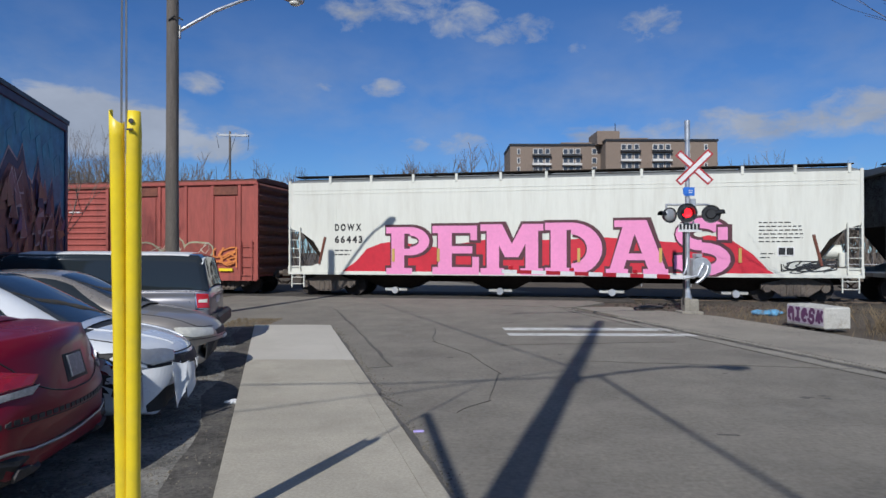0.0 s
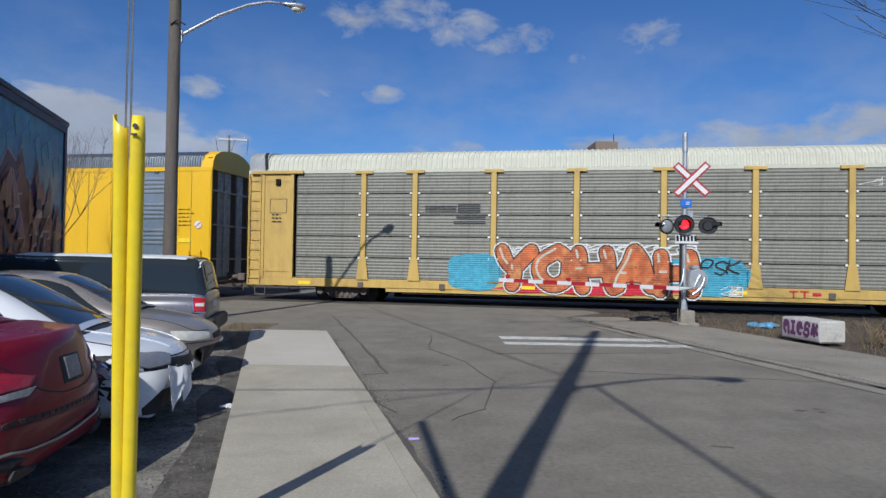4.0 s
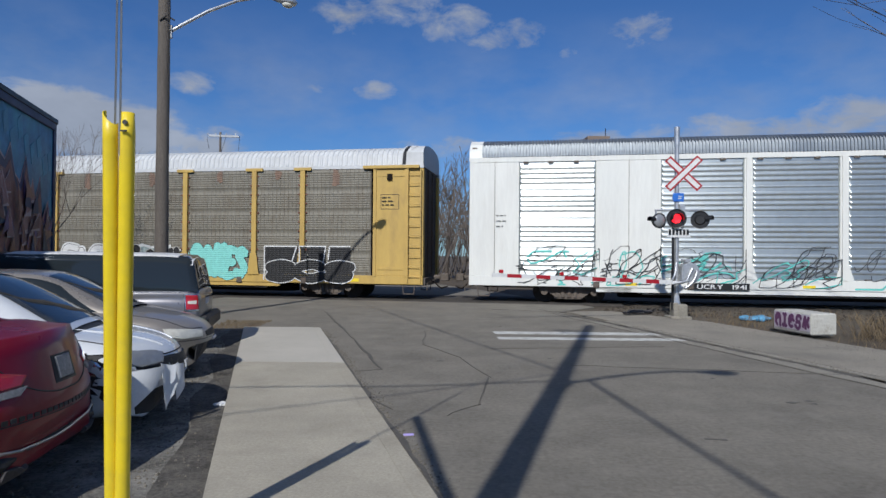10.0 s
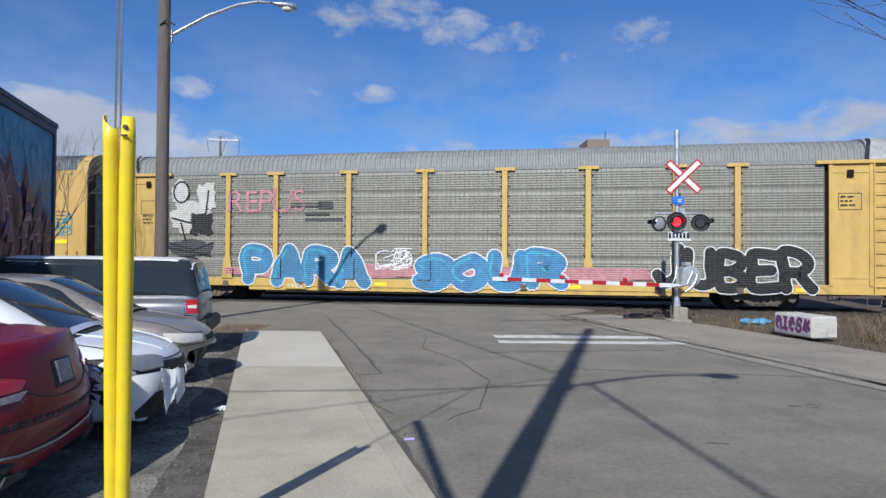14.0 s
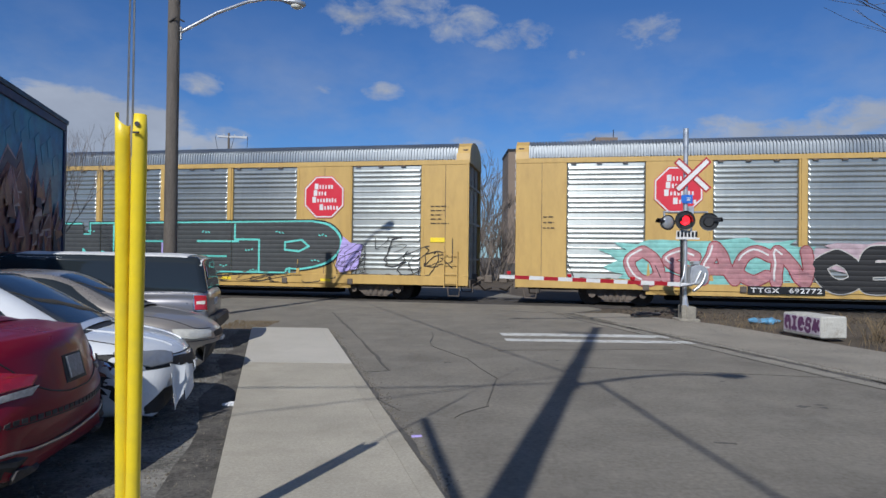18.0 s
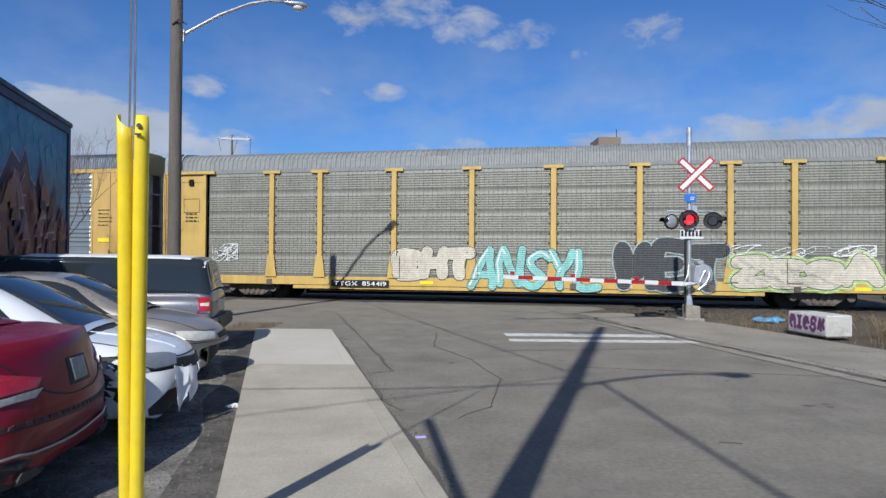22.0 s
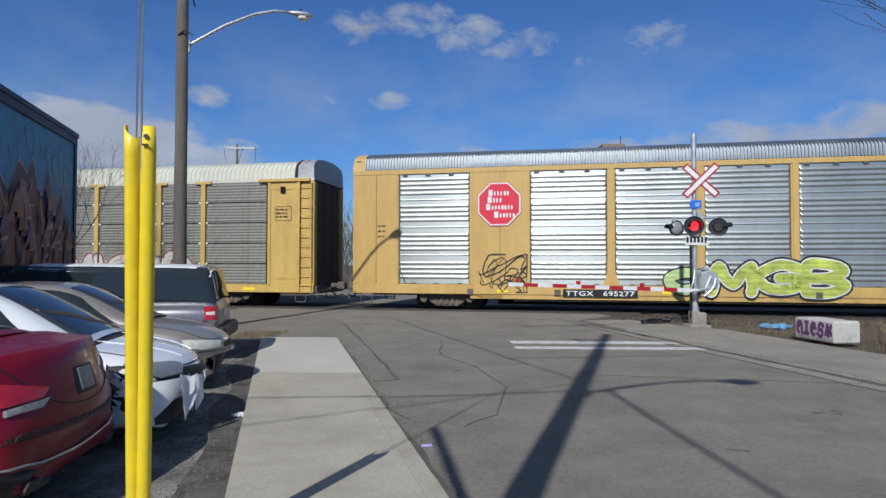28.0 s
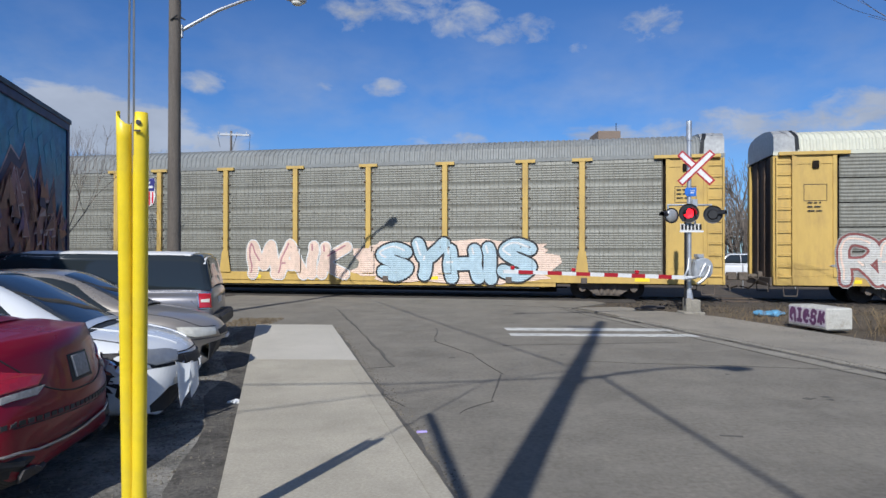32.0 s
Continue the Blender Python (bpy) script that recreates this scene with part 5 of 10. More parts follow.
def block_bars(car, side, rows, ink, label, shear=0.0, lift=0.008):
    """A brand name as plain blocks."""
    bm = bmesh.new()
    for x0, x1, z0, z1 in rows:
        bm.faces.new([bm.verts.new(p) for p in ((x0, 0, z0), (x1, 0, z0), (x1 + shear * (z1 - z0), 0, z1), (x0 + shear * (z1 - z0), 0, z1))])
    return part("logo", laid_on(bm, side, lift), ink, car, label)


def owner_mark(car, x0, x1, z0=0.62, z1=0.86, side="modern"):
    w = (x1 - x0) / 3
    block_bars(car, side, [(x0, x0 + w * 0.8, z1 - 0.06, z1), (x0 + w * 0.32, x0 + w * 0.48, z0, z1 - 0.06), (x0 + w, x0 + w * 1.8, z1 - 0.06, z1), (x0 + w * 1.32, x0 + w * 1.48, z0, z1 - 0.06), (x0 + w * 2.1, x0 + w * 2.9, z0 + 0.06, z1 - 0.06)], "logo_red", "small faded red owner mark")


def end_gear(car, half_len, sill):
    """Stirrup steps, uncoupling levers, sill brackets and an air line, as on every carrier."""
    for e in (-1, 1):
        for s in (-1, 1):
            x, y = e * (half_len - 0.55), s * (HALF - 0.02)
            bm = rods(((x - 0.24, y, sill), (x - 0.20, y, 0.24), 0.018), ((x - 0.20, y, 0.24), (x + 0.20, y, 0.24), 0.022), ((x + 0.20, y, 0.24), (x + 0.24, y, sill), 0.018), sides=6)
            part("stirrup_step", bm, "truck_iron", car)
        x = e * (half_len + 0.16)
        bm = rods(((x, -HALF + 0.05, 0.66), (x, -0.4, 0.72), 0.016), ((x, -HALF + 0.05, 0.66), (x, -HALF + 0.02, 0.38), 0.016), ((x, -0.4, 0.72), (x + e * 0.3, -0.15, 0.95), 0.016), sides=6)
        part("uncoupling_lever", bm, "truck_iron", car)
        part("end_sill", boxes((*sorted((e * (half_len - 0.05), e * (half_len + 0.07))), -HALF + 0.12, HALF - 0.12, 0.56, 0.86), bevel=0.015), "truck_iron", car)
    for x in (-9.6, -6.4, 2.2, 6.9, 9.6):
        part("sill_bracket", boxes((x - 0.11, x + 0.11, -HALF - 0.075, -HALF - 0.02, sill - 0.02, sill + 0.20), bevel=0.012), "truck_iron", car)
    part("air_line", rods(((-8.0, -HALF + 0.18, 0.40), (8.0, -HALF + 0.18, 0.40), 0.02), sides=6), "galvanised", car)


def trim_modern(car, marks, seed, stains=True):
    """Data, fittings and stickers that all the newer carriers have."""
    end_gear(car, 14.2, 0.62)
    number_board(car, *marks)
    stencil_rows(car, 12.75, 3.6, 0.7, 5, "plastic_black", -HALF - 0.055, 0.16, 0.03, seed)
    stencil_rows(car, -13.2, 3.2, 0.4, 3, "plastic_black", -HALF - 0.055, 0.2, 0.03, seed + 1)
    part("yellow_notice", boxes((12.75, 13.3, -HALF - 0.058, -HALF - 0.05, 2.25, 2.42)), "safety_yellow", car)
    bm = bmesh.new()
    for x in PANEL_X:
        for dx in (-0.9, 0.0, 0.9):
            box(bm, x + dx - 0.32, x + dx - 0.14, -HALF - 0.055, -HALF, 5.10, 5.17)
            box(bm, x + dx + 0.02, x + dx + 0.2, -HALF - 0.05, -HALF, 0.99, 1.03)
    part("clip_row", bm, "truck_iron", car)["kind"] = "stuff"
    for x in (-8.4, -2.6, 4.4, 8.6):
        part("sill_reflector", boxes((x - 0.2, x + 0.2, -HALF - 0.056, -HALF - 0.046, 0.70, 0.80)), "safety_yellow", car)
    for x in (-12.1, -9.1, 9.1, 12.1):
        part("hold_bar", rods(((x, -HALF - 0.06, 1.05), (x - 0.2, -HALF - 0.06, 1.5), 0.015), sides=6), "plastic_black", car)


def trim_old(car, seed, board=None):
    end_gear(car, 14.35, 0.60)
    if board:
        number_board(car, *board)
    stencil_rows(car, 12.75, 3.9, 0.6, 3, "plastic_black", -HALF - 0.06, 0.14, 0.04, seed)
    stencil_rows(car, -13.3, 3.4, 0.6, 3, "plastic_black", -HALF - 0.06, 0.14, 0.04, seed + 1)
    for s, x in ((1, 13.05), (-1, -13.05)):
        bm = boxes((x - 0.36, x + 0.36, -HALF - 0.036, -HALF - 0.03, 3.45, 3.47), (x - 0.36, x + 0.36, -HALF - 0.036, -HALF - 0.03, 4.0, 4.02), (x - 0.36, x - 0.34, -HALF - 0.036, -HALF - 0.03, 3.45, 4.02), (x + 0.34, x + 0.36, -HALF - 0.036, -HALF - 0.03, 3.45, 4.02))
        part("notice_frame", bm, "plastic_black", car)
        part("door_latch", boxes((x - 0.1, x + 0.1, -HALF - 0.1, -HALF - 0.02, 4.55, 4.8), bevel=0.01), "under_black", car)
    for x in (-11.9, -3.2, 4.0, 11.6):
        part("sill_reflector", boxes((x - 0.25, x + 0.25, -HALF - 0.05, -HALF - 0.042, 0.68, 0.80)), "safety_yellow", car)


# ---- slab letters, for the large pink word ----
def slab_letter(ch, x0, x1, z0, z1, grow):
    """The pieces of a broad letter with slab feet, as outlines; grow widens every piece."""
    w, h, g = x1 - x0, z1 - z0, grow
    X, Z = (lambda u: x0 + u * w), (lambda v: z0 + v * h)
    rect = lambda a, b, c, d: [(X(a) - g, Z(c) - g), (X(b) + g, Z(c) - g), (X(b) + g, Z(d) + g), (X(a) - g, Z(d) + g)]
    def slant(a, b, t):
        (ax, az), (bx, bz) = (X(a[0]), Z(a[1])), (X(b[0]), Z(b[1]))
        return [(ax - t / 2 - g, az - g), (ax + t / 2 + g, az - g), (bx + t / 2 + g, bz + g), (bx - t / 2 - g, bz + g)]
    def arc(cx, cz, rx, rz, t, a0, a1, n=14):
        out = []
        for i in range(n):
            a, b = math.radians(a0 + (a1 - a0) * i / n), math.radians(a0 + (a1 - a0) * (i + 1) / n)
            o, q = (rx * w + g, rz * h + g), (rx * w - t - g, rz * h - t * 0.8 - g)
            out.append([(X(cx) + o[0] * math.cos(a), Z(cz) + o[1] * math.sin(a)), (X(cx) + o[0] * math.cos(b), Z(cz) + o[1] * math.sin(b)), (X(cx) + q[0] * math.cos(b), Z(cz) + q[1] * math.sin(b)), (X(cx) + q[0] * math.cos(a), Z(cz) + q[1] * math.sin(a))])
        return out
    t = 0.24 * w
    if ch == "P":
        return [rect(0.12, 0.42, 0, 1), rect(0, 0.6, 0, 0.13), rect(0, 0.3, 0.87, 1)] + [rect(0.4, 0.55, 0.86, 1), rect(0.4, 0.55, 0.40, 0.54)] + arc(0.55, 0.70, 0.45, 0.30, t, -90, 90)
    if ch == "E":
        return [rect(0.12, 0.42, 0, 1), rect(0, 1.0, 0, 0.15), rect(0, 0.96, 0.85, 1), rect(0.3, 0.86, 0.43, 0.58), rect(0.86, 1.0, 0.1, 0.36), rect(0.82, 0.96, 0.70, 0.95)]
    if ch == "M":
        return [rect(0.10, 0.30, 0, 1), rect(0.72, 0.92, 0, 1), rect(0, 0.38, 0, 0.13), rect(0.64, 1.0, 0, 0.13), rect(0.0, 0.2, 0.87, 1), rect(0.8, 1.0, 0.87, 1), slant((0.5, 0.35), (0.24, 1.0), t * 0.9), slant((0.5, 0.35), (0.78, 1.0), t * 0.9)]
    if ch == "D":
        return [rect(0.10, 0.38, 0, 1), rect(0, 0.5, 0, 0.14), rect(0, 0.5, 0.86, 1)] + arc(0.46, 0.5, 0.54, 0.5, t * 1.1, -90, 90)
    if ch == "A":
        return [slant((0.16, 0.06), (0.42, 1.0), t * 0.95), slant((0.84, 0.06), (0.52, 1.0), t * 1.15), rect(0.0, 0.36, 0, 0.12), rect(0.60, 1.0, 0, 0.12), rect(0.2, 0.8, 0.28, 0.40), rect(0.14, 0.62, 0.88, 1)]
    return arc(0.5, 0.72, 0.46, 0.28, t, 20, 270) + arc(0.5, 0.29, 0.5, 0.29, t, -180, 90) + [rect(0.78, 0.95, 0.62, 0.84), rect(0.02, 0.16, 0.12, 0.36)]


def slab_word(car, pieces, fill, line):
    base = None
    for name, ink, grow, dx, lift in (("graffiti", line, 0.10, 0.05, 0.010), ("letter_fill", fill, 0.0, 0.0, 0.016)):
        for ch, x0, x1, z0, z1 in pieces:
            bm = bmesh.new()
            for k, outline in enumerate(slab_letter(ch, x0, x1, z0, z1, grow)):
                bm.faces.new([bm.verts.new((x + dx, -HALF - 0.034 - lift - 0.0003 * k, max(z, 0.86))) for x, z in outline])
            p = part(name if base is None or name != "graffiti" else "letter_shadow", bm, ink, base or car, "broad pink slab letters on a red cloud" if base is None else "")
            base = base or p


# ---- hopper and box wagon ----
def hopper(centre, label, paint, painted):
    car = start_car("hopper_wagon", label, "railway wagon", centre)
    a, b = -10.0, 10.45
    side = [(a + 0.1, 4.42), (a + 0.1, 2.62), (a + 0.55, 2.5), (a + 1.05, 2.15), (a + 1.4, 1.6), (a + 1.42, 1.34), (a + 1.0, 1.18), (a, 1.16), (a, 0.88), (b, 0.88), (b, 1.16), (b - 1.0, 1.18), (b - 1.42, 1.34), (b - 1.4, 1.6), (b - 1.05, 2.15), (b - 0.55, 2.5), (b - 0.1, 2.62), (b - 0.1, 4.42)]
    for s in (-1, 1):
        bm = bmesh.new()
        polygon(bm, side, s * HALF - 0.03, s * HALF + 0.03, "y")
        part("side_sheet", bm, paint, car)
    part("hold", boxes((a + 0.45, b - 0.45, -HALF + 0.05, HALF - 0.05, 2.6, 4.40), (a + 1.5, b - 1.5, -HALF + 0.05, HALF - 0.05, 0.86, 2.6)), paint, car)
    for s, e in ((-1, a), (1, b)):
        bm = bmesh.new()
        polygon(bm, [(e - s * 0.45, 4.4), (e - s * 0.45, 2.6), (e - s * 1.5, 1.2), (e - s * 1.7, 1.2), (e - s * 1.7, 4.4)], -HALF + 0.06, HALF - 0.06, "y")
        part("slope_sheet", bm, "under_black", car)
        for y in (-HALF + 0.01, HALF - 0.01):
            part("end_post", boxes((*sorted((e - s * 0.02, e - s * 0.12)), y - 0.06, y + 0.06, 0.95, 4.5), bevel=0.01), paint, car)
        part("end_platform", boxes((*sorted((e, e - s * 1.5)), -HALF, HALF, 0.86, 1.0)), paint, car)
        ladder(car, e - s * 0.32, 1.0, 2.7, paint, -HALF - 0.01, 0.42, 5)
        ladder(car, e - s * 0.45, 0.35, 0.86, paint, -HALF - 0.01, 0.5, 2, "step")
        part("side_brace", rods(((e - s * 1.3, -HALF - 0.05, 1.25), (e - s * 1.55, -HALF - 0.05, 2.3), 0.05), sides=6), "box_rust", car)
    part("brake_tank", rods(((b - 1.35, -1.1, 1.72), (b - 0.55, -1.1, 1.72), 0.24), sides=18), paint, car)
    part("brake_valve", boxes((b - 0.7, b - 0.45, -1.5, -1.3, 1.2, 1.7), bevel=0.03), paint, car)
    bm = bmesh.new()
    prof = [(-HALF, 4.40), (-HALF, 4.46), (-1.0, 4.62), (1.0, 4.62), (HALF, 4.46), (HALF, 4.40)]
    loft(bm, [[(x, y, z) for y, z in prof] for x in (a + 0.15, b - 0.15)], close=True)
    part("roof", bm, "roof_grey", car)
    part("roof_walkway", boxes((a + 0.2, b - 0.2, -1.35, -0.75, 4.68, 4.72), (a + 0.2, b - 0.2, 0.75, 1.35, 4.68, 4.72)), "under_black", car)
    part("hatch", boxes(*[(a + 1.2 + k * 2.25, a + 3.3 + k * 2.25, -0.4, 0.4, 4.62, 4.78) for k in range(8)], bevel=0.03), "roof_grey", car)
    for k in range(12):
        x = a + 1.75 + k * 1.66
        part("walkway_bracket", boxes((x - 0.05, x + 0.05, -HALF - 0.05, -HALF + 0.04, 4.36, 4.66), bevel=0.01), paint, car)
    for z in (4.12, 3.98):
        part("side_rib", boxes((a + 0.2, b - 0.2, -HALF - 0.04, -HALF - 0.02, z - 0.012, z + 0.012)), paint, car)
    part("bottom_rail", boxes((a, b, -HALF - 0.045, -HALF + 0.05, 0.84, 0.98), bevel=0.01), paint, car)
    for k in range(7):
        x = -8.0 + k * 2.7
        part("side_seam", boxes((x - 0.006, x + 0.006, -HALF - 0.034, -HALF - 0.028, 1.0, 4.1)), paint, car)
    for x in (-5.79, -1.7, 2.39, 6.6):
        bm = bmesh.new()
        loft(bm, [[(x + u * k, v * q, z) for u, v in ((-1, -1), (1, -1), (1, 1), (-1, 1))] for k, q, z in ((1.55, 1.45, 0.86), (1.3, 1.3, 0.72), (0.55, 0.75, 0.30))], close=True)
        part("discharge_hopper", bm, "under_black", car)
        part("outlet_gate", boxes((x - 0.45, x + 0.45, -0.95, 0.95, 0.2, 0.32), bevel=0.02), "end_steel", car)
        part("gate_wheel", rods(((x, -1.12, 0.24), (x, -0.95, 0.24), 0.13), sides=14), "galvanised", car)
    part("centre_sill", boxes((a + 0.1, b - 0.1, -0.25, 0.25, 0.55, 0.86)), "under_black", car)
    if painted:
        part("reporting_mark", lettering("DOWX", -8.06, 2.55, 0.25, -HALF - 0.034, 0.045, fit=1.08, gap=0.22), "plastic_black", car)
        part("reporting_mark", lettering("66443", -8.06, 2.08, 0.25, -HALF - 0.034, 0.045, fit=1.12, gap=0.16), "plastic_black", car)
        stencil_rows(car, -8.05, 1.78, 0.95, 2, "plastic_black", -HALF - 0.034, 0.16, 0.05, 3)
        stencil_rows(car, 7.2, 2.72, 1.45, 6, "plastic_black", -HALF - 0.034, 0.13, 0.035, 4)
        stencil_rows(car, 7.25, 1.66, 0.5, 2, "plastic_black", -HALF - 0.034, 0.13, 0.035, 6)
        pl = part("data_plate", boxes((7.78, 8.32, -HALF - 0.045, -HALF - 0.03, 1.58, 1.9)), "sign_white", car)
        part("data_mark", boxes((7.82, 8.03, -HALF - 0.052, -HALF - 0.045, 1.62, 1.86), (8.07, 8.28, -HALF - 0.052, -HALF - 0.045, 1.62, 1.86)), "plastic_black", pl)
        bm = bmesh.new()
        pts = [(-7.9, 0.88), (-7.2, 1.35), (-6.75, 1.85), (-6.2, 2.05), (-5.7, 2.12), (-4.0, 1.9), (-2.0, 2.2), (0.5, 2.15), (2.0, 2.25), (4.5, 2.05), (5.6, 2.3), (6.3, 2.15), (7.0, 1.65), (7.5, 1.1), (7.85, 0.88)]
        bm.faces.new([bm.verts.new((x, -HALF - 0.036, z)) for x, z in pts])
        part("graffiti", bm, "spray_red", car, "red sprayed cloud behind the letters")
        slab_word(car, [("P", -5.98, -4.30, 0.88, 2.66), ("E", -4.18, -2.42, 0.88, 2.70), ("M", -2.36, -0.06, 0.88, 2.74), ("D", 0.0, 2.02, 0.88, 2.78), ("A", 2.14, 4.26, 0.88, 2.84), ("S", 4.42, 6.3, 0.88, 2.9)], "spray_pink", "spray_shadow")
        scribble(car, "flat", 7.9, 9.6, 1.0, 1.4, "plastic_black", 5, 9, 0.03, 0.03)
        for x in (-5.7, -3.95, 1.2, 4.0, 6.6):
            part("side_bracket", boxes((x - 0.05, x + 0.05, -HALF - 0.075, -HALF - 0.05, 1.35, 1.85)), "old_yellow", car)
    add_running_gear(car, centre, 8.45, "freight", 10.2)
    return car


surface("spray_shadow", (0.075, 0.022, 0.03), 0.6, 0, 0.15)


def box_wagon(centre):
    car = start_car("box_wagon", "faded red steel box wagon with rusty headers and pale graffiti", "railway wagon", centre)
    L = 8.27
    part("body", boxes((-L, L, -HALF + 0.04, HALF - 0.04, 0.73, 4.45)), "box_red", car)
    lines = [-8.2, -7.5, -6.28, -5.08, -3.9, -2.69, -1.75, 1.72, 2.68, 3.9, 5.1, 6.3, 7.5, 8.2]
    for s in (-1, 1):
        face = Matrix.Identity(4) if s < 0 else pose(0, 0, 0, 0, 0, 180)
        for x in lines:
            part("side_post", boxes((x - 0.07, x + 0.07, -HALF - 0.02, -HALF + 0.05, 0.75, 4.42), bevel=0.015), "box_red", car, at=face)
        for a, b in ((-7.43, -6.35), (-3.83, -2.76), (2.75, 3.83), (6.37, 7.43)):
            part("header_panel", boxes((a, b, -HALF - 0.03, -HALF + 0.05, 4.02, 4.36), bevel=0.01), "box_rust", car, at=face)
            part("inset_panel", boxes((a + 0.1, b - 0.1, -HALF + 0.0, -HALF + 0.06, 1.2, 3.95), bevel=0.012), "box_red", car, at=face)
            part("step_reflector", boxes((a + 0.25, a + 0.85, -HALF - 0.045, -HALF + 0.02, 0.95, 1.06)), "safety_yellow", car, at=face)
        bm = bmesh.new()
        prof = []
        for k in range(14):
            z = 1.0 + k * 0.245
            prof += [(-HALF - 0.0, z), (-HALF - 0.05, z + 0.04), (-HALF - 0.05, z + 0.09), (-HALF - 0.0, z + 0.13)]
        loft(bm, [[(x, y, z) for y, z in prof] for x in (-1.48, 1.5)])
        box(bm, -1.55, -1.42, -HALF - 0.06, -HALF, 0.95, 4.42)
        box(bm, 1.42, 1.55, -HALF - 0.06, -HALF, 0.95, 4.42)
        door = part("sliding_door", bm, "box_red", car, at=face)
        part("lock_rod", rods(((-1.75, -HALF - 0.09, 1.0), (-1.75, -HALF - 0.09, 4.4), 0.025), sides=6), "box_rust", car, at=face)
        part("door_track", boxes((-5.0, 2.4, -HALF - 0.08, -HALF + 0.03, 0.84, 0.92), (-5.0, 2.4, -HALF - 0.08, -HALF + 0.03, 4.38, 4.45)), "box_rust", car, at=face)
        part("side_sill", boxes((-L, L, -HALF - 0.04, -HALF + 0.05, 0.56, 0.78), bevel=0.01), "box_red", car, at=face)
        part("top_chord", boxes((-L, L, -HALF - 0.05, -HALF + 0.05, 4.42, 4.56), bevel=0.02), "box_red", car, at=face)
        ladder(car, -s * 7.85, 0.6, 2.2, "box_red", s * HALF, 0.5, 4)
        ladder(car, s * 7.85, 0.6, 4.2, "box_red", s * HALF, 0.45, 9)
    bm = bmesh.new()
    prof = [(-HALF - 0.03, 4.54), (-HALF - 0.03, 4.60), (-0.9, 4.72), (0.9, 4.72), (HALF + 0.03, 4.60), (HALF + 0.03, 4.54)]
    rings = []
    for k in range(29):
        x = -L + k * 2 * L / 28
        for dx, up in ((-0.04, 0), (-0.03, 0.03), (0.03, 0.03), (0.04, 0)):
            rings.append([(min(max(x + dx, -L), L), y, z + up) for y, z in prof])
    loft(bm, rings, close=True)
    part("roof", bm, "box_rust", car)
    for s in (-1, 1):
        bm = bmesh.new()
        prof = []
        for k in range(9):
            z = 0.8 + k * 0.42
            prof += [(0.0, z), (0.1, z + 0.1), (0.1, z + 0.24), (0.0, z + 0.34)]
        loft(bm, [[(s * (L + d), y, z) for d, z in prof] for y in (-HALF + 0.06, HALF - 0.06)])
        part("end_wall", bm, "box_rust", car)
        part("corner_post", boxes((*sorted((s * (L - 0.02), s * (L + 0.05))), -HALF - 0.03, -HALF + 0.1, 0.6, 4.5), (*sorted((s * (L - 0.02), s * (L + 0.05))), HALF - 0.1, HALF + 0.03, 0.6, 4.5)), "box_red", car)
    part("underframe", boxes((-L + 0.2, L - 0.2, -1.1, 1.1, 0.6, 0.74), (-L, L, -0.25, 0.25, 0.45, 0.7)), "under_black", car)
    x = -7.04
    rows = [(-7.04, -6.86, 3.0, 3.66), (-6.86, -6.5, 3.0, 3.12), (-6.86, -6.5, 3.54, 3.66), (-6.05, -5.88, 3.0, 3.66), (-5.86, -5.45, 3.34, 3.66), (-4.95, -4.8, 3.0, 3.66), (-4.78, -4.4, 3.3, 3.66), (-4.15, -3.8, 3.0, 3.42), (-3.68, -3.57, 3.0, 3.45), (-3.40, -3.29, 3.0, 3.66)]
    block_bars(car, "flat", rows, "spray_name", "large faded white owner name as blocks", 0.2, 0.01)
    part("reporting_mark", lettering("CPAA 211168", -7.36, 1.72, 0.26, -HALF - 0.032, 0.045, fit=2.1), "spray_white", car)
    stencil_rows(car, -6.2, 1.25, 0.8, 2, "spray_white", -HALF - 0.03, 0.14, 0.05, 8)
    stencil_rows(car, -2.6, 2.5, 0.5, 3, "spray_white", -HALF - 0.03, 0.12, 0.05, 9)
    stencil_rows(car, -0.7, 3.4, 1.2, 1, "spray_white", -HALF - 0.06, 0.12, 0.05, 9)
    throw(car, "flat", "ADAE", 1.7, 6.1, 0.8, 2.1, "spray_rustfill", "spray_olive", seed=4, weight=0.46, rim=0.09, lean=0.25)
    scribble(car, "flat", -2.6, -1.8, 1.05, 1.7, "spray_white", 6, 7, 0.035, 0.04)
    scribble(car, "flat", 6.4, 7.4, 1.0, 1.9, "spray_orange", 5, 6, 0.05, 0.04)
    scribble(car, "flat", 1.8, 6.2, 0.8, 2.1, "spray_cream", 15, 6, 0.03, 0.04)
    add_running_gear(car, centre, 6.65, "freight", L)
    return car


surface("spray_olive", (0.30, 0.31, 0.20), 0.6, 0, 0.2, 5, 0.8)
surface("spray_rustfill", (0.24, 0.06, 0.045), 0.6, 0, 0.2, 5, 0.8)
surface("spray_faded", (0.28, 0.34, 0.33), 0.6, 0, 0.2, 5, 0.8)


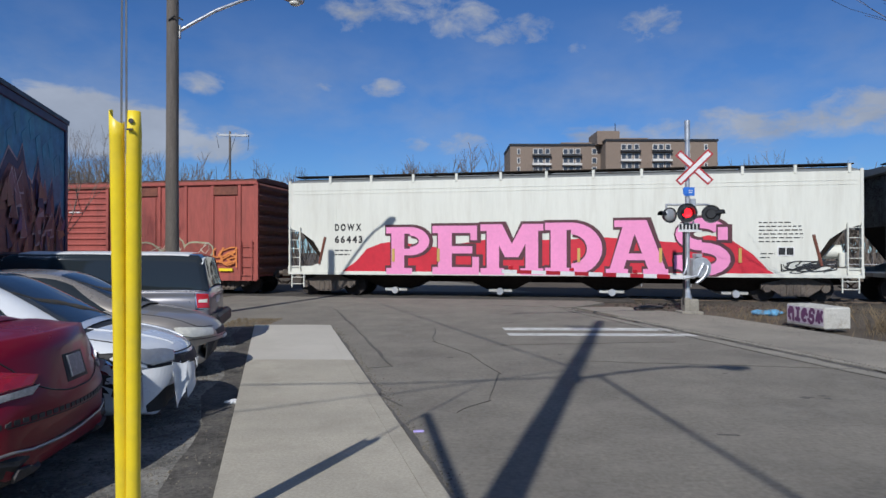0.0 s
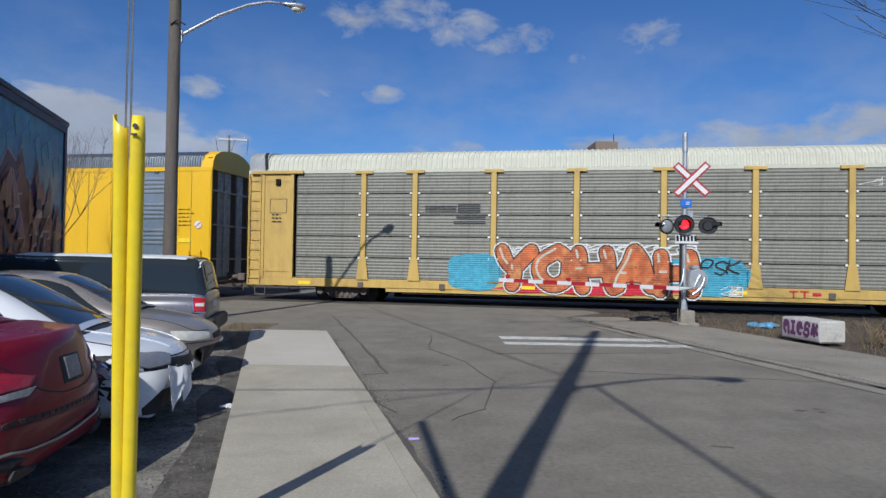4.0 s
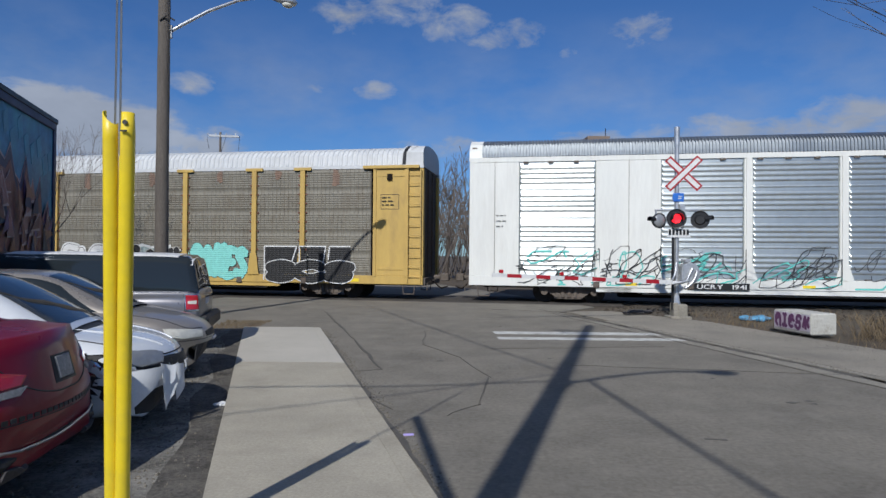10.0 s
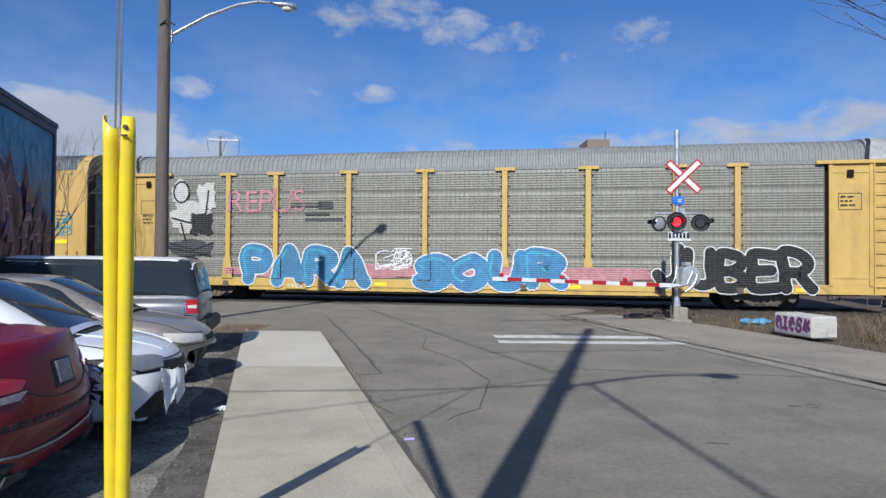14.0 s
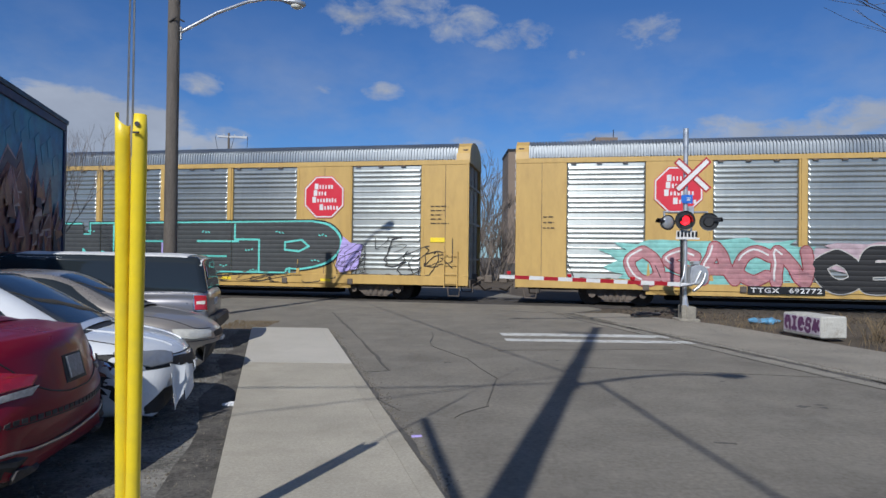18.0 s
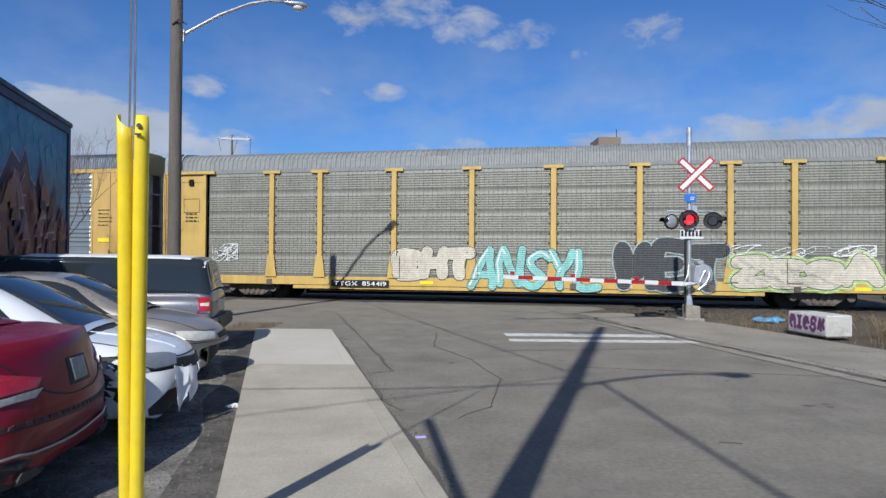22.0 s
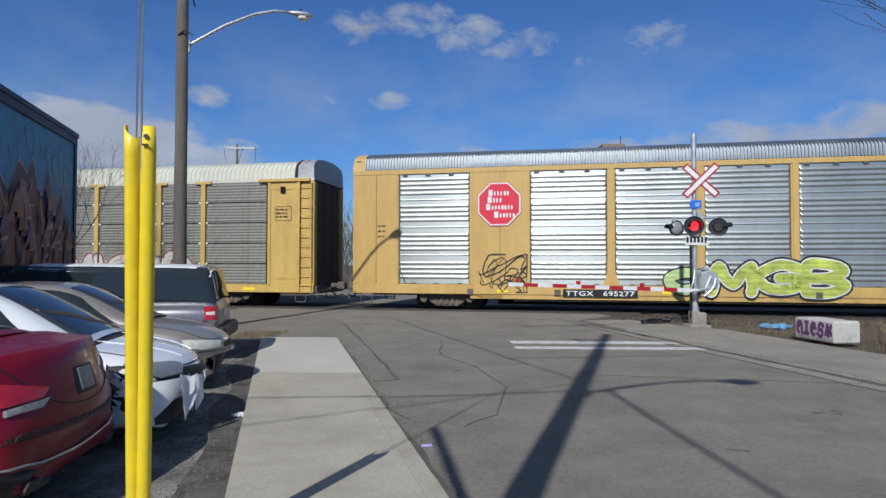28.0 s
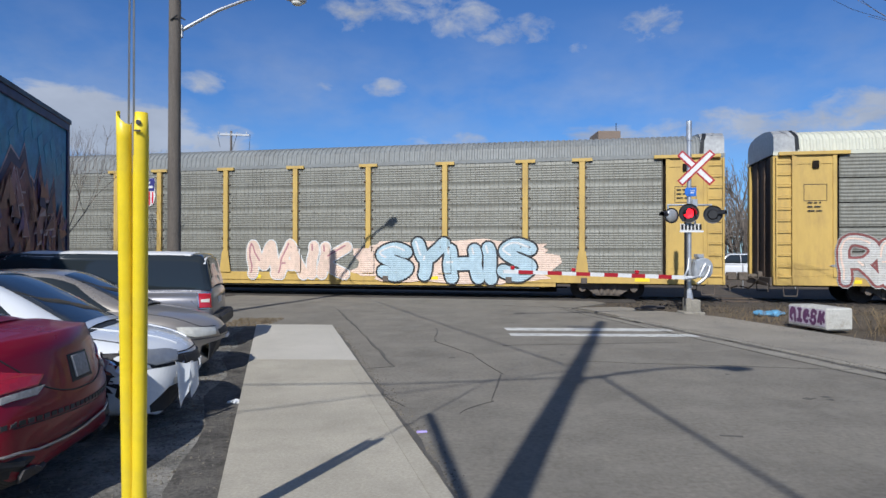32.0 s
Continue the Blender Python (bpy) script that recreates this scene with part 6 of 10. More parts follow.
def build_train():
    hopper(29.0, "grimy dark grey hopper wagon at the head of the view", "end_grime", False)
    hopper(7.9, "white hopper wagon with a huge pink graffiti word", "hopper_white", True)
    box_wagon(-11.72)

    c = old_rack(-35.88 + 0.07, "weathered yellow car carrier wagon, grey sides, cream roof, orange graffiti", "old_yellow", "panel_old", "roof_cream", "stacked", "hood_steel")
    trim_old(c, 30)
    throw(c, "old", "YOHAH", -4.4, 2.6, 0.55, 2.25, "spray_ember", "spray_black", "spray_white", "spray_cream", 5, 0.36, 0.06, haze=0.05)
    part("graffiti", laid_on(blob(bmesh.new(), 1.6, 4.3, 0.6, 1.95, 3, 5, 0.05), "old", 0.002), "spray_teal_blue", c, "flat blue sprayed patch")
    part("graffiti", laid_on(blob(bmesh.new(), -6.2, -4.2, 0.6, 1.95, 8, 5, 0.05), "old", 0.002), "spray_teal_blue", c, "flat blue sprayed patch")
    part("graffiti", laid_on(blob(bmesh.new(), -4.2, 2.2, 0.55, 1.0, 9, 9, 0.2), "old", 0.003), "spray_red", c, "red sprayed patch under the letters")
    throw(c, "old", "PSK", 2.75, 4.0, 1.35, 1.85, "spray_black", "spray_teal_blue", seed=6, weight=0.12, rim=0.02, lean=0.15)
    scribble(c, "old", 3.3, 4.1, 0.62, 0.95, "spray_white", 6, 6, 0.03, 0.012)
    block_bars(c, "old", [(-7.1, -5.9, 3.5, 3.55), (-7.1, -5.9, 3.6, 3.65), (-7.1, -5.9, 3.7, 3.75), (-5.85, -5.0, 3.48, 3.8), (-5.9, -4.8, 3.25, 3.36), (-6.0, -4.8, 3.06, 3.17)], "spray_grey", "faded dark owner name as blocks")
    owner_mark(c, 5.57, 6.6, side="old")
    scribble(c, "old", 7.7, 8.4, 4.4, 4.7, "spray_white", 3, 4, 0.02)
    scribble(c, "old", -4.2, 2.6, 2.0, 2.35, "spray_white", 8, 14, 0.05)

    c = modern_rack(-66.0 + 0.02, "bright yellow car carrier wagon with shiny corrugated steel sides", "up_yellow", "panel_steel", "roof_steel")
    trim_modern(c, ("TTGX  698801", -6.63, -4.43, 0.70), 40)
    shield_logo(c, -8.56, 4.28, 1.25, 1.42)
    part("slogan", lettering("BUILDING", -9.43, 3.16, 0.25, -HALF - 0.054, 0.045, fit=1.82, gap=0.1), "logo_navy_dark", c)
    part("slogan", lettering("AMERICA", -9.41, 2.78, 0.25, -HALF - 0.054, 0.045, fit=1.76, gap=0.1), "logo_navy_dark", c)
    owner_mark(c, 1.87, 2.9)
    for x in (13.64, -13.64):
        bm = bmesh.new()
        disc(bm, (x, -HALF - 0.055, 2.98), (0, -1, 0), 0.16, 0.006, 20)
        nb = part("prohibition_sticker", bm, "sign_white", c, "round white sticker with a red slash")
        part("slash", boxes((-0.15, 0.15, -0.004, 0.0, -0.02, 0.02)), "logo_red", nb, at=pose(x, -HALF - 0.060, 2.98) @ Matrix.Rotation(radians(-40), 4, "Y"))

    c = modern_rack(-96.0 - 0.13, "white car carrier wagon with steel panels and scribbled graffiti", "car_white", "panel_steel", "roof_steel", 5)
    trim_modern(c, ("UCRY  1941", -6.29, -4.48, 0.71), 41)
    for k, (a, b) in enumerate(((-12.6, -9.5), (-9.6, -7.4), (-7.4, -4.6), (-4.4, -1.6), (-1.4, 1.5), (1.7, 4.4), (4.5, 7.4), (7.4, 9.7), (9.6, 12.2))):
        scribble(c, "modern", a, b, 0.7, 2.1, "spray_black", 50 + k, 7, 0.022)
        scribble(c, "modern", a, b, 0.7, 1.9, "spray_teal", 70 + k, 3 if k % 2 else 5, 0.05, 0.004)
        scribble(c, "modern", a, b, 0.75, 2.0, "spray_grey", 90 + k, 3, 0.03, 0.008)

    c = old_rack(-126.3 - 0.14, "weathered yellow car carrier wagon with brown mesh sides and white roof", "old_yellow", "panel_brown", "roof_white", "screen", "roof_white")
    trim_old(c, 43, ("TTGX 160224", -7.05, -4.84, 0.77, 0.28))
    block_bars(c, "old", [(-6.85, -6.4, 3.45, 3.55), (-6.85, -6.72, 3.55, 3.78), (-6.85, -6.4, 3.78, 3.88), (-6.28, -5.84, 3.45, 3.55), (-6.28, -5.84, 3.62, 3.72), (-6.28, -5.84, 3.78, 3.88), (-5.7, -5.2, 3.45, 3.55), (-5.58, -5.32, 3.55, 3.78), (-5.7, -5.2, 3.78, 3.88), (-6.88, -5.2, 3.24, 3.32)], "safety_yellow", "yellow owner name as blocks, underlined")
    throw(c, "old", "LOSAX", -12.3, -8.9, 1.15, 1.95, "spray_black", "spray_white", seed=11, weight=0.62, rim=0.045)
    throw(c, "old", "CUOUS", -12.5, -8.7, 0.56, 1.22, "spray_black", "spray_white", seed=12, weight=0.62, rim=0.04)
    throw(c, "old", "SO", -8.9, -8.2, 1.25, 1.75, "spray_white", "spray_black", seed=13, weight=0.16, rim=0.03)
    for k, x in enumerate((-10.9, -8.5, -6.0, -3.0, 0.0, 3.0, 6.0, 8.5, 10.9)):
        part("rust_run", laid_on(blob(bmesh.new(), x - 0.12 - 0.02 * (k % 3), x + 0.12, 4.35 + 0.1 * (k % 4), 5.0, 80 + k, 3, 0.2), "old", 0.0), "box_rust_thin", c)
    throw(c, "old", "OBSTER", -7.1, -1.9, 0.95, 1.85, "spray_faded", "spray_wash", seed=12, weight=0.5, rim=0.05)
    throw(c, "old", "EVE", -1.1, 0.95, 0.85, 2.0, "spray_white", "spray_black", "spray_white", seed=13, weight=0.36, rim=0.03, haze=0.07)
    scribble(c, "old", 1.0, 1.7, 1.6, 2.0, "spray_white", 4, 5, 0.03)
    part("graffiti", laid_on(blob(bmesh.new(), 1.6, 4.4, 0.62, 2.05, 14, 11, 0.10), "old", 0.002), "spray_white", c, "white sprayed edge round the letters")
    part("graffiti", laid_on(blob(bmesh.new(), 1.72, 4.28, 0.74, 1.95, 14, 11, 0.10), "old", 0.0035), "spray_faded", c, "pale sprayed ground of the letters")
    throw(c, "old", "ZOKI", 1.75, 4.3, 0.74, 1.95, "spray_black", "spray_ash", seed=14, weight=0.34, rim=0.03)
    throw(c, "old", "BONES", 4.75, 7.2, 0.72, 2.1, "spray_aqua", "spray_black", seed=15, weight=0.66, rim=0.02)
    part("graffiti", laid_on(boxes_flat((7.95, 9.35, 1.3, 2.0), (9.5, 10.5, 1.3, 2.0), (10.6, 11.5, 1.3, 2.0)), "old", 0.004), "spray_black", c, "solid black sprayed blocks")
    bm = bmesh.new()
    for pts in ([(7.95, 0.7), (7.95, 2.02), (9.3, 2.02), (9.1, 1.4)], [(9.45, 1.4), (9.45, 2.02), (10.5, 2.02), (10.4, 1.4)], [(10.6, 1.5), (10.65, 2.02), (11.5, 2.02)]):
        stroke(bm, pts, 0.05)
    part("graffiti", laid_on(bm, "old", 0.012), "spray_white", c, "white block edges")
    throw(c, "old", "SCS", 8.0, 11.6, 0.6, 1.5, "spray_black", "spray_white", seed=16, weight=0.44, rim=0.05)

    c = old_rack(-156.4 - 0.22, "weathered yellow car carrier wagon with grey mesh sides and blue graffiti", "old_yellow", "panel_old", "roof_grey", "screen", "hood_steel")
    trim_old(c, 44)
    bm = bmesh.new()
    for x0, x1, z0, z1 in ((-9.5, -1.6, 0.95, 1.5), (-1.6, 7.0, 0.95, 1.45)):
        blob(bm, x0, x1, z0, z1, 5, 5, 0.12)
    part("graffiti", laid_on(bm, "old", 0.002), "spray_rose", c)
    throw(c, "old", "PARA", -8.9, -3.8, 0.62, 2.15, "spray_blue", "spray_white", "", "spray_teal_blue", 21, 0.40, 0.07)
    throw(c, "old", "SOUR", -1.9, 3.6, 0.55, 2.05, "spray_blue", "spray_white", "", "spray_teal_blue", 22, 0.40, 0.07)
    throw(c, "old", "JUBER", 6.7, 11.9, 0.66, 2.2, "spray_black", "spray_white", seed=23, weight=0.36, rim=0.06)
    scribble(c, "old", -3.4, -2.0, 1.3, 2.1, "spray_white", 9, 9, 0.05)
    part("graffiti", laid_on(lettering("REPUS", -9.5, 3.55, 0.85, 0, 0.0, fit=3.2, wobble=0.12, seed=3), "old", 0.006), "spray_rose", c, "thin pink sprayed word")
    block_bars(c, "old", [(-6.9, -5.6, 3.82, 3.87), (-6.9, -5.6, 3.7, 3.75), (-5.75, -5.15, 3.62, 3.92), (-6.28, -5.3, 3.38, 3.48), (-6.28, -4.75, 3.16, 3.27)], "spray_grey", "faded dark owner name as blocks")
    for x0, x1, z0, z1, ink, sd in ((-12.0, -10.4, 2.7, 3.9, "spray_ash", 3), (-12.0, -11.3, 3.8, 4.8, "spray_ash", 4), (-10.9, -10.1, 3.6, 4.7, "spray_ash", 5), (-11.2, -10.2, 2.6, 3.5, "spray_black", 6), (-12.1, -10.3, 1.8, 2.4, "spray_grey", 7)):
        part("graffiti", laid_on(blob(bmesh.new(), x0, x1, z0, z1, sd, 4, 0.2), "old", 0.004 + sd * 0.002), ink, c)
    bm = bmesh.new()
    for cx, cz, rx, rz in ((-11.2, 1.15, 0.62, 0.6), (-11.2, 1.15, 0.42, 0.4), (-11.6, 4.35, 0.34, 0.42)):
        stroke(bm, [(cx + rx * math.cos(i * math.tau / 18), cz + rz * math.sin(i * math.tau / 18)) for i in range(19)], 0.07)
    for pts in ([(-12.1, 2.3), (-11.0, 2.0), (-10.2, 2.3)], [(-12.2, 2.1), (-10.3, 1.8)], [(-12.0, 3.3), (-11.2, 3.1), (-10.5, 3.5), (-10.4, 4.4)], [(-11.6, 3.1), (-11.4, 2.4)]):
        stroke(bm, pts, 0.07)
    part("graffiti", laid_on(bm, "old", 0.022), "spray_black", c, "black sprayed rings and lines")
    number_board(c, "TTGX", -7.07, -6.2, 0.62, 0.2, back="old_yellow", ink="spray_white")

    c = modern_rack(-186.55 - 0.21, "tan-yellow car carrier wagon with steel panels and maroon graffiti", "rack_yellow", "panel_kcs", "roof_steel", 5)
    trim_modern(c, ("TTGX  692772", -6.27, -3.85, 0.70, 0.26), 45)
    octagon_logo(c, -8.54, 4.15, 0.88)
    octagon_logo(c, 8.49, 4.13, 0.88)
    throw(c, "modern", "OSACN", -10.3, -4.3, 0.80, 2.25, "spray_rose", "spray_maroon", "", "spray_white", 31, 0.30, 0.05)
    part("graffiti", laid_on(blob(bmesh.new(), -10.9, -4.0, 0.9, 2.4, 3, 13, 0.16), "modern", 0.001), "spray_mint", c)
    part("graffiti", laid_on(blob(bmesh.new(), -4.3, 1.6, 1.3, 2.35, 32, 9, 0.12), "modern", 0.001), "spray_haze", c, "faint rose haze round the letters")
    throw(c, "modern", "OEXK", -4.2, 1.4, 0.66, 2.2, "spray_black", "spray_ash", seed=32, weight=0.34, rim=0.045)
    throw(c, "modern", "HORUS", 2.5, 9.0, 0.60, 2.15, "spray_maroon", "spray_black", "spray_ice", "spray_rose", 33, 0.36, 0.06, haze=0.08)
    throw(c, "modern", "A", 8.8, 10.3, 0.55, 1.7, "spray_grey", "spray_ice", seed=34, weight=0.4)
    throw(c, "modern", "SR", 10.4, 11.7, 0.9, 1.75, "spray_white", "spray_ash", seed=4, weight=0.26, rim=0.02)
    scribble(c, "modern", 12.8, 13.5, 2.6, 3.5, "spray_teal_blue", 4, 6, 0.03)

    c = modern_rack(-216.6 - 0.30, "tan-yellow car carrier wagon with a dark block-letter graffiti", "rack_yellow", "panel_kcs", "roof_steel", 5)
    trim_modern(c, ("CTTX  694097", -6.21, -3.69, 0.73, 0.27), 46)
    octagon_logo(c, -8.52, 3.97, 0.88)
    octagon_logo(c, 8.50, 3.97, 0.88)
    # a band of four heavy letters: charcoal, edged in turquoise
    k = [(-4.2, 2.88), (-2.2, 2.88), (-2.2, 2.45), (-1.85, 2.45), (-1.85, 2.9), (8.0, 3.0), (8.7, 2.85), (9.15, 2.4), (9.1, 1.9), (8.6, 1.45), (7.6, 1.2), (7.0, 1.2), (6.9, 1.04), (-3.35, 1.03), (-3.35, 2.12), (-4.2, 2.12)]
    bend = k.index((8.0, 3.0))
    k = k[:bend] + [(p.x, p.y) for p in through_points(k[bend:bend + 8], 4)] + k[bend + 8:]
    for grow, ink, lift in ((0.11, "spray_black", 0.0025), (0.065, "spray_teal", 0.005), (0.0, "spray_grey", 0.010)):
        bm = bmesh.new()
        cx, cz = 2.5, 1.8
        bm.faces.new([bm.verts.new((x + (grow if x > cx else -grow), 0, z + (grow if z > cz else -grow))) for x, z in reversed(k)])
        base = part("graffiti", laid_on(bm, "modern", lift), ink, c, "charcoal block letters edged in turquoise" if grow else "")
    bm = bmesh.new()
    for pts in ([(-0.75, 2.85), (-0.75, 1.6), (-1.3, 1.75), (-0.75, 1.2), (-0.6, 1.02)], [(-2.2, 1.85), (-1.5, 1.06)], [(-2.2, 1.85), (-2.2, 1.06), (-1.5, 1.06)], [(0.6, 2.2), (1.75, 2.2), (1.75, 1.35), (0.6, 1.35)], [(2.0, 2.88), (2.0, 1.02)], [(3.1, 2.22), (4.9, 2.22)], [(2.0, 1.62), (4.4, 1.62)], [(4.75, 2.9), (4.75, 2.3), (5.8, 2.3), (5.8, 1.02)], [(6.9, 2.2), (7.6, 2.3), (7.9, 2.05), (7.5, 1.85), (6.9, 1.9), (6.9, 2.2)], [(7.1, 1.2), (7.1, 1.02)]):
        stroke(bm, pts, 0.075)
    part("graffiti", laid_on(bm, "modern", 0.014), "spray_teal", c, "turquoise letter edges")
    rnd = random.Random(46)
    bm = bmesh.new()
    for px, pz in ((-2.0, 2.6), (0.2, 1.1), (2.6, 1.05), (3.3, 2.6), (4.1, 1.25), (5.2, 1.9), (5.4, 1.1), (6.5, 2.6), (8.0, 1.5), (8.3, 2.5)):
        for j in range(3):
            stroke(bm, [(px + j * 0.13, pz + rnd.uniform(-0.04, 0.04)), (px + j * 0.13 + 0.08, pz + rnd.uniform(-0.05, 0.05))], 0.05)
    part("graffiti", laid_on(bm, "modern", 0.014), "spray_teal", c, "small turquoise dashes")["kind"] = "stuff"
    scribble(c, "modern", 9.05, 10.2, 1.0, 2.4, "spray_black", 61, 9, 0.02, 0.022)
    scribble(c, "modern", -4.6, -3.5, 1.0, 2.0, "spray_black", 62, 6, 0.02, 0.022)
    scribble(c, "modern", -1.0, 9.0, 0.64, 0.92, "spray_black", 63, 16, 0.025, 0.004)
    bm = bmesh.new()
    for pts in ([(-4.8, 0.98), (-4.1, 1.9), (-3.45, 2.08), (-3.45, 0.98)], [(-2.12, 1.65), (-2.12, 1.12), (-1.68, 1.12)], [(9.0, 1.3), (9.3, 2.45), (9.6, 2.2), (10.1, 2.15), (9.9, 1.2), (9.2, 1.05)], [(1.5, 2.15), (1.7, 2.15), (1.7, 1.4), (1.5, 1.4)], [(1.0, 0.66), (1.8, 0.66), (2.0, 0.9), (0.7, 0.85)], [(-1.15, 1.7), (-0.82, 1.62), (-0.82, 1.3)]):
        bm.faces.new([bm.verts.new((x, 0, z)) for x, z in reversed(pts)])
    part("graffiti", laid_on(bm, "modern", 0.018), "spray_lilac", c, "lilac sprayed patches")
    # swollen blue letters run together, edged and parted in white
    for grow, ink, lift in ((0.06, "spray_white", 0.004), (0.0, "spray_cobalt", 0.009)):
        bm = bmesh.new()
        for x, z0, z1, w in ((-12.05, 1.05, 1.93, 0.52), (-11.72, 1.08, 1.98, 0.5), (-11.3, 1.05, 1.92, 0.5), (-11.0, 1.08, 2.0, 0.46), (-10.62, 1.06, 1.94, 0.5), (-10.3, 1.08, 1.98, 0.46), (-10.02, 1.2, 1.75, 0.4), (-12.42, 0.72, 1.22, 0.52), (-12.2, 0.7, 1.2, 0.4), (-9.72, 0.82, 1.0, 0.5)):
            stroke(bm, [(x - 0.04, z0 + w * 0.4), (x + 0.03, (z0 + z1) / 2), (x, z1 - w * 0.5)], w + 2 * grow)
        part("graffiti", laid_on(bm, "modern", lift), ink, c, "blue swollen letters edged in white" if grow else "")
    bm = bmesh.new()
    for pts in ([(-11.95, 1.1), (-11.98, 1.45), (-12.12, 1.7)], [(-11.53, 1.05), (-11.5, 1.5), (-11.58, 1.85)], [(-11.53, 1.6), (-11.7, 1.75), (-11.72, 1.6)], [(-11.18, 1.05), (-11.16, 1.5), (-11.22, 1.78), (-11.36, 1.7)], [(-10.82, 1.04), (-10.8, 1.5), (-10.85, 1.9)], [(-10.5, 1.05), (-10.42, 1.4), (-10.5, 1.7)],
                [(-10.42, 1.1), (-10.36, 1.3), (-10.2, 1.3), (-10.16, 1.1)], [(-11.74, 1.32), (-11.62, 1.32)], [(-11.74, 1.22), (-11.62, 1.22)], [(-12.45, 1.25), (-12.3, 1.1), (-12.25, 0.75)], [(-9.82, 1.0), (-9.72, 1.06), (-9.68, 0.98), (-9.8, 0.86), (-9.64, 0.85)], [(-12.75, 2.05), (-12.7, 2.18), (-12.62, 2.05)], [(-12.58, 2.1), (-12.5, 2.18), (-12.42, 2.08), (-12.36, 2.2)]):
        stroke(bm, pts, 0.034)
    part("graffiti", laid_on(bm, "modern", 0.0135), "spray_white", c, "white lines within blue letters")
    bm = bmesh.new()
    for pts in ([(-11.52, 1.5), (-11.5, 2.14)], [(-10.98, 1.6), (-10.96, 2.2)], [(-10.78, 1.2), (-10.76, 2.22)], [(-11.9, 1.1), (-11.88, 1.5)]):
        stroke(bm, pts, 0.026)
    part("graffiti", laid_on(bm, "modern", 0.017), "spray_black", c, "thin black strokes")
    throw(c, "modern", "KES", -9.55, -8.6, 2.1, 2.62, "spray_black", "spray_rustfill", seed=5, weight=0.15, rim=0.0, lean=0.12)
    throw(c, "modern", "P", -8.65, -8.0, 2.12, 2.75, "spray_black", "spray_rustfill", seed=6, weight=0.18, rim=0.02, lean=0.1)
    throw(c, "modern", "BX", -8.22, -7.6, 1.5, 1.85, "spray_black", "spray_black", seed=7, weight=0.06, rim=0.0)
    throw(c, "modern", "EERIE E", -11.75, -10.0, 0.66, 0.95, "spray_black", "spray_black", seed=8, weight=0.1, rim=0.0)
    bm = bmesh.new()
    for pts in ([(-9.45, 1.9), (-9.4, 1.0), (-9.2, 1.05), (-9.15, 1.55), (-8.85, 1.0), (-8.6, 1.02), (-8.75, 1.9), (-8.95, 1.88), (-8.95, 1.4)], [(-8.6, 1.02), (-8.4, 1.08), (-8.1, 0.98), (-8.02, 1.35), (-8.4, 1.32), (-8.35, 1.9), (-8.75, 1.9)], [(-9.15, 1.92), (-8.8, 2.06), (-8.4, 1.98)], [(-9.6, 1.25), (-9.3, 1.28)]):
        stroke(bm, pts, 0.03)
    part("graffiti", laid_on(bm, "modern", 0.006), "spray_rustfill", c, "thin brown outlined letters")
    part("card", boxes((-12.95, -12.5, -HALF - 0.06, -HALF - 0.052, 1.36, 1.56), bevel=0.003), "safety_yellow", c, "small yellow card")
    part("graffiti", laid_on(blob(bmesh.new(), -13.05, -12.6, 0.68, 0.97, 3, 5, 0.03), "modern", 0.003), "up_yellow", c, "orange-yellow sprayed patch")
    scribble(c, "modern", 10.6, 13.6, 1.0, 2.4, "spray_black", 13, 9, 0.03)
    scribble(c, "modern", -7.2, -4.9, 1.1, 1.5, "spray_grey", 23, 7, 0.014)
    owner_mark(c, 3.0, 4.0)

    c = old_rack(-246.6 - 0.45, "weathered yellow car carrier wagon with grey mesh sides and pale graffiti", "old_yellow", "panel_old", "roof_grey", "screen", "hood_steel")
    trim_old(c, 47, ("TTGX 854419", -6.98, -4.67, 0.68, 0.26))
    throw(c, "old", "EHT", -4.5, -1.5, 0.85, 2.1, "spray_cream", "spray_black", seed=41, weight=0.46, rim=0.03)
    throw(c, "old", "ANSYL", -1.5, 3.2, 0.58, 2.1, "spray_mint", "spray_grey", "", "spray_white", 42, 0.30, 0.03, 0.12)
    throw(c, "old", "MET", 3.7, 7.3, 0.55, 2.35, "spray_grey", "spray_faded", seed=43, weight=0.42, rim=0.07)
    throw(c, "old", "ZESA", 7.5, 12.1, 0.75, 1.8, "spray_cream", "spray_black", "spray_leaf", "", 44, 0.44, 0.03, haze=0.10)
    scribble(c, "old", 7.4, 12.0, 1.7, 2.2, "spray_white", 44, 10, 0.03)
    scribble(c, "old", -12.1, -11.0, 1.5, 2.2, "spray_white", 45, 10, 0.03)

    c = modern_rack(-277.05 - 0.15, "tan-yellow car carrier wagon with bright steel panels", "rack_yellow", "panel_kcs", "roof_steel", 5)
    trim_modern(c, ("TTGX  696331", -6.18, -3.6, 0.72, 0.27), 48)
    octagon_logo(c, -8.52, 3.97, 0.88)
    octagon_logo(c, 8.58, 3.95, 0.88)
    owner_mark(c, 3.2, 4.2)

    c = modern_rack(-307.3 - 0.40, "tan-yellow car carrier wagon with steel panels and green graffiti", "rack_yellow", "panel_kcs", "roof_steel", 5)
    trim_modern(c, ("TTGX  695277", -6.21, -3.62, 0.70, 0.27), 49)
    octagon_logo(c, -8.52, 3.96, 0.88)
    octagon_logo(c, 8.55, 3.98, 0.88)
    throw(c, "modern", "MGB", -1.25, 3.1, 0.68, 1.86, "spray_moss", "spray_white", "spray_black", "", 52, 0.30, 0.055, haze=0.07)
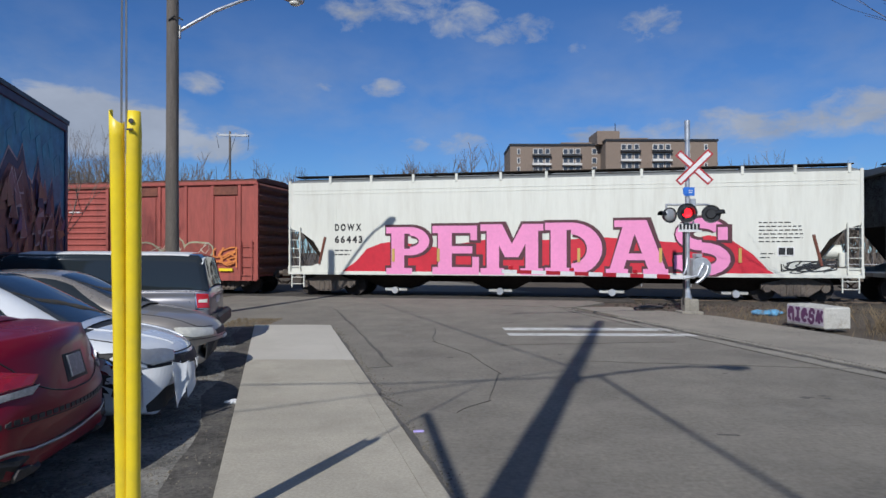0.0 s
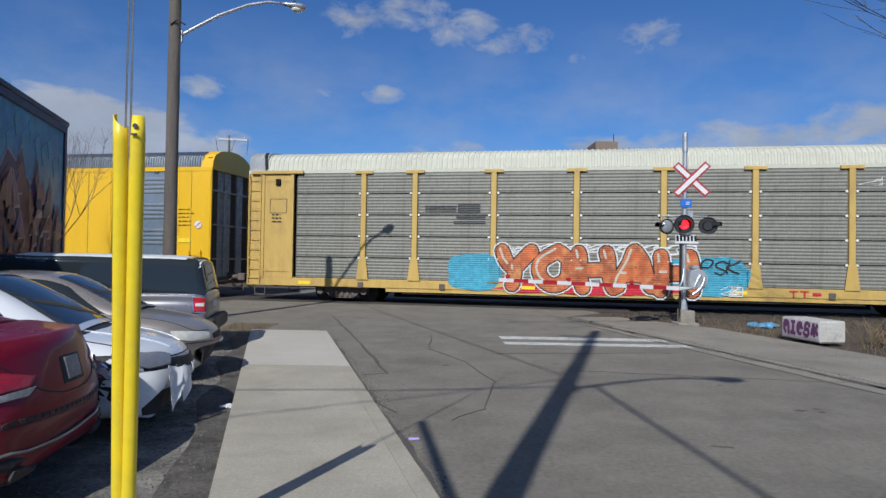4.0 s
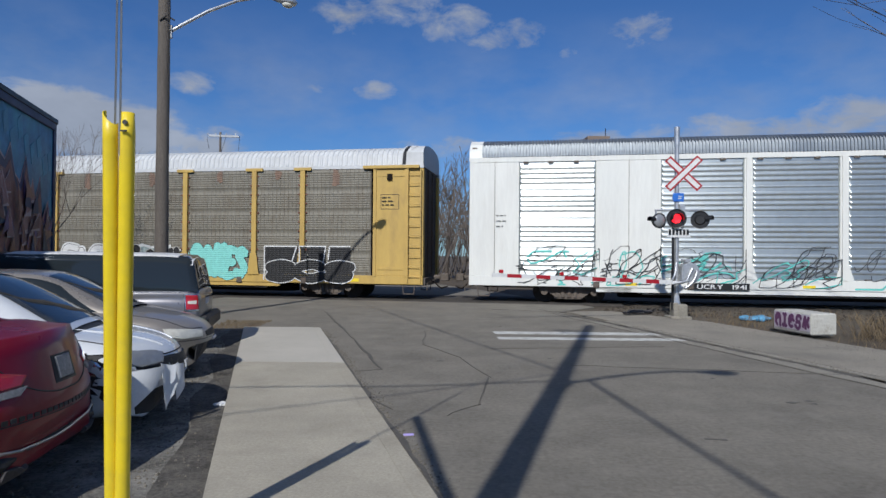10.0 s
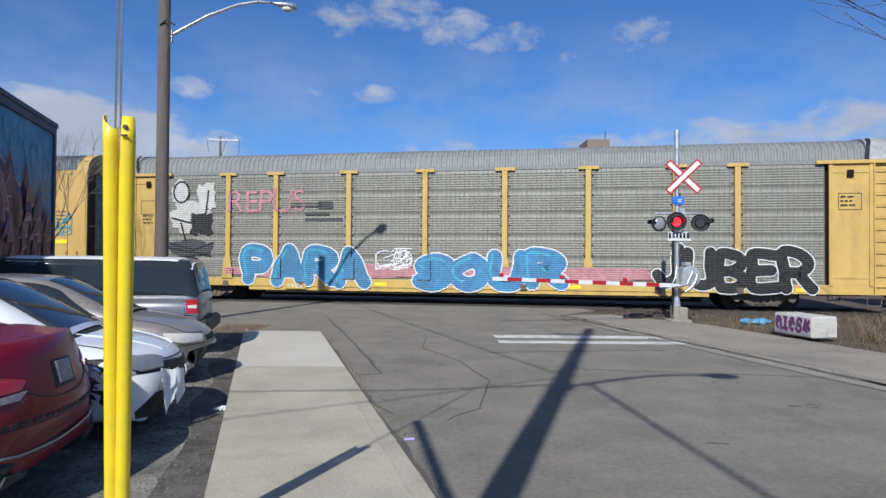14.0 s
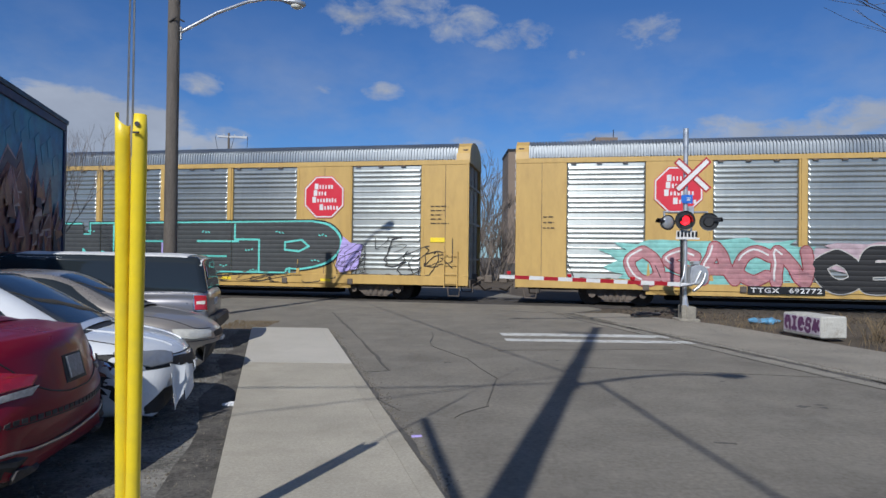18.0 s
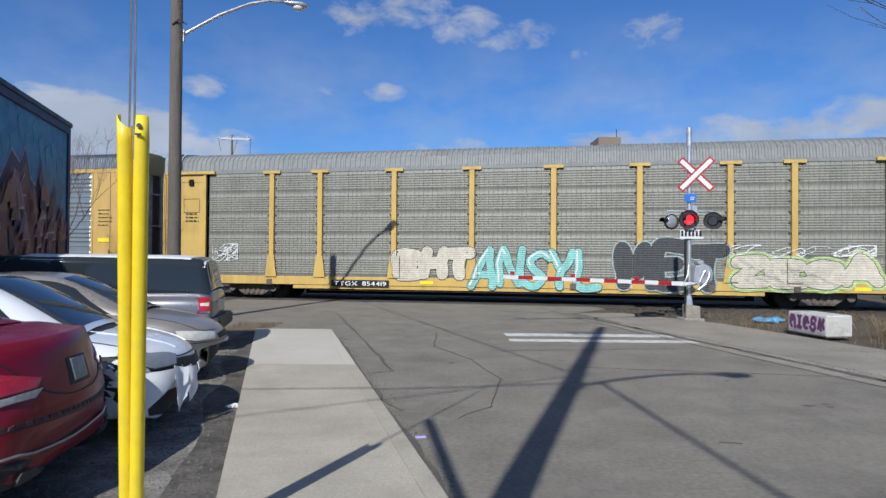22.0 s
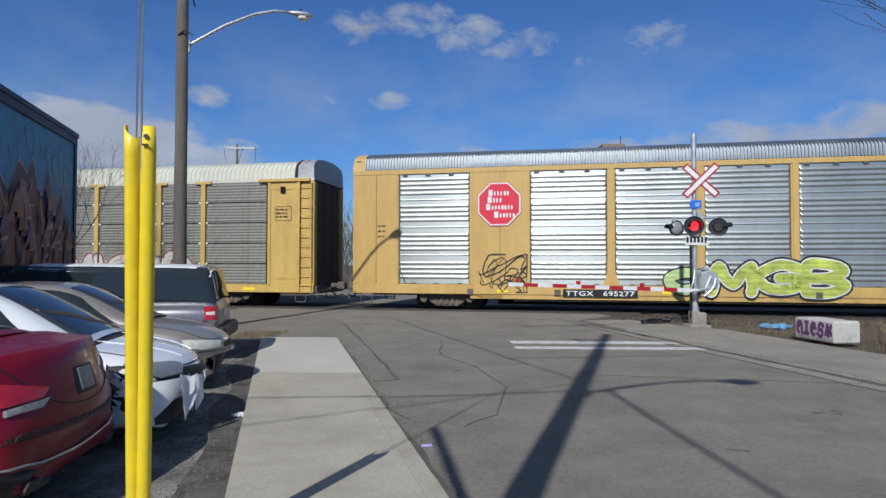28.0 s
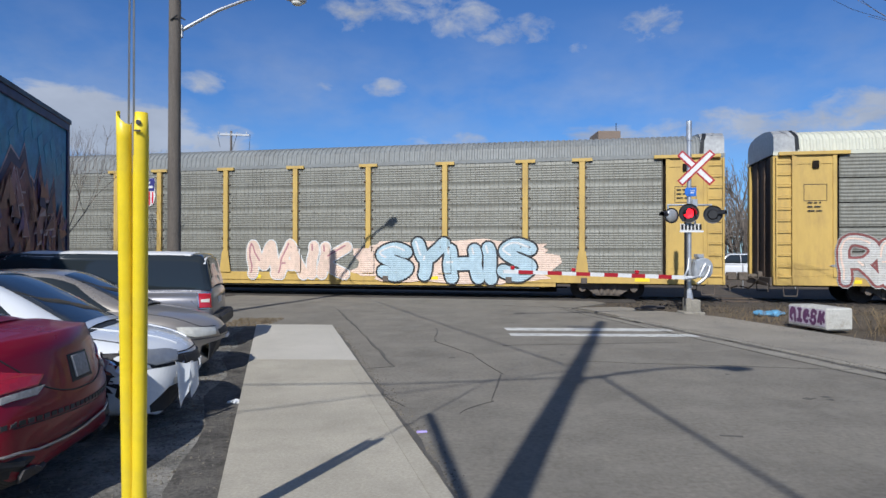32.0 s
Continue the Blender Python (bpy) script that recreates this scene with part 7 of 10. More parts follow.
    throw(c, "modern", "I", -1.8, -1.25, 0.72, 1.5, "spray_moss", "spray_white", "spray_black", "", 53, 0.5, 0.05, lean=0.4, haze=0.06)
    throw(c, "modern", "C", -2.7, -1.5, 0.64, 1.6, "spray_leaf", "spray_black", seed=53, weight=0.4)
    scribble(c, "modern", -9.6, -7.5, 0.7, 2.1, "spray_black", 54, 12, 0.035)

    c = old_rack(-337.6 - 0.28, "weathered yellow car carrier wagon, grey sides, cream roof, pale graffiti", "old_yellow", "panel_old", "roof_cream", "stacked", "hood_steel")
    trim_old(c, 50, ("TTGX 942235", -8.2, -4.75, 0.76, 0.28))
    part("graffiti", laid_on(blob(bmesh.new(), -12.3, 9.3, 0.62, 1.95, 5, 21, 0.10), "old", 0.002), "spray_ash_dim", c, "pale grey sprayed wash behind the letters")
    throw(c, "old", "REVENGE IS", -12.3, -1.7, 0.62, 2.15, "spray_ash", "spray_maroon_pale", "spray_ash_dim", "spray_blush", 61, 0.26, 0.11, haze=0.04)
    throw(c, "old", "PROMISED", -1.1, 9.1, 0.62, 2.15, "spray_ash", "spray_maroon_pale", "spray_ash_dim", "spray_blush", 62, 0.26, 0.11, haze=0.04)
    block_bars(c, "old", [(-7.3, -6.1, 3.82, 3.87), (-7.3, -6.1, 3.7, 3.75), (-6.2, -5.3, 3.66, 3.96), (-6.2, -5.2, 3.42, 3.52), (-6.2, -4.9, 3.18, 3.29)], "spray_grey", "faded dark owner name as blocks")
    owner_mark(c, 5.6, 6.6, side="old")

    c = old_rack(-367.95 - 0.16, "weathered yellow car carrier wagon with grey mesh sides and white-blue graffiti", "old_yellow", "panel_old", "roof_grey", "screen", "hood_steel")
    trim_old(c, 51)
    part("graffiti", laid_on(blob(bmesh.new(), 0.9, 8.6, 0.55, 2.15, 3, 9, 0.1), "old", 0.002), "spray_blush", c)
    throw(c, "old", "SYHIS", 1.85, 7.85, 0.58, 2.15, "spray_ice", "spray_black", "", "spray_white", 71, 0.36, 0.10)
    throw(c, "old", "MAIK", -3.5, 0.7, 0.62, 2.1, "spray_blush", "spray_white", "", "spray_rose", 72, 0.34, 0.06)
    shield_logo(c, -8.2, 4.15, 1.0, 1.35, -HALF - 0.02)
    owner_mark(c, 6.0, 7.0, side="old")


surface("spray_ember", (0.42, 0.10, 0.03), 0.6, 0, 0.35, 3, 1.4, 0.02, 20, (0.60, 0.30, 0.10), 0.8)
surface("spray_aqua", (0.22, 0.60, 0.54), 0.6, 0, 0.08, 5, 0.8)
surface("spray_wash", (0.30, 0.27, 0.20), 0.6, 0, 0.2, 5, 0.8)
surface("spray_haze", (0.40, 0.30, 0.33), 0.6, 0, 0.2, 5, 0.8)
surface("spray_leaf", (0.36, 0.47, 0.19), 0.6, 0, 0.2, 5, 0.8, 0.02, 20, (0.40, 0.46, 0.30), 0.6)
surface("box_rust_thin", (0.19, 0.125, 0.09), 0.8, 0, 0.25, 9, 0.8)
surface("spray_teal_blue", (0.05, 0.30, 0.42), 0.6, 0, 0.2, 5, 0.8)
surface("spray_ash", (0.46, 0.45, 0.42), 0.6, 0, 0.15, 5, 0.8, 0.03, 20, (0.33, 0.3, 0.28), 0.5)
surface("spray_ash_dim", (0.27, 0.265, 0.24), 0.6, 0, 0.2, 5, 0.8)
surface("spray_maroon_pale", (0.20, 0.06, 0.055), 0.6, 0, 0.2, 5, 0.8)
surface("spray_blush", (0.66, 0.50, 0.40), 0.6, 0, 0.12, 5, 0.8)
surface("spray_ice", (0.36, 0.48, 0.54), 0.6, 0, 0.12, 5, 0.8)
surface("logo_navy_dark", (0.04, 0.035, 0.03), 0.5, 0, 0.05)
build_train()

# ---- things beside the road ----


def sheet(bm, points, axis_y, thick):
    polygon(bm, points, axis_y, axis_y + thick, "y")


def guards():
    for name, base, top, open_side, label in (("guy_guard", (-1.631, 3.34), (-1.404, 2.87), False, "yellow plastic guard tube on a guy wire"), ("guy_guard", (-1.69, 3.36), (-1.482, 2.87), True, "yellow half-open plastic guard on a guy wire, cut slanting")):
        g = thing(name, label, "guy wire guard", group="guy wire guards")
        a, b = Vector((*base, -0.01)), Vector((*top, 2.34))
        bm = bmesh.new()
        if not open_side:
            d = (b - a)
            rings = []
            for k in range(25):
                f = k / 24
                c = a + d * f
                swell = 1 + 0.10 * math.exp(-((f - 0.13) / 0.07) ** 2)
                r = 0.034 * swell if f < 0.985 else 0.029
                rings.append([(c.x + r * math.cos(t * math.pi / 10), c.y + r * math.sin(t * math.pi / 10), c.z) for t in range(20)])
            loft(bm, rings, close=True)
            tube_ob = part("tube", bm, "safety_yellow", g, smooth=True)
            face = (b + (a - b) * 0.02)
            hole = bmesh.new()
            disc(hole, (face.x + 0.004, face.y - 0.034, face.z), (0.1, -1, 0), 0.011, 0.006, 16)
            part("bolt", hole, "plastic_black", g)
            slot = boxes((face.x - 0.013, face.x + 0.013, face.y - 0.0395, face.y - 0.03, face.z - 0.042, face.z - 0.035))
            part("slot", slot, "plastic_black", g)
        else:
            d = (b - a)
            outer, inner, rings = [], [], []
            for k in range(21):
                f = k / 20
                c = a + d * f
                ring = []
                for t in range(15):
                    ang = math.radians(150 + t * 240 / 14)
                    lift = 0.0 if k < 20 else -0.022 - 0.034 * math.cos(ang + 0.4)
                    ring.append((c.x + 0.033 * math.cos(ang), c.y + 0.033 * math.sin(ang), c.z + lift))
                for t in reversed(range(15)):
                    ang = math.radians(150 + t * 240 / 14)
                    lift = 0.0 if k < 20 else -0.022 - 0.034 * math.cos(ang + 0.4)
                    ring.append((c.x + 0.028 * math.cos(ang), c.y + 0.028 * math.sin(ang), c.z + lift))
                rings.append(ring)
            loft(bm, rings, close=True)
            part("channel", bm, "safety_yellow", g, smooth=True)
        w = bmesh.new()
        high = Vector((-1.165, 2.3, 5.0)) if open_side else Vector((-1.166, 2.3, 5.0))
        tube(w, (-1.476, 2.90, 2.15) if open_side else (-1.444, 2.885, 2.15), high, 0.0045, None, 6)
        tube(w, high, (-1.2, -1.2, 12.4), 0.0045, None, 6)
        part("guy_wire", w, "wire_steel", g)


def timber_pole(name, label, base, height, r0, r1, seed):
    p = thing(name, label, "utility pole", pose(*base, 0))
    bm = bmesh.new()
    rnd = random.Random(seed)
    rings = []
    for k in range(21):
        f = k / 20
        r = r0 + (r1 - r0) * f
        rings.append([((r + rnd.uniform(-0.006, 0.006)) * math.cos(t * math.pi / 9), (r + rnd.uniform(-0.006, 0.006)) * math.sin(t * math.pi / 9), -0.3 + (height + 0.3) * f) for t in range(18)])
    loft(bm, rings, close=True)
    part("pole", bm, "pole_wood", p, smooth=True)
    return p


def lamp_arm(p, z, tip, rise):
    """A bent galvanised arm with a cobra-head lamp, from the pole at height z to the offset tip."""
    tx, ty = tip
    n = math.hypot(tx, ty)
    ux, uy = tx / n, ty / n
    pts = [(0.12, 0.0), (n * 0.35, rise * 0.52), (n * 0.6, rise * 0.84), (n * 0.78, rise * 0.98), (n * 0.9, rise)]
    bm = bmesh.new()
    fine = []
    for i in range(len(pts) - 1):
        for k in range(4):
            f = k / 4
            fine.append((pts[i][0] + (pts[i + 1][0] - pts[i][0]) * f, pts[i][1] + (pts[i + 1][1] - pts[i][1]) * f))
    fine.append(pts[-1])
    rings = [[(ux * d - uy * r * math.cos(a), uy * d + ux * r * math.cos(a), z + h + r * math.sin(a)) for a in [t * math.pi / 5 for t in range(10)]] for r, (d, h) in ((0.055 - 0.022 * i / len(fine), q) for i, q in enumerate(fine))]
    loft(bm, rings, close=True)
    part("arm", bm, "galvanised", p, smooth=True)
    bm = bmesh.new()
    m = Matrix.Translation((ux * n * 0.9, uy * n * 0.9, z + rise)) @ pose(0, 0, 0, 0, 0, math.degrees(math.atan2(uy, ux)))
    prof = [(0.0, 0.035, 0.035, 0.03), (0.15, 0.07, 0.06, 0.06), (0.34, 0.13, 0.075, 0.10), (0.5, 0.15, 0.07, 0.12), (0.62, 0.11, 0.05, 0.10), (0.68, 0.04, 0.02, 0.03)]
    rings = [[m @ Vector((x, w * math.cos(a), (up if math.sin(a) > 0 else dn) * math.sin(a))) for a in [t * math.pi / 7 for t in range(14)]] for x, w, up, dn in prof]
    loft(bm, rings, close=True)
    head = part("lamp_head", bm, "galvanised", p, "grey cobra-head street lamp", smooth=True)
    bm = bmesh.new()
    bmesh.ops.create_uvsphere(bm, u_segments=16, v_segments=8, radius=1.0, matrix=m @ Matrix.Translation((0.42, 0, -0.09)) @ Matrix.Diagonal((0.16, 0.11, 0.09, 1)))
    part("lens", bm, "lamp_clear", head, smooth=True)
    bm = bmesh.new()
    disc(bm, m @ Vector((0.34, 0, 0.10)), (0, 0, 1), 0.03, 0.07, 10)
    part("photocell", bm, "plastic_black", head)
    part("bracket", boxes((-0.04, 0.04, -0.04, 0.04, z - 0.16, z + 0.16)), "galvanised", p, at=Matrix.Translation((ux * 0.15, uy * 0.15, 0)))


def poles():
    p = timber_pole("street_lamp", "grey weathered timber pole with a galvanised street lamp arm", (-6.82, 15.93), 8.75, 0.17, 0.138, 3)
    lamp_arm(p, 7.29, (2.68, 1.176), 1.28)
    part("wire_conduit", rods(((0.16, -0.06, 6.2), (0.16, -0.06, 7.9), 0.012), ((0.0, 0.0, 7.9), (0.02, 0, 8.75), 0.012)), "plastic_black", p)
    part("hook", rods(((0.15, -0.03, 7.62), (0.27, -0.03, 7.55), 0.02), ((-0.05, -0.15, 7.5), (0.12, -0.16, 7.62), 0.02)), "plastic_black", p)
    q = timber_pole("utility_pole", "tall timber utility pole with a lamp arm and service cables", (-1.29, -1.2), 13.7, 0.16, 0.12, 5)
    q.matrix_basis = pose(-1.29, -1.2, 0, 0, 1.4, 0)
    lamp_arm(q, 7.9, (2.05, -0.17), 0.9)
    part("insulator_bracket", rods(((0.0, 0.0, 12.75), (-0.75, 0.05, 12.85), 0.05), ((0.0, 0.0, 12.5), (-0.55, 0.05, 12.45), 0.04), ((-0.3, 0.02, 12.3), (-0.75, 0.05, 12.85), 0.03)), "pole_wood", q)
    # made-up rod out of view, set to cast the short thick road shadow
    part("shadow_strut", rods(((0.06, 0.0, 3.85), (-0.97, 1.09, 5.5), 0.05)), "galvanised", q)
    def sag(a, b, r, drop, n=14):
        bm = bmesh.new()
        a, b = Vector(a), Vector(b)
        pts = [a.lerp(b, k / n) - Vector((0, 0, drop * 4 * (k / n) * (1 - k / n))) for k in range(n + 1)]
        turn = (b - a).to_track_quat("Z", "Y").to_matrix()
        loft(bm, [[p + turn @ Vector((r * math.cos(q * math.tau / 6), r * math.sin(q * math.tau / 6), 0)) for q in range(6)] for p in pts], close=True)
        return bm
    part("service_cable", sag((0.35, -0.1, 8.2), (2.85, -24, 8.0), 0.034, 0.5), "plastic_black", q)
    part("service_cable", sag((-0.1, 0.0, 8.0), (-9.5, 0.6, 7.3), 0.019, 0.5), "plastic_black", q)
    part("service_cable", sag((0.0, 0.1, 8.5), (-5.2, 16.6, 7.95), 0.019, 0.1), "plastic_black", q)
    part("service_cable", sag((0, 0, 8.5), (-14, -7, 7.5), 0.014, 0.4), "plastic_black", q)
    far = timber_pole("utility_pole", "distant timber utility pole with a tilted crossarm and wires", (-18.2, 54.0), 12.05, 0.12, 0.09, 7)
    part("crossarm", boxes((-1.25, 1.25, -0.08, 0.08, 11.75, 11.92)), "plate_pale", far, at=pose(0, 0, -0.12, 0, 1.5, 0))
    for x in (-1.05, -0.4, 0.5, 1.3):
        part("insulator", rods(((x, 0, 11.78), (x, 0, 11.94), 0.045)), "plate_pale", far)
    for x, to in ((-0.95, (-0.4, -1.5, 10.4)), (1.35, (2.0, -1.5, 10.2)), (0.4, (2.6, -9, 7.5))):
        part("line_wire", sag((x * 1.2, 0, 11.68), to, 0.018, 0.1, 8), "plastic_black", far)


def crossing_signal():
    s = thing("crossing_signal", "railway crossing signal mast with crossbuck, lit red lamp and lowered barrier", "crossing signal", pose(6.80, 17.6, 0.05))
    bm = boxes((-0.02, 0.25, -0.22, 0.2, -0.1, 0.36), (-0.13, 0.02, -0.18, 0.16, -0.1, 0.40), bevel=0.03)
    box(bm, -0.24, 0.34, -0.28, 0.28, -0.12, 0.03, 0.02)
    part("foundation", bm, "kerb", s)
    part("mast", rods(((0, 0, 0.3), (0, 0, 4.78), 0.062), ((0, 0, 4.78), (0, 0, 5.32), 0.075), sides=16), "galvanised", s, smooth=False)
    part("mast_base", rods(((0, 0, 0.3), (0, 0, 0.62), 0.13, 0.075)), "galvanised", s)
    turn = pose(0, 0, 0, 0, 0, -14)
    for k, a in enumerate((45, -45)):
        bm = boxes((-0.60, 0.60, -0.09 - 0.016 * k, -0.075 - 0.016 * k, -0.105, 0.105))
        blade = part("crossbuck_blade", bm, "sign_red", s, "white crossbuck blade with a red border", at=turn @ pose(0.17, 0, 4.0) @ Matrix.Rotation(radians(a), 4, "Y"))
        part("white_face", boxes((-0.555, 0.555, -0.095 - 0.016 * k, -0.088 - 0.016 * k, -0.058, 0.058)), "sign_white", blade)
    plate = part("blue_plate", boxes((-0.12, 0.17, -0.09, -0.07, 3.22, 3.46), (-0.15, 0.0, -0.1, -0.068, 3.26, 3.43), bevel=0.004), "sign_blue", s, "small blue notice plate")
    part("notice_bar", boxes((-0.02, 0.12, -0.094, -0.089, 3.36, 3.38), (-0.04, 0.10, -0.094, -0.089, 3.30, 3.33)), "sign_white", plate)
    part("lamp_bar", rods(((-0.62, -0.02, 2.98), (0.62, -0.02, 2.98), 0.03), ((-0.6, -0.02, 2.98), (-0.58, -0.02, 2.82), 0.03), ((0.6, -0.02, 2.98), (0.62, -0.02, 2.82), 0.03)), "galvanised", s)
    part("junction_box", boxes((0.05, 0.2, -0.1, 0.08, 2.92, 3.14), bevel=0.01), "galvanised", s)
    for x, z, turn_z, lens, wide, way, label in ((-0.56, 2.68, 16, "lens_grey", 0.215, (-1, -0.25, 0.02), "round signal lamp turned aside, silvered lens"), (-0.05, 2.74, -10, "lens_lit", 0.27, (0.1, -1, 0), "lit red signal lamp with a black hood"),
                                                (0.64, 2.71, -24, "lens_dark", 0.25, (1, -0.35, 0.06), "unlit signal lamp turned aside, with a black hood")):
        m = pose(x, -0.06 if x > -0.5 else -0.02, z, 0, 0, turn_z)
        bm = bmesh.new()
        rings = [[(r * math.cos(q), y, r * math.sin(q)) for q in [t * math.tau / 32 for t in range(32)]] for y, r in ((0.10, 0.10), (0.02, 0.17), (-0.06, wide * 0.95), (-0.10, wide), (-0.125, wide), (-0.12, wide - 0.02), (-0.10, wide - 0.03))]
        loft(bm, rings, close=True)
        head = part("signal_lamp", bm, "signal_black", s, label, at=m)
        bm = bmesh.new()
        if lens == "lens_grey":
            rings = [[(r * math.cos(q), y, r * math.sin(q)) for q in [t * math.tau / 28 for t in range(28)]] for y, r in ((-0.10, 0.19), (-0.125, 0.18), (-0.155, 0.13), (-0.17, 0.06), (-0.173, 0.01))]
            loft(bm, rings, close=True)
        else:
            disc(bm, (0, -0.115, 0), (0, -1, 0), 0.13 if lens == "lens_lit" else 0.15, 0.03, 28, 0.115)
        part("lens", bm, "signal_black" if lens == "lens_dark" else lens, head, smooth=lens == "lens_grey")
        bm = bmesh.new()
        way = Vector(way).normalized()
        rings = []
        r = 0.165 if lens == "lens_lit" else 0.10
        base = Vector((0, -0.1, 0)) if lens == "lens_lit" else Vector((way.x * (wide - 0.1), -0.05, 0.02))
        turn_to = (way.to_track_quat("Y", "Z")).to_matrix()
        for d, k in ((0.0, 1.0), (0.25 if lens == "lens_lit" else 0.20, 0.92)):
            ring = []
            for q in range(15):
                a = math.radians(-15 + 210 * q / 14)
                ring.append(base + turn_to @ Vector((r * k * math.cos(a), d, r * k * math.sin(a))))
            for q in reversed(range(15)):
                a = math.radians(-15 + 210 * q / 14)
                ring.append(base + turn_to @ Vector(((r * k - 0.008) * math.cos(a), d, (r * k - 0.008) * math.sin(a))))
            rings.append(ring)
        loft(bm, rings, close=True)
        part("hood", bm, "signal_black", head)
    sign = part("white_notice", boxes((-0.3, 0.36, -0.11, -0.09, 2.22, 2.27), (-0.28, 0.28, -0.10, -0.09, 2.27, 2.46), (0.1, 0.15, -0.11, -0.09, 2.46, 2.62)), "sign_white", s, "small white notice with dark marks")
    for k in range(6):
        part("dark_mark", boxes((-0.26 + k * 0.1, -0.20 + k * 0.1, -0.118, -0.105, 2.29, 2.44)), "signal_black", sign)
    # barrier machine, counterweight arms and cables
    bm = bmesh.new()
    polygon(bm, [(0.05, 0.98), (0.42, 0.95), (0.55, 1.06), (0.57, 1.32), (0.48, 1.47), (0.3, 1.53), (0.08, 1.46)], -0.26, 0.22, "y")
    bmesh.ops.bevel(bm, geom=bm.edges[:], offset=0.03, segments=2, affect="EDGES")
    part("barrier_machine", bm, "galvanised", s)
    for pts, r in (([(0.45, -0.30, 1.30), (0.40, -0.33, 1.12), (0.28, -0.34, 0.94), (0.10, -0.33, 0.80)], 0.045), ([(0.34, -0.30, 1.36), (0.24, -0.33, 1.2), (0.14, -0.34, 0.98)], 0.04), ([(-0.28, -0.3, 0.92), (-0.16, -0.32, 1.22), (-0.08, -0.2, 1.55)], 0.03), ([(-0.26, -0.34, 0.94), (0.0, -0.36, 0.98), (0.16, -0.34, 1.02)], 0.035)):
        run = [Vector(p) for p in through_points(pts, 5)]
        rings = []
        for k, p in enumerate(run):
            d = (run[min(k + 1, len(run) - 1)] - run[max(k - 1, 0)]).normalized()
            u = d.cross(Vector((0, 1, 0))).normalized()
            v = d.cross(u)
            rings.append([p + (u * math.cos(q) + v * math.sin(q)) * r for q in [j * math.pi / 4 for j in range(8)]])
        bm = bmesh.new()
        loft(bm, rings, close=True)
        bmesh.ops.recalc_face_normals(bm, faces=bm.faces[:])
        part("counterweight_arm", bm, "galvanised", s, smooth=True)
    part("counterweight", boxes((0.16, 0.34, -0.2, 0.1, 1.52, 1.62), bevel=0.02), "galvanised", s)
    part("conduit", rods(((-0.12, -0.05, 0.2), (-0.12, -0.05, 2.6), 0.035)), "signal_black", s)
    # the lowered arm: red and white lengths, three lamps
    a, b = Vector((-0.25, -0.32, 0.98)), Vector((-5.30, -1.44, 1.17))
    d = b - a
    arm = part("barrier_arm", rods(((0.1, -0.22, 0.97), tuple(a), 0.045)), "sign_white", s, "red and white striped barrier arm")
    turn = Matrix.Translation(a) @ d.to_track_quat("X", "Z").to_matrix().to_4x4()
    n = 13
    seg = d.length / n
    for k in range(n):
        part("stripe", boxes((k * seg, (k + 1) * seg, -0.018, 0.018, -0.055 + 0.01 * k / n, 0.055 - 0.01 * k / n)), "sign_red" if k % 2 else "sign_white", arm, at=turn)
    for k in (3.6, 8.2, 12.4):
        part("arm_lamp", boxes((k * seg - 0.05, k * seg + 0.05, -0.05, 0.05, 0.055, 0.15), bevel=0.015), "lamp_red", arm, at=turn)


surface("lens_grey", (0.30, 0.31, 0.32), 0.18, 0.3, 0.1, 6, 3)


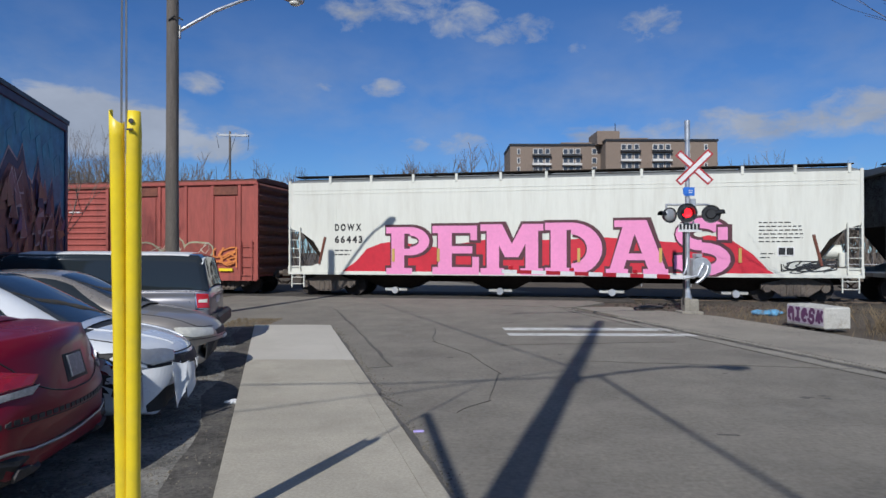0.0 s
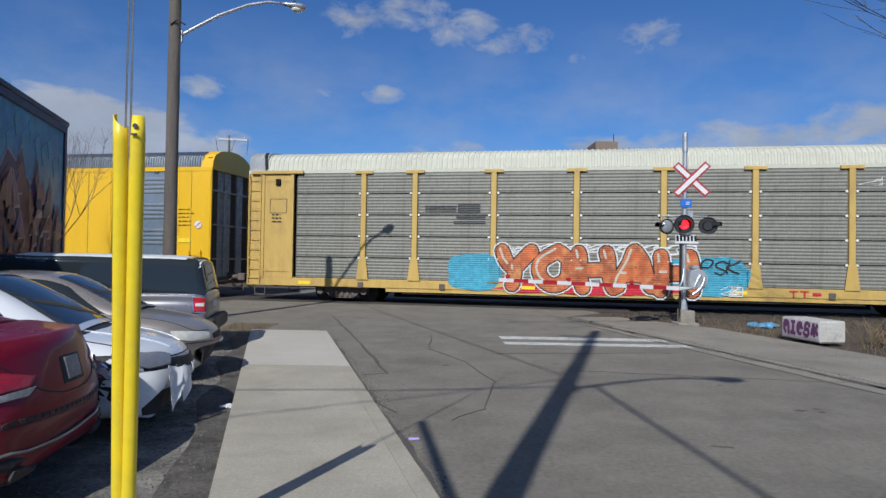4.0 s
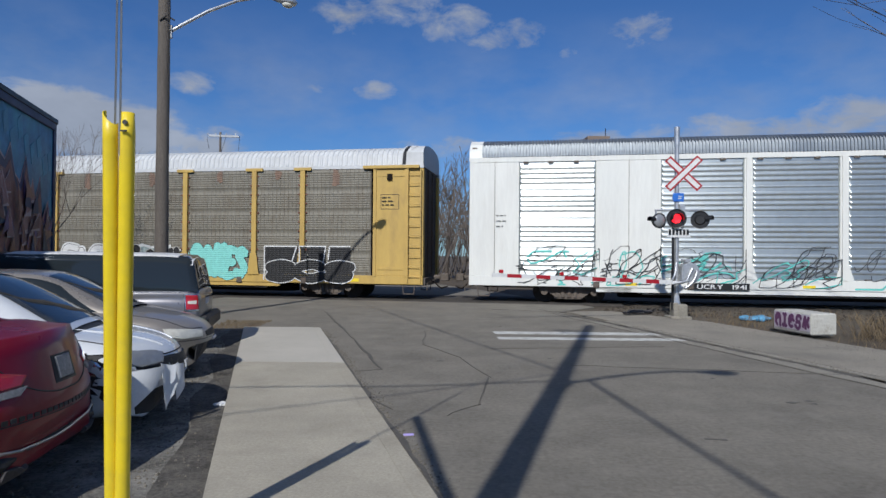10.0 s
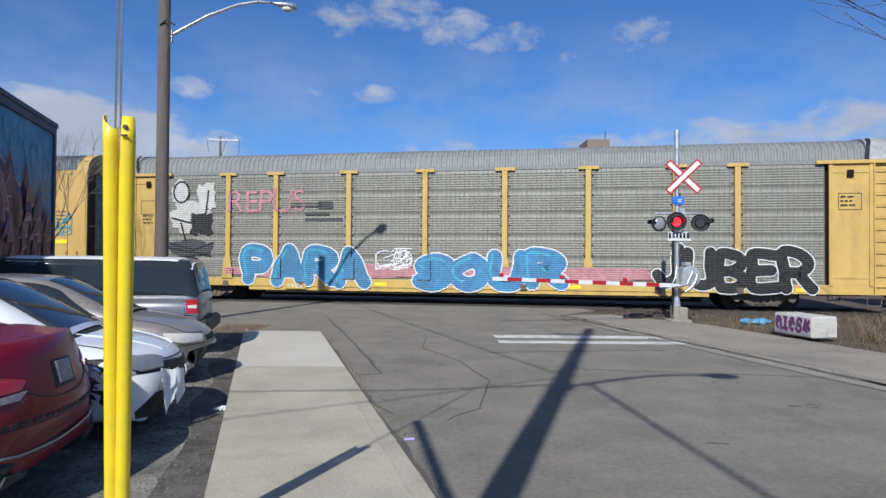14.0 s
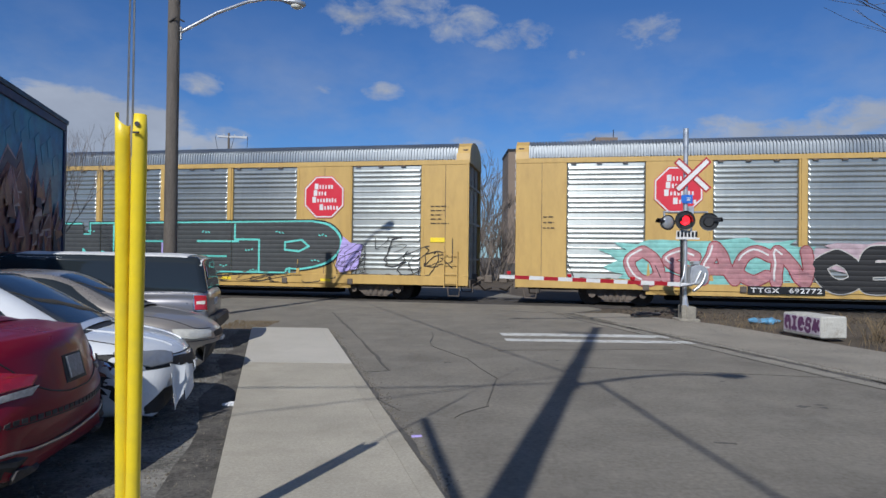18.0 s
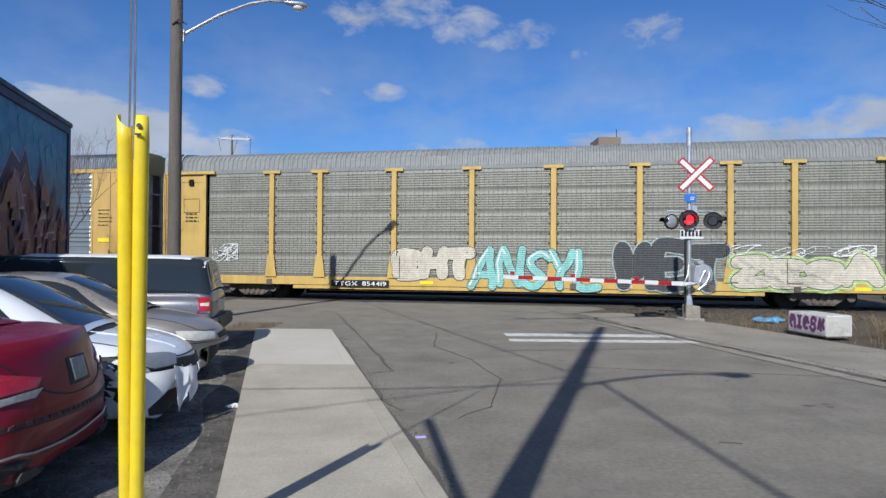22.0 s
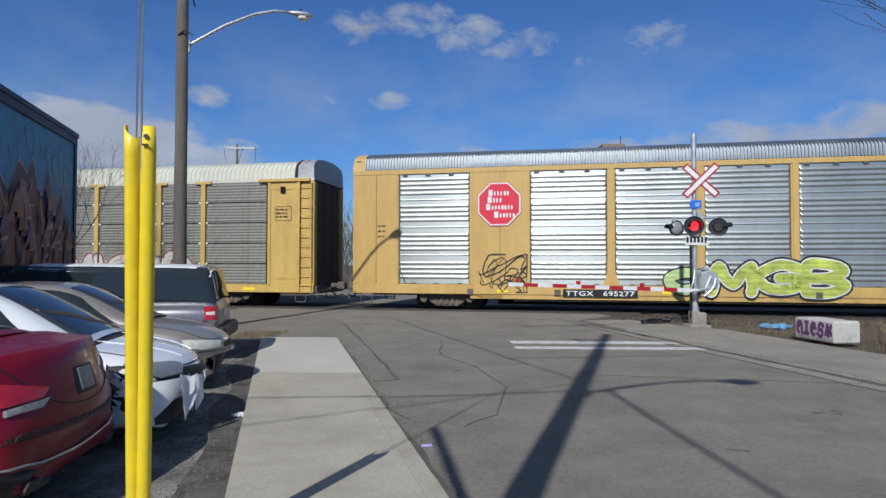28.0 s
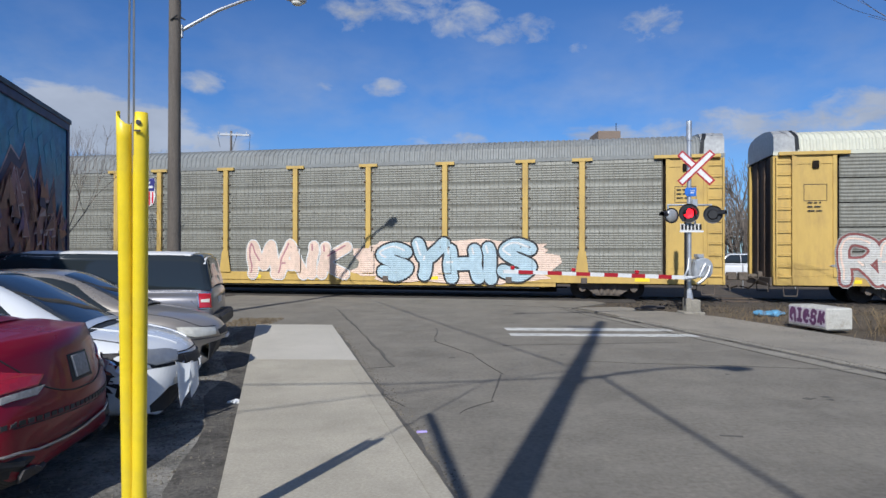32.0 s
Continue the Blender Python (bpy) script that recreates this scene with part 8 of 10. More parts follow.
def loose_right():
    blk = thing("concrete_block", "whitewashed concrete barrier block with purple graffiti", "concrete block", pose(8.3, 13.75, 0.06, 0, 0, 6))
    bm = boxes((0, 0.62, 0, 1.32, -0.05, 0.44), bevel=0.035)
    body = part("block", bm, "concrete_block", blk)
    part("spray_wash", boxes((-0.006, -0.001, 0.05, 1.27, 0.03, 0.40)), "spray_lilac_pale", body)
    g = bmesh.new()
    rg = random.Random(6)
    for k in range(5):
        for line in glyph(rg, k * 0.235, k * 0.235 + 0.2, 0.0, 0.3):
            stroke(g, line, 0.078)
    bmesh.ops.transform(g, matrix=Matrix.Translation((-0.010, 1.22, 0.07)) @ Matrix.Rotation(radians(-90), 4, "Z"), verts=g.verts[:])
    part("graffiti", g, "spray_plum", body)
    bm = bmesh.new()
    rnd = random.Random(2)
    for i in range(14):
        x, y = rnd.uniform(-0.5, 0.5), rnd.uniform(-0.25, 0.25)
        bmesh.ops.create_icosphere(bm, subdivisions=2, radius=1.0, matrix=Matrix.Translation((x, y, 0.04)) @ Matrix.Diagonal((rnd.uniform(0.12, 0.3), rnd.uniform(0.1, 0.22), rnd.uniform(0.05, 0.13), 1)))
    for v in bm.verts:
        v.co += noise.noise_vector(v.co * 6) * 0.05
    tarp = part("blue_tarp", bm, "tarp_blue")
    tarp.matrix_basis = pose(9.1, 17.7, -0.02) @ Matrix.Scale(0.72, 4)
    tagged(tarp, "crumpled pale blue plastic tarp on the verge", "tarp")
    for k, (x, y, s) in enumerate(((5.9, 18.3, 0.22), (6.25, 18.45, 0.18), (5.6, 18.2, 0.14))):
        bm = boxes((-s, s, -s * 0.6, s * 0.6, 0, s * 0.55), bevel=0.04)
        r = part("scrap", bm, "rust_bin")
        r.matrix_basis = pose(x, y, 0.06, 0, 0, 20 * k)
        tagged(r, "dark lump of scrap beside the signal", "scrap", "scrap lumps")
    bm = bmesh.new()
    for i in range(6):
        bmesh.ops.create_icosphere(bm, subdivisions=1, radius=1.0, matrix=Matrix.Translation((rnd.uniform(-0.09, 0.09), rnd.uniform(-0.05, 0.05), 0.015)) @ Matrix.Diagonal((0.06, 0.04, 0.02, 1)))
    paper = part("litter", bm, "litter_white")
    paper.matrix_basis = pose(-2.40, 7.22, -0.012)
    tagged(paper, "crushed white paper litter on the asphalt", "litter")
    bm = boxes((-0.05, 0.05, -0.02, 0.02, 0, 0.015), bevel=0.004)
    scrap = part("litter", bm, "spray_lilac")
    scrap.matrix_basis = pose(-0.23, 6.0, 0.0, 0, 0, 10)
    tagged(scrap, "flat bluish wrapper on the road", "litter")


surface("spray_lilac_pale", (0.52, 0.46, 0.52), 0.7, 0, 0.1, 8, 2, 0.05, 30, (0.55, 0.54, 0.5), 0.6)
surface("spray_plum", (0.13, 0.045, 0.12), 0.6, 0, 0.1)


def tufts():
    """Dry weeds, a stuff of many blades."""
    rnd = random.Random(12)
    verts, faces = [], []
    def blade(x, y, z, h, w):
        a = rnd.uniform(0, 6.28)
        lean = rnd.uniform(0.1, 0.7) * h
        b = rnd.uniform(0, 6.28)
        n = len(verts)
        verts.extend([(x - w * math.cos(a), y - w * math.sin(a), z), (x + w * math.cos(a), y + w * math.sin(a), z), (x + lean * 0.5 * math.cos(b), y + lean * 0.5 * math.sin(b), z + h * 0.6), (x + lean * math.cos(b), y + lean * math.sin(b), z + h)])
        faces.extend([(n, n + 1, n + 2), (n + 2, n + 3, n)])
    for i in range(9000):
        x, y = rnd.uniform(7.2, 22), rnd.uniform(8, 19.5)
        if x < kerb_x(y) + 2.5 or noise.noise(Vector((x * 0.8, y * 0.8, 0))) < 0.0:
            continue
        if 8.1 < x < 9.1 and 13.5 < y < 15.2:
            continue
        blade(x, y, -0.06, rnd.uniform(0.08, 0.28) * (1.6 if x > 9.6 and y < 14.5 else 1), 0.008)
    for i in range(600):
        x, y = rnd.uniform(9.4, 12), rnd.uniform(11.5, 14.5)
        blade(x, y, -0.06, rnd.uniform(0.3, 0.75), 0.006)
    for i in range(2600):
        x, y = rnd.uniform(-5.2, -4.1), rnd.uniform(14.6, 16.2)
        blade(x, y, -0.02, rnd.uniform(0.02, 0.09), 0.01)
    me = bpy.data.meshes.new("weeds")
    me.from_pydata(verts, [], faces)
    ob = part("weeds", me, "dry_grass")
    tagged(ob, "dry brown winter weeds on the verge", "weeds", kind="stuff")


def branches(bm, rnd, p, d, length, r, depth, spread=0.6, up=0.15):
    n = 3
    for i in range(n):
        q = p + d * length / n
        tube(bm, p, q, r * (1 - 0.25 * i / n), r * (1 - 0.25 * (i + 1) / n), 5 if r > 0.03 else 3, caps=False)
        p = q
        d = (d + Vector((rnd.uniform(-1, 1), rnd.uniform(-1, 1), rnd.uniform(-0.5, 1))) * 0.16 + Vector((0, 0, up * 0.3))).normalized()
        if depth > 0 and i > 0:
            for k in range(2 if depth > 1 else 3):
                s = (d + Vector((rnd.uniform(-1, 1), rnd.uniform(-1, 1), rnd.uniform(-0.3, 0.8))) * spread).normalized()
                branches(bm, rnd, p, s, length * rnd.uniform(0.5, 0.75), r * 0.55, depth - 1, spread, up)


def bare_tree(x, y, height, seed, depth=4, lean=(0, 0), label="leafless winter tree with fine grey-brown twigs", r=None):
    rnd = random.Random(seed)
    t = thing("tree", label, "tree", pose(x, y, -0.06), group="bare trees")
    r = r or height * 0.016
    trunk = bmesh.new()
    fork = height * 0.32
    top = Vector((lean[0] * 0.3, lean[1] * 0.3, fork))
    tube(trunk, (0, 0, -0.2), top * 0.5, r * 1.25, r, 9)
    tube(trunk, top * 0.5, top, r, r * 0.85, 9)
    part("trunk", trunk, "bark", t)
    crown = bmesh.new()
    for k in range(5):
        a = k * 1.26 + rnd.uniform(-0.4, 0.4)
        d = Vector((math.cos(a) * 0.5 + lean[0] * 0.25, math.sin(a) * 0.5 + lean[1] * 0.25, 1.0)).normalized()
        branches(crown, rnd, top.copy(), d, height * rnd.uniform(0.28, 0.4), r * 0.6, depth, 0.75)
    part("crown", crown, "twig", t)
    return t


def trees():
    for k, (x, y, h) in enumerate(((-34, 60, 10.6), (-30, 58, 9.8), (-37, 64, 11), (-26, 62, 10), (-1.5, 62, 9.6), (1.4, 64, 10.6), (-4.2, 66, 9.4), (3.8, 63, 9.4), (30, 62, 10.5), (36, 64, 11.0), (-14, 60, 8.8), (10, 60, 8.8), (20, 58, 8.8))):
        bare_tree(x, y, h, 20 + k, 3)
    t = thing("tree", "leafless tree whose bare twigs reach over the verge", "tree", pose(15.5, 12.6, -0.06), group="bare trees")
    bm = rods(((0, 0, -0.2), (0.05, 0, 2.4), 0.2, 0.16), ((0.05, 0, 2.4), (-0.3, 0.1, 5.0), 0.16, 0.12), ((-0.3, 0.1, 5.0), (-0.2, 0.3, 7.6), 0.11, 0.07))
    part("trunk", bm, "bark", t)
    bm = bmesh.new()
    rnd = random.Random(3)
    for start, way, long in (((-0.2, 0.1, 5.0), (-1, 0.05, 0.34), 4.6), ((-0.2, 0.2, 6.6), (-1, -0.1, 0.2), 3.6), ((-0.25, 0.2, 7.4), (0.5, 0.2, 1), 2.5), ((-0.2, 0.1, 4.4), (0.9, 0.3, 0.5), 2.5)):
        branches(bm, rnd, Vector(start), Vector(way).normalized(), long, 0.022, 2, 0.5, 0.0)
    part("crown", bm, "twig", t)
    bare_tree(-14.0, 22.6, 6.2, 93, 3, (0.8, 0.0), "slender leafless sapling beside the mural wall", 0.035)
    # the tangle of brush beyond the line
    rnd = random.Random(31)
    bm = bmesh.new()
    for i in range(520):
        x, y = rnd.uniform(-50, 50), rnd.uniform(42, 54)
        if y < 45 and kerb_x(y) - 9 < x < kerb_x(y) + 2:
            continue
        p = Vector((x, y, -0.1))
        for k in range(4):
            d = Vector((rnd.uniform(-0.5, 0.5), rnd.uniform(-0.5, 0.5), 1)).normalized()
            branches(bm, rnd, p.copy(), d, rnd.uniform(2.6, 4.8), 0.04, 1, 0.5)
    brush = part("brush", bm, "twig")
    tagged(brush, "tangle of leafless brush beyond the railway", "brush", kind="stuff")


surface("mural_teal", (0.06, 0.24, 0.36), 0.6, 0, 0.2, 3, 0.9)
surface("mural_ochre", (0.25, 0.12, 0.085), 0.6, 0, 0.25, 3, 0.9)
surface("mural_rose", (0.24, 0.12, 0.13), 0.6, 0, 0.2, 3, 0.9)
surface("mural_violet", (0.12, 0.07, 0.16), 0.6, 0, 0.25, 3, 0.9)


def mural_building():
    b = thing("mural_building", "flat-roofed building with a blue and brown mural wall in shade", "building", Matrix.Translation((-12.0, 20.1, 0)) @ pose(0, 0, 0, 0, 0, 14.9))
    # local y runs back along the road, the wall faces +x
    bm = boxes((-9, 0, -19.0, 0, -0.2, 5.75))
    part("wall", bm, "mural_blue", b)
    part("parapet", boxes((-9.1, 0.09, -19.1, 0.09, 5.75, 5.9), bevel=0.015), "flashing", b)
    part("corner_trim", boxes((0.0, 0.05, -0.16, 0.05, -0.1, 5.75)), "mural_dark", b)
    part("gutter", boxes((0.0, 0.07, -18.9, 0.0, 5.52, 5.75), bevel=0.02), "mural_dark", b)
    rnd = random.Random(8)
    def wall_shape(points, depth, mat, name):
        bm = bmesh.new()
        polygon(bm, points, depth, depth + 0.004, "y")
        bmesh.ops.transform(bm, matrix=Matrix(((0, 1, 0, 0), (1, 0, 0, 0), (0, 0, 1, 0), (0, 0, 0, 1))), verts=bm.verts[:])
        bmesh.ops.recalc_face_normals(bm, faces=bm.faces[:])
        return part(name, bm, mat, b)
    wall_shape([(-18.5, 0.0), (-0.2, 0.0), (-0.2, 2.6), (-1.1, 2.5), (-2.5, 3.0), (-4.0, 2.8), (-6.6, 3.2), (-8.5, 2.8), (-13, 3.0), (-18.5, 2.8)], 0.004, "mural_dark", "painted_ridge")
    peaks = [(-0.25, 1.9), (-0.75, 2.9), (-1.0, 2.55), (-1.3, 3.85), (-1.75, 3.1), (-2.1, 3.35), (-2.45, 4.35), (-2.9, 3.55), (-3.25, 3.75), (-3.6, 4.5), (-3.95, 4.05), (-4.5, 4.3), (-5.2, 3.5), (-6.4, 4.4), (-7.4, 3.5), (-8.8, 4.1), (-10.2, 3.4), (-11.8, 4.2), (-13.4, 3.4), (-15.0, 4.0), (-18.4, 3.2)]
    for grow, depth, mat, name in ((0.06, 0.010, "mural_pale", "painted_outline"), (0.0, 0.016, "mural_dark", "painted_ridge"), (-0.22, 0.022, "mural_brown", "painted_slope")):
        wall_shape([(-18.4, 0.3), (-0.25, 0.3)] + [(y, h + grow * (1.6 if k % 2 else 1.0)) for k, (y, h) in enumerate(peaks)], depth, mat, name)
    for k in range(150):
        a = -0.6 - 7.8 * rnd.random() ** 1.4
        top = max(h - 0.55 * abs(y - a) for y, h in peaks) - 0.7
        c, tall, wide = rnd.uniform(0.3, top - 0.3), rnd.uniform(0.35, 0.9), rnd.uniform(0.12, 0.34)
        lean = rnd.uniform(-0.35, 0.35)
        ink = ("mural_rose", "mural_ochre", "mural_dark", "mural_brown", "mural_ochre", "mural_violet")[k % 6]
        tip = min(c + tall, top + 0.25)
        if k % 3 == 0:
            wall_shape([(a - wide - 0.03, c - 0.04), (a + wide + 0.03, c), (a + lean, tip + 0.08)], 0.028 + 0.0006 * k, "mural_pale", "painted_edge")
        wall_shape([(a - wide, c), (a + wide, c + rnd.uniform(-0.1, 0.2)), (a + lean * 1.0, tip)], 0.0325 + 0.0006 * k, ink, "painted_shard")
    for k in range(14):
        a, c = -0.5 - k * 0.5, rnd.uniform(3.9, 4.9)
        wall_shape([(a, c), (a + 0.3, c + 0.1), (a + 0.2, c + 0.7), (a - 0.15, c + 0.5)], 0.006, "mural_teal", "painted_swirl")


def apartment_block():
    D = 190.0
    def at(px):
        return (px - 784) / 1120 * D
    a = thing("apartment_building", "distant tan brick apartment block with rows of windows and balconies", "building", pose(0, 0, 0))
    def z(py):
        return 1.7 + (447 - py) / 1120 * D
    wings = ((903, 1065, 258, 0.0), (1063, 1255, 256, -6.0))
    for x0, x1, top, dy in wings:
        part("wall", boxes((at(x0), at(x1), D + dy, D + dy + 18, -0.2, z(top))), "brick_tan", a)
        part("roof_edge", boxes((at(x0) - 0.2, at(x1) + 0.2, D + dy - 0.3, D + dy + 18.2, z(top), z(top) + 0.6)), "flashing", a)
    part("penthouse", boxes((at(998), at(1063), D + 4, D + 14, z(259), z(248))), "brick_tan", a)
    part("penthouse", boxes((at(1053), at(1092), D - 3, D + 8, z(258), z(235))), "brick_tan", a)
    part("penthouse", boxes((at(1092), at(1150), D + 1, D + 10, z(258), z(243))), "brick_tan", a)
    part("antenna", rods(((at(1089), D, z(236)), (at(1089), D, z(218)), 0.12)), "flashing", a)
    floors = 11
    for (x0, x1, top, dy), bays in zip(wings, (((918, 0.6), (948, 1), (957, 1), (969, 1), (1001, 1), (1011, 1), (1023, 1), (1052, 1)), ((1094, 1), (1104, 1), (1116, 1), (1148, 1), (1158, 1), (1170, 1), (1205, 0.7), (1235, 0.7)))):
        for f in range(floors):
            zt = z(top + 5) - f * 2.72
            for px, w in bays:
                xx = at(px)
                ww = 0.75 * w
                fr = part("window", boxes((xx - ww, xx + ww, D + dy - 0.12, D + dy + 0.05, zt - 1.75, zt)), "balcony_pale", a)
                part("pane", boxes((xx - ww + 0.16, xx + ww - 0.16, D + dy - 0.16, D + dy - 0.1, zt - 1.55, zt - 0.16)), "far_glass", fr)
            groups = ((942, 975), (995, 1029)) if x0 < 1000 else ((1088, 1122), (1142, 1176))
            for g0, g1 in groups:
                part("balcony", boxes((at(g0), at(g1), D + dy - 1.2, D + dy - 0.16, zt - 2.4, zt - 1.85)), "balcony_pale" if f % 2 else "flashing", a)


def fence_beyond():
    f = thing("fence", "low chain fence with steel posts beyond the railway", "fence", TRACK @ pose(0, 9.0, -0.06))
    for i in range(40):
        x = 10 + i * 2.4
        part("post", rods(((x, 0, 0), (x, 0, 1.2), 0.03), sides=6), "galvanised", f)
    part("top_rail", rods(((10, 0, 1.18), (104, 0, 1.18), 0.02), sides=6), "galvanised", f)
    part("mid_rail", rods(((10, 0, 0.6), (104, 0, 0.6), 0.012), sides=6), "galvanised", f)


guards()
poles()
crossing_signal()
loose_right()
tufts()
trees()
mural_building()
apartment_block()
fence_beyond()

# ---- parked cars ----


def eased(rows, x):
    """Rows of numbers led by x, blended smoothly at x."""
    n = len(rows)
    k = 0
    while k < n - 2 and rows[k + 1][0] < x:
        k += 1
    p0, p1, p2, p3 = rows[max(k - 1, 0)], rows[k], rows[k + 1], rows[min(k + 2, n - 1)]
    w = p2[0] - p1[0]
    f = min(max((x - p1[0]) / w, 0.0), 1.0)
    out = []
    for i in range(1, len(p1)):
        m1 = (p2[i] - p0[i]) / (p2[0] - p0[0]) * w
        m2 = (p3[i] - p1[i]) / (p3[0] - p1[0]) * w
        out.append((2 * f ** 3 - 3 * f * f + 1) * p1[i] + (f ** 3 - 2 * f * f + f) * m1 + (3 * f * f - 2 * f ** 3) * p2[i] + (f ** 3 - f * f) * m2)
    return out


def hull_ring(x, w, z0, zs, zt, wt, bow):
    """Half the section of a car's body, from the sill up over the shoulder to the middle, mirrored; bow bends it in plan."""
    half = [(-w * 0.80, z0 - 0.02), (-w * 0.95, z0 + 0.05), (-w, z0 + (zs - z0) * 0.45), (-w * 0.992, zs - 0.10), (-w * 0.965, zs), (-wt - (w - wt) * 0.30, zs + (zt - zs) * 0.72), (-wt * 0.86, zt - 0.004), (-wt * 0.45, zt + 0.014), (0.0, zt + 0.02)]
    line = through_points([(y, z) for y, z in half], 4)
    line = [(p.x, p.y) for p in line]
    line += [(-y, z) for y, z in reversed(line[:-1])]
    return [(x + bow * (y / w) ** 2, y, z) for y, z in line]


def wheel(parent, x, y, r):
    s = -1 if y < 0 else 1
    bm = bmesh.new()
    rings = []
    for d, rr in ((-0.10, r * 0.72), (-0.10, r * 0.94), (-0.06, r), (0.06, r), (0.10, r * 0.94), (0.10, r * 0.66), (0.07, r * 0.62)):
        rings.append([(rr * math.cos(a), s * d, rr * math.sin(a)) for a in [t * math.pi / 14 for t in range(28)]])
    loft(bm, rings, close=True)
    w = part("wheel", bm, "tyre", parent, at=pose(x, y, r))
    bm = bmesh.new()
    disc(bm, (0, s * 0.055, 0), (0, s, 0), r * 0.62, 0.02, 24)
    for k in range(7):
        a = k * math.tau / 7
        box(bm, -0.03, 0.03, min(s * 0.06, s * 0.09), max(s * 0.06, s * 0.09), 0.03, r * 0.6, m=Matrix.Rotation(a, 4, "Y"))
    disc(bm, (0, s * 0.08, 0), (0, s, 0), r * 0.14, 0.03, 12)
    part("rim", bm, "galvanised", w)
    return w


SKIN = {}  # the skin of each car, to lay lamps and trim on


def stick(car, p, lift):
    spot, way, _, _ = SKIN[car.name].find_nearest(Vector(p))
    return spot + way * lift


def cabin_point(row, x, v):
    """A point of the cabin: v from 0 at one waist over the roof to 1 at the other."""
    wl, wh, zl, zh = row
    half = [(-wl, zl), (-(wl * 0.52 + wh * 0.48) - 0.012, zl + (zh - zl) * 0.5), (-wh, zh - min(0.05, (zh - zl) * 0.3)), (-wh * 0.80, zh - 0.004), (-wh * 0.4, zh + 0.016), (0, zh + 0.022)]
    u = (v if v <= 0.5 else 1 - v) * 10
    k = min(int(u), 4)
    f = u - k
    p0, p1, p2, p3 = (Vector(half[j]) for j in (max(k - 1, 0), k, k + 1, min(k + 2, 5)))
    q = 0.5 * (2 * p1 + (p2 - p0) * f + (2 * p0 - 5 * p1 + 4 * p2 - p3) * f * f + (3 * p1 - p0 - 3 * p2 + p3) * f ** 3)
    return Vector((x, q.x if v <= 0.5 else -q.x, q.y))


def build_car(name, label, m, paint, stations, cabin, wheel_x, r, windows, roof_paint=None):
    """stations: x, half width, underside, shoulder, top, half width on top, bow. cabin: x, half width low and high, z low and high.
    windows: name, x and v from and to, at the low and the high edge."""
    car = thing(name, label, "car", m, group="parked cars")
    bm = bmesh.new()
    x0, x1 = stations[0][0], stations[-1][0]
    steps = sorted({x0 + (x1 - x0) * (0.5 - 0.5 * math.cos(math.pi * k / 56)) for k in range(57)})
    loft(bm, [hull_ring(x, *eased(stations, x)) for x in steps], close=True)
    bmesh.ops.recalc_face_normals(bm, faces=bm.faces[:])
    SKIN[car.name] = bvhtree.BVHTree.FromBMesh(bm)
    part("body", bm, paint, car, smooth=True)
    # cabin shell, then the panes laid on it
    bm = bmesh.new()
    c0, c1 = cabin[0][0], cabin[-1][0]
    xs = [c0 + (c1 - c0) * k / 40 for k in range(41)]
    loft(bm, [[cabin_point(eased(cabin, x), x, j / 40) for j in range(41)] for x in xs])
    bmesh.ops.recalc_face_normals(bm, faces=bm.faces[:])
    for f in bm.faces:
        if f.calc_center_median().z > cabin[0][3] and f.normal.z < -0.5:
            f.normal_flip()
    part("cabin", bm, "car_glass" if roof_paint else paint, car, smooth=True)
    for pane, (xa, xb), (xc, xd), (va, vb) in windows:
        for s in ((0, 1) if pane == "side_window" else (0,)):
            bm = bmesh.new()
            rings = []
            for i in range(13):
                f = i / 12
                ring = []
                for j in range(13):
                    g = j / 12
                    x = (xa + (xb - xa) * f) * (1 - g) + (xc + (xd - xc) * f) * g if pane == "side_window" else xa + (xb - xa) * f
                    v = va + (vb - va) * g
                    if pane != "side_window":
                        v = 0.5 + (va + (vb - va) * f - 0.5) * (1 - 2 * g)
                    row = eased(cabin, x)
                    p, a, b = cabin_point(row, x, v), cabin_point(row, x, v + 0.01), cabin_point(eased(cabin, x + 0.01), x + 0.01, v)
                    n = (b - p).cross(a - p).normalized()
                    c = Vector((p.x * 0.5, 0, 0.6))
                    if n.dot(p - c) < 0:
                        n = -n
                    edge = 0.0 if i in (0, 12) or j in (0, 12) else 1.0
                    q = p + n * (0.003 + 0.004 * edge)
                    ring.append(Vector((q.x, -q.y, q.z)) if s else q)
                rings.append(ring)
            loft(bm, rings)
            bmesh.ops.recalc_face_normals(bm, faces=bm.faces[:])
            part(pane, bm, roof_paint if pane == "roof_skin" else "car_glass", car, smooth=True)
    wide = stations[len(stations) // 2][1]
    for s in (-1, 1):
        for x in wheel_x:
            bm = bmesh.new()
            disc(bm, (x, s * (wide - 0.06), r + 0.02), (0, 1, 0), r + 0.055, 0.13, 32)
            part("wheel_arch", bm, "plastic_black", car)
            wheel(car, x, s * (wide - 0.09), r)
    return car


def mirror(car, x, y, z, paint):
    bm = bmesh.new()
    s = -1 if y < 0 else 1
    bmesh.ops.create_uvsphere(bm, u_segments=14, v_segments=8, radius=1.0, matrix=Matrix.Translation((x, y + s * 0.1, z)) @ Matrix.Diagonal((0.07, 0.12, 0.08, 1)))
    part("mirror", bm, paint, car, smooth=True)


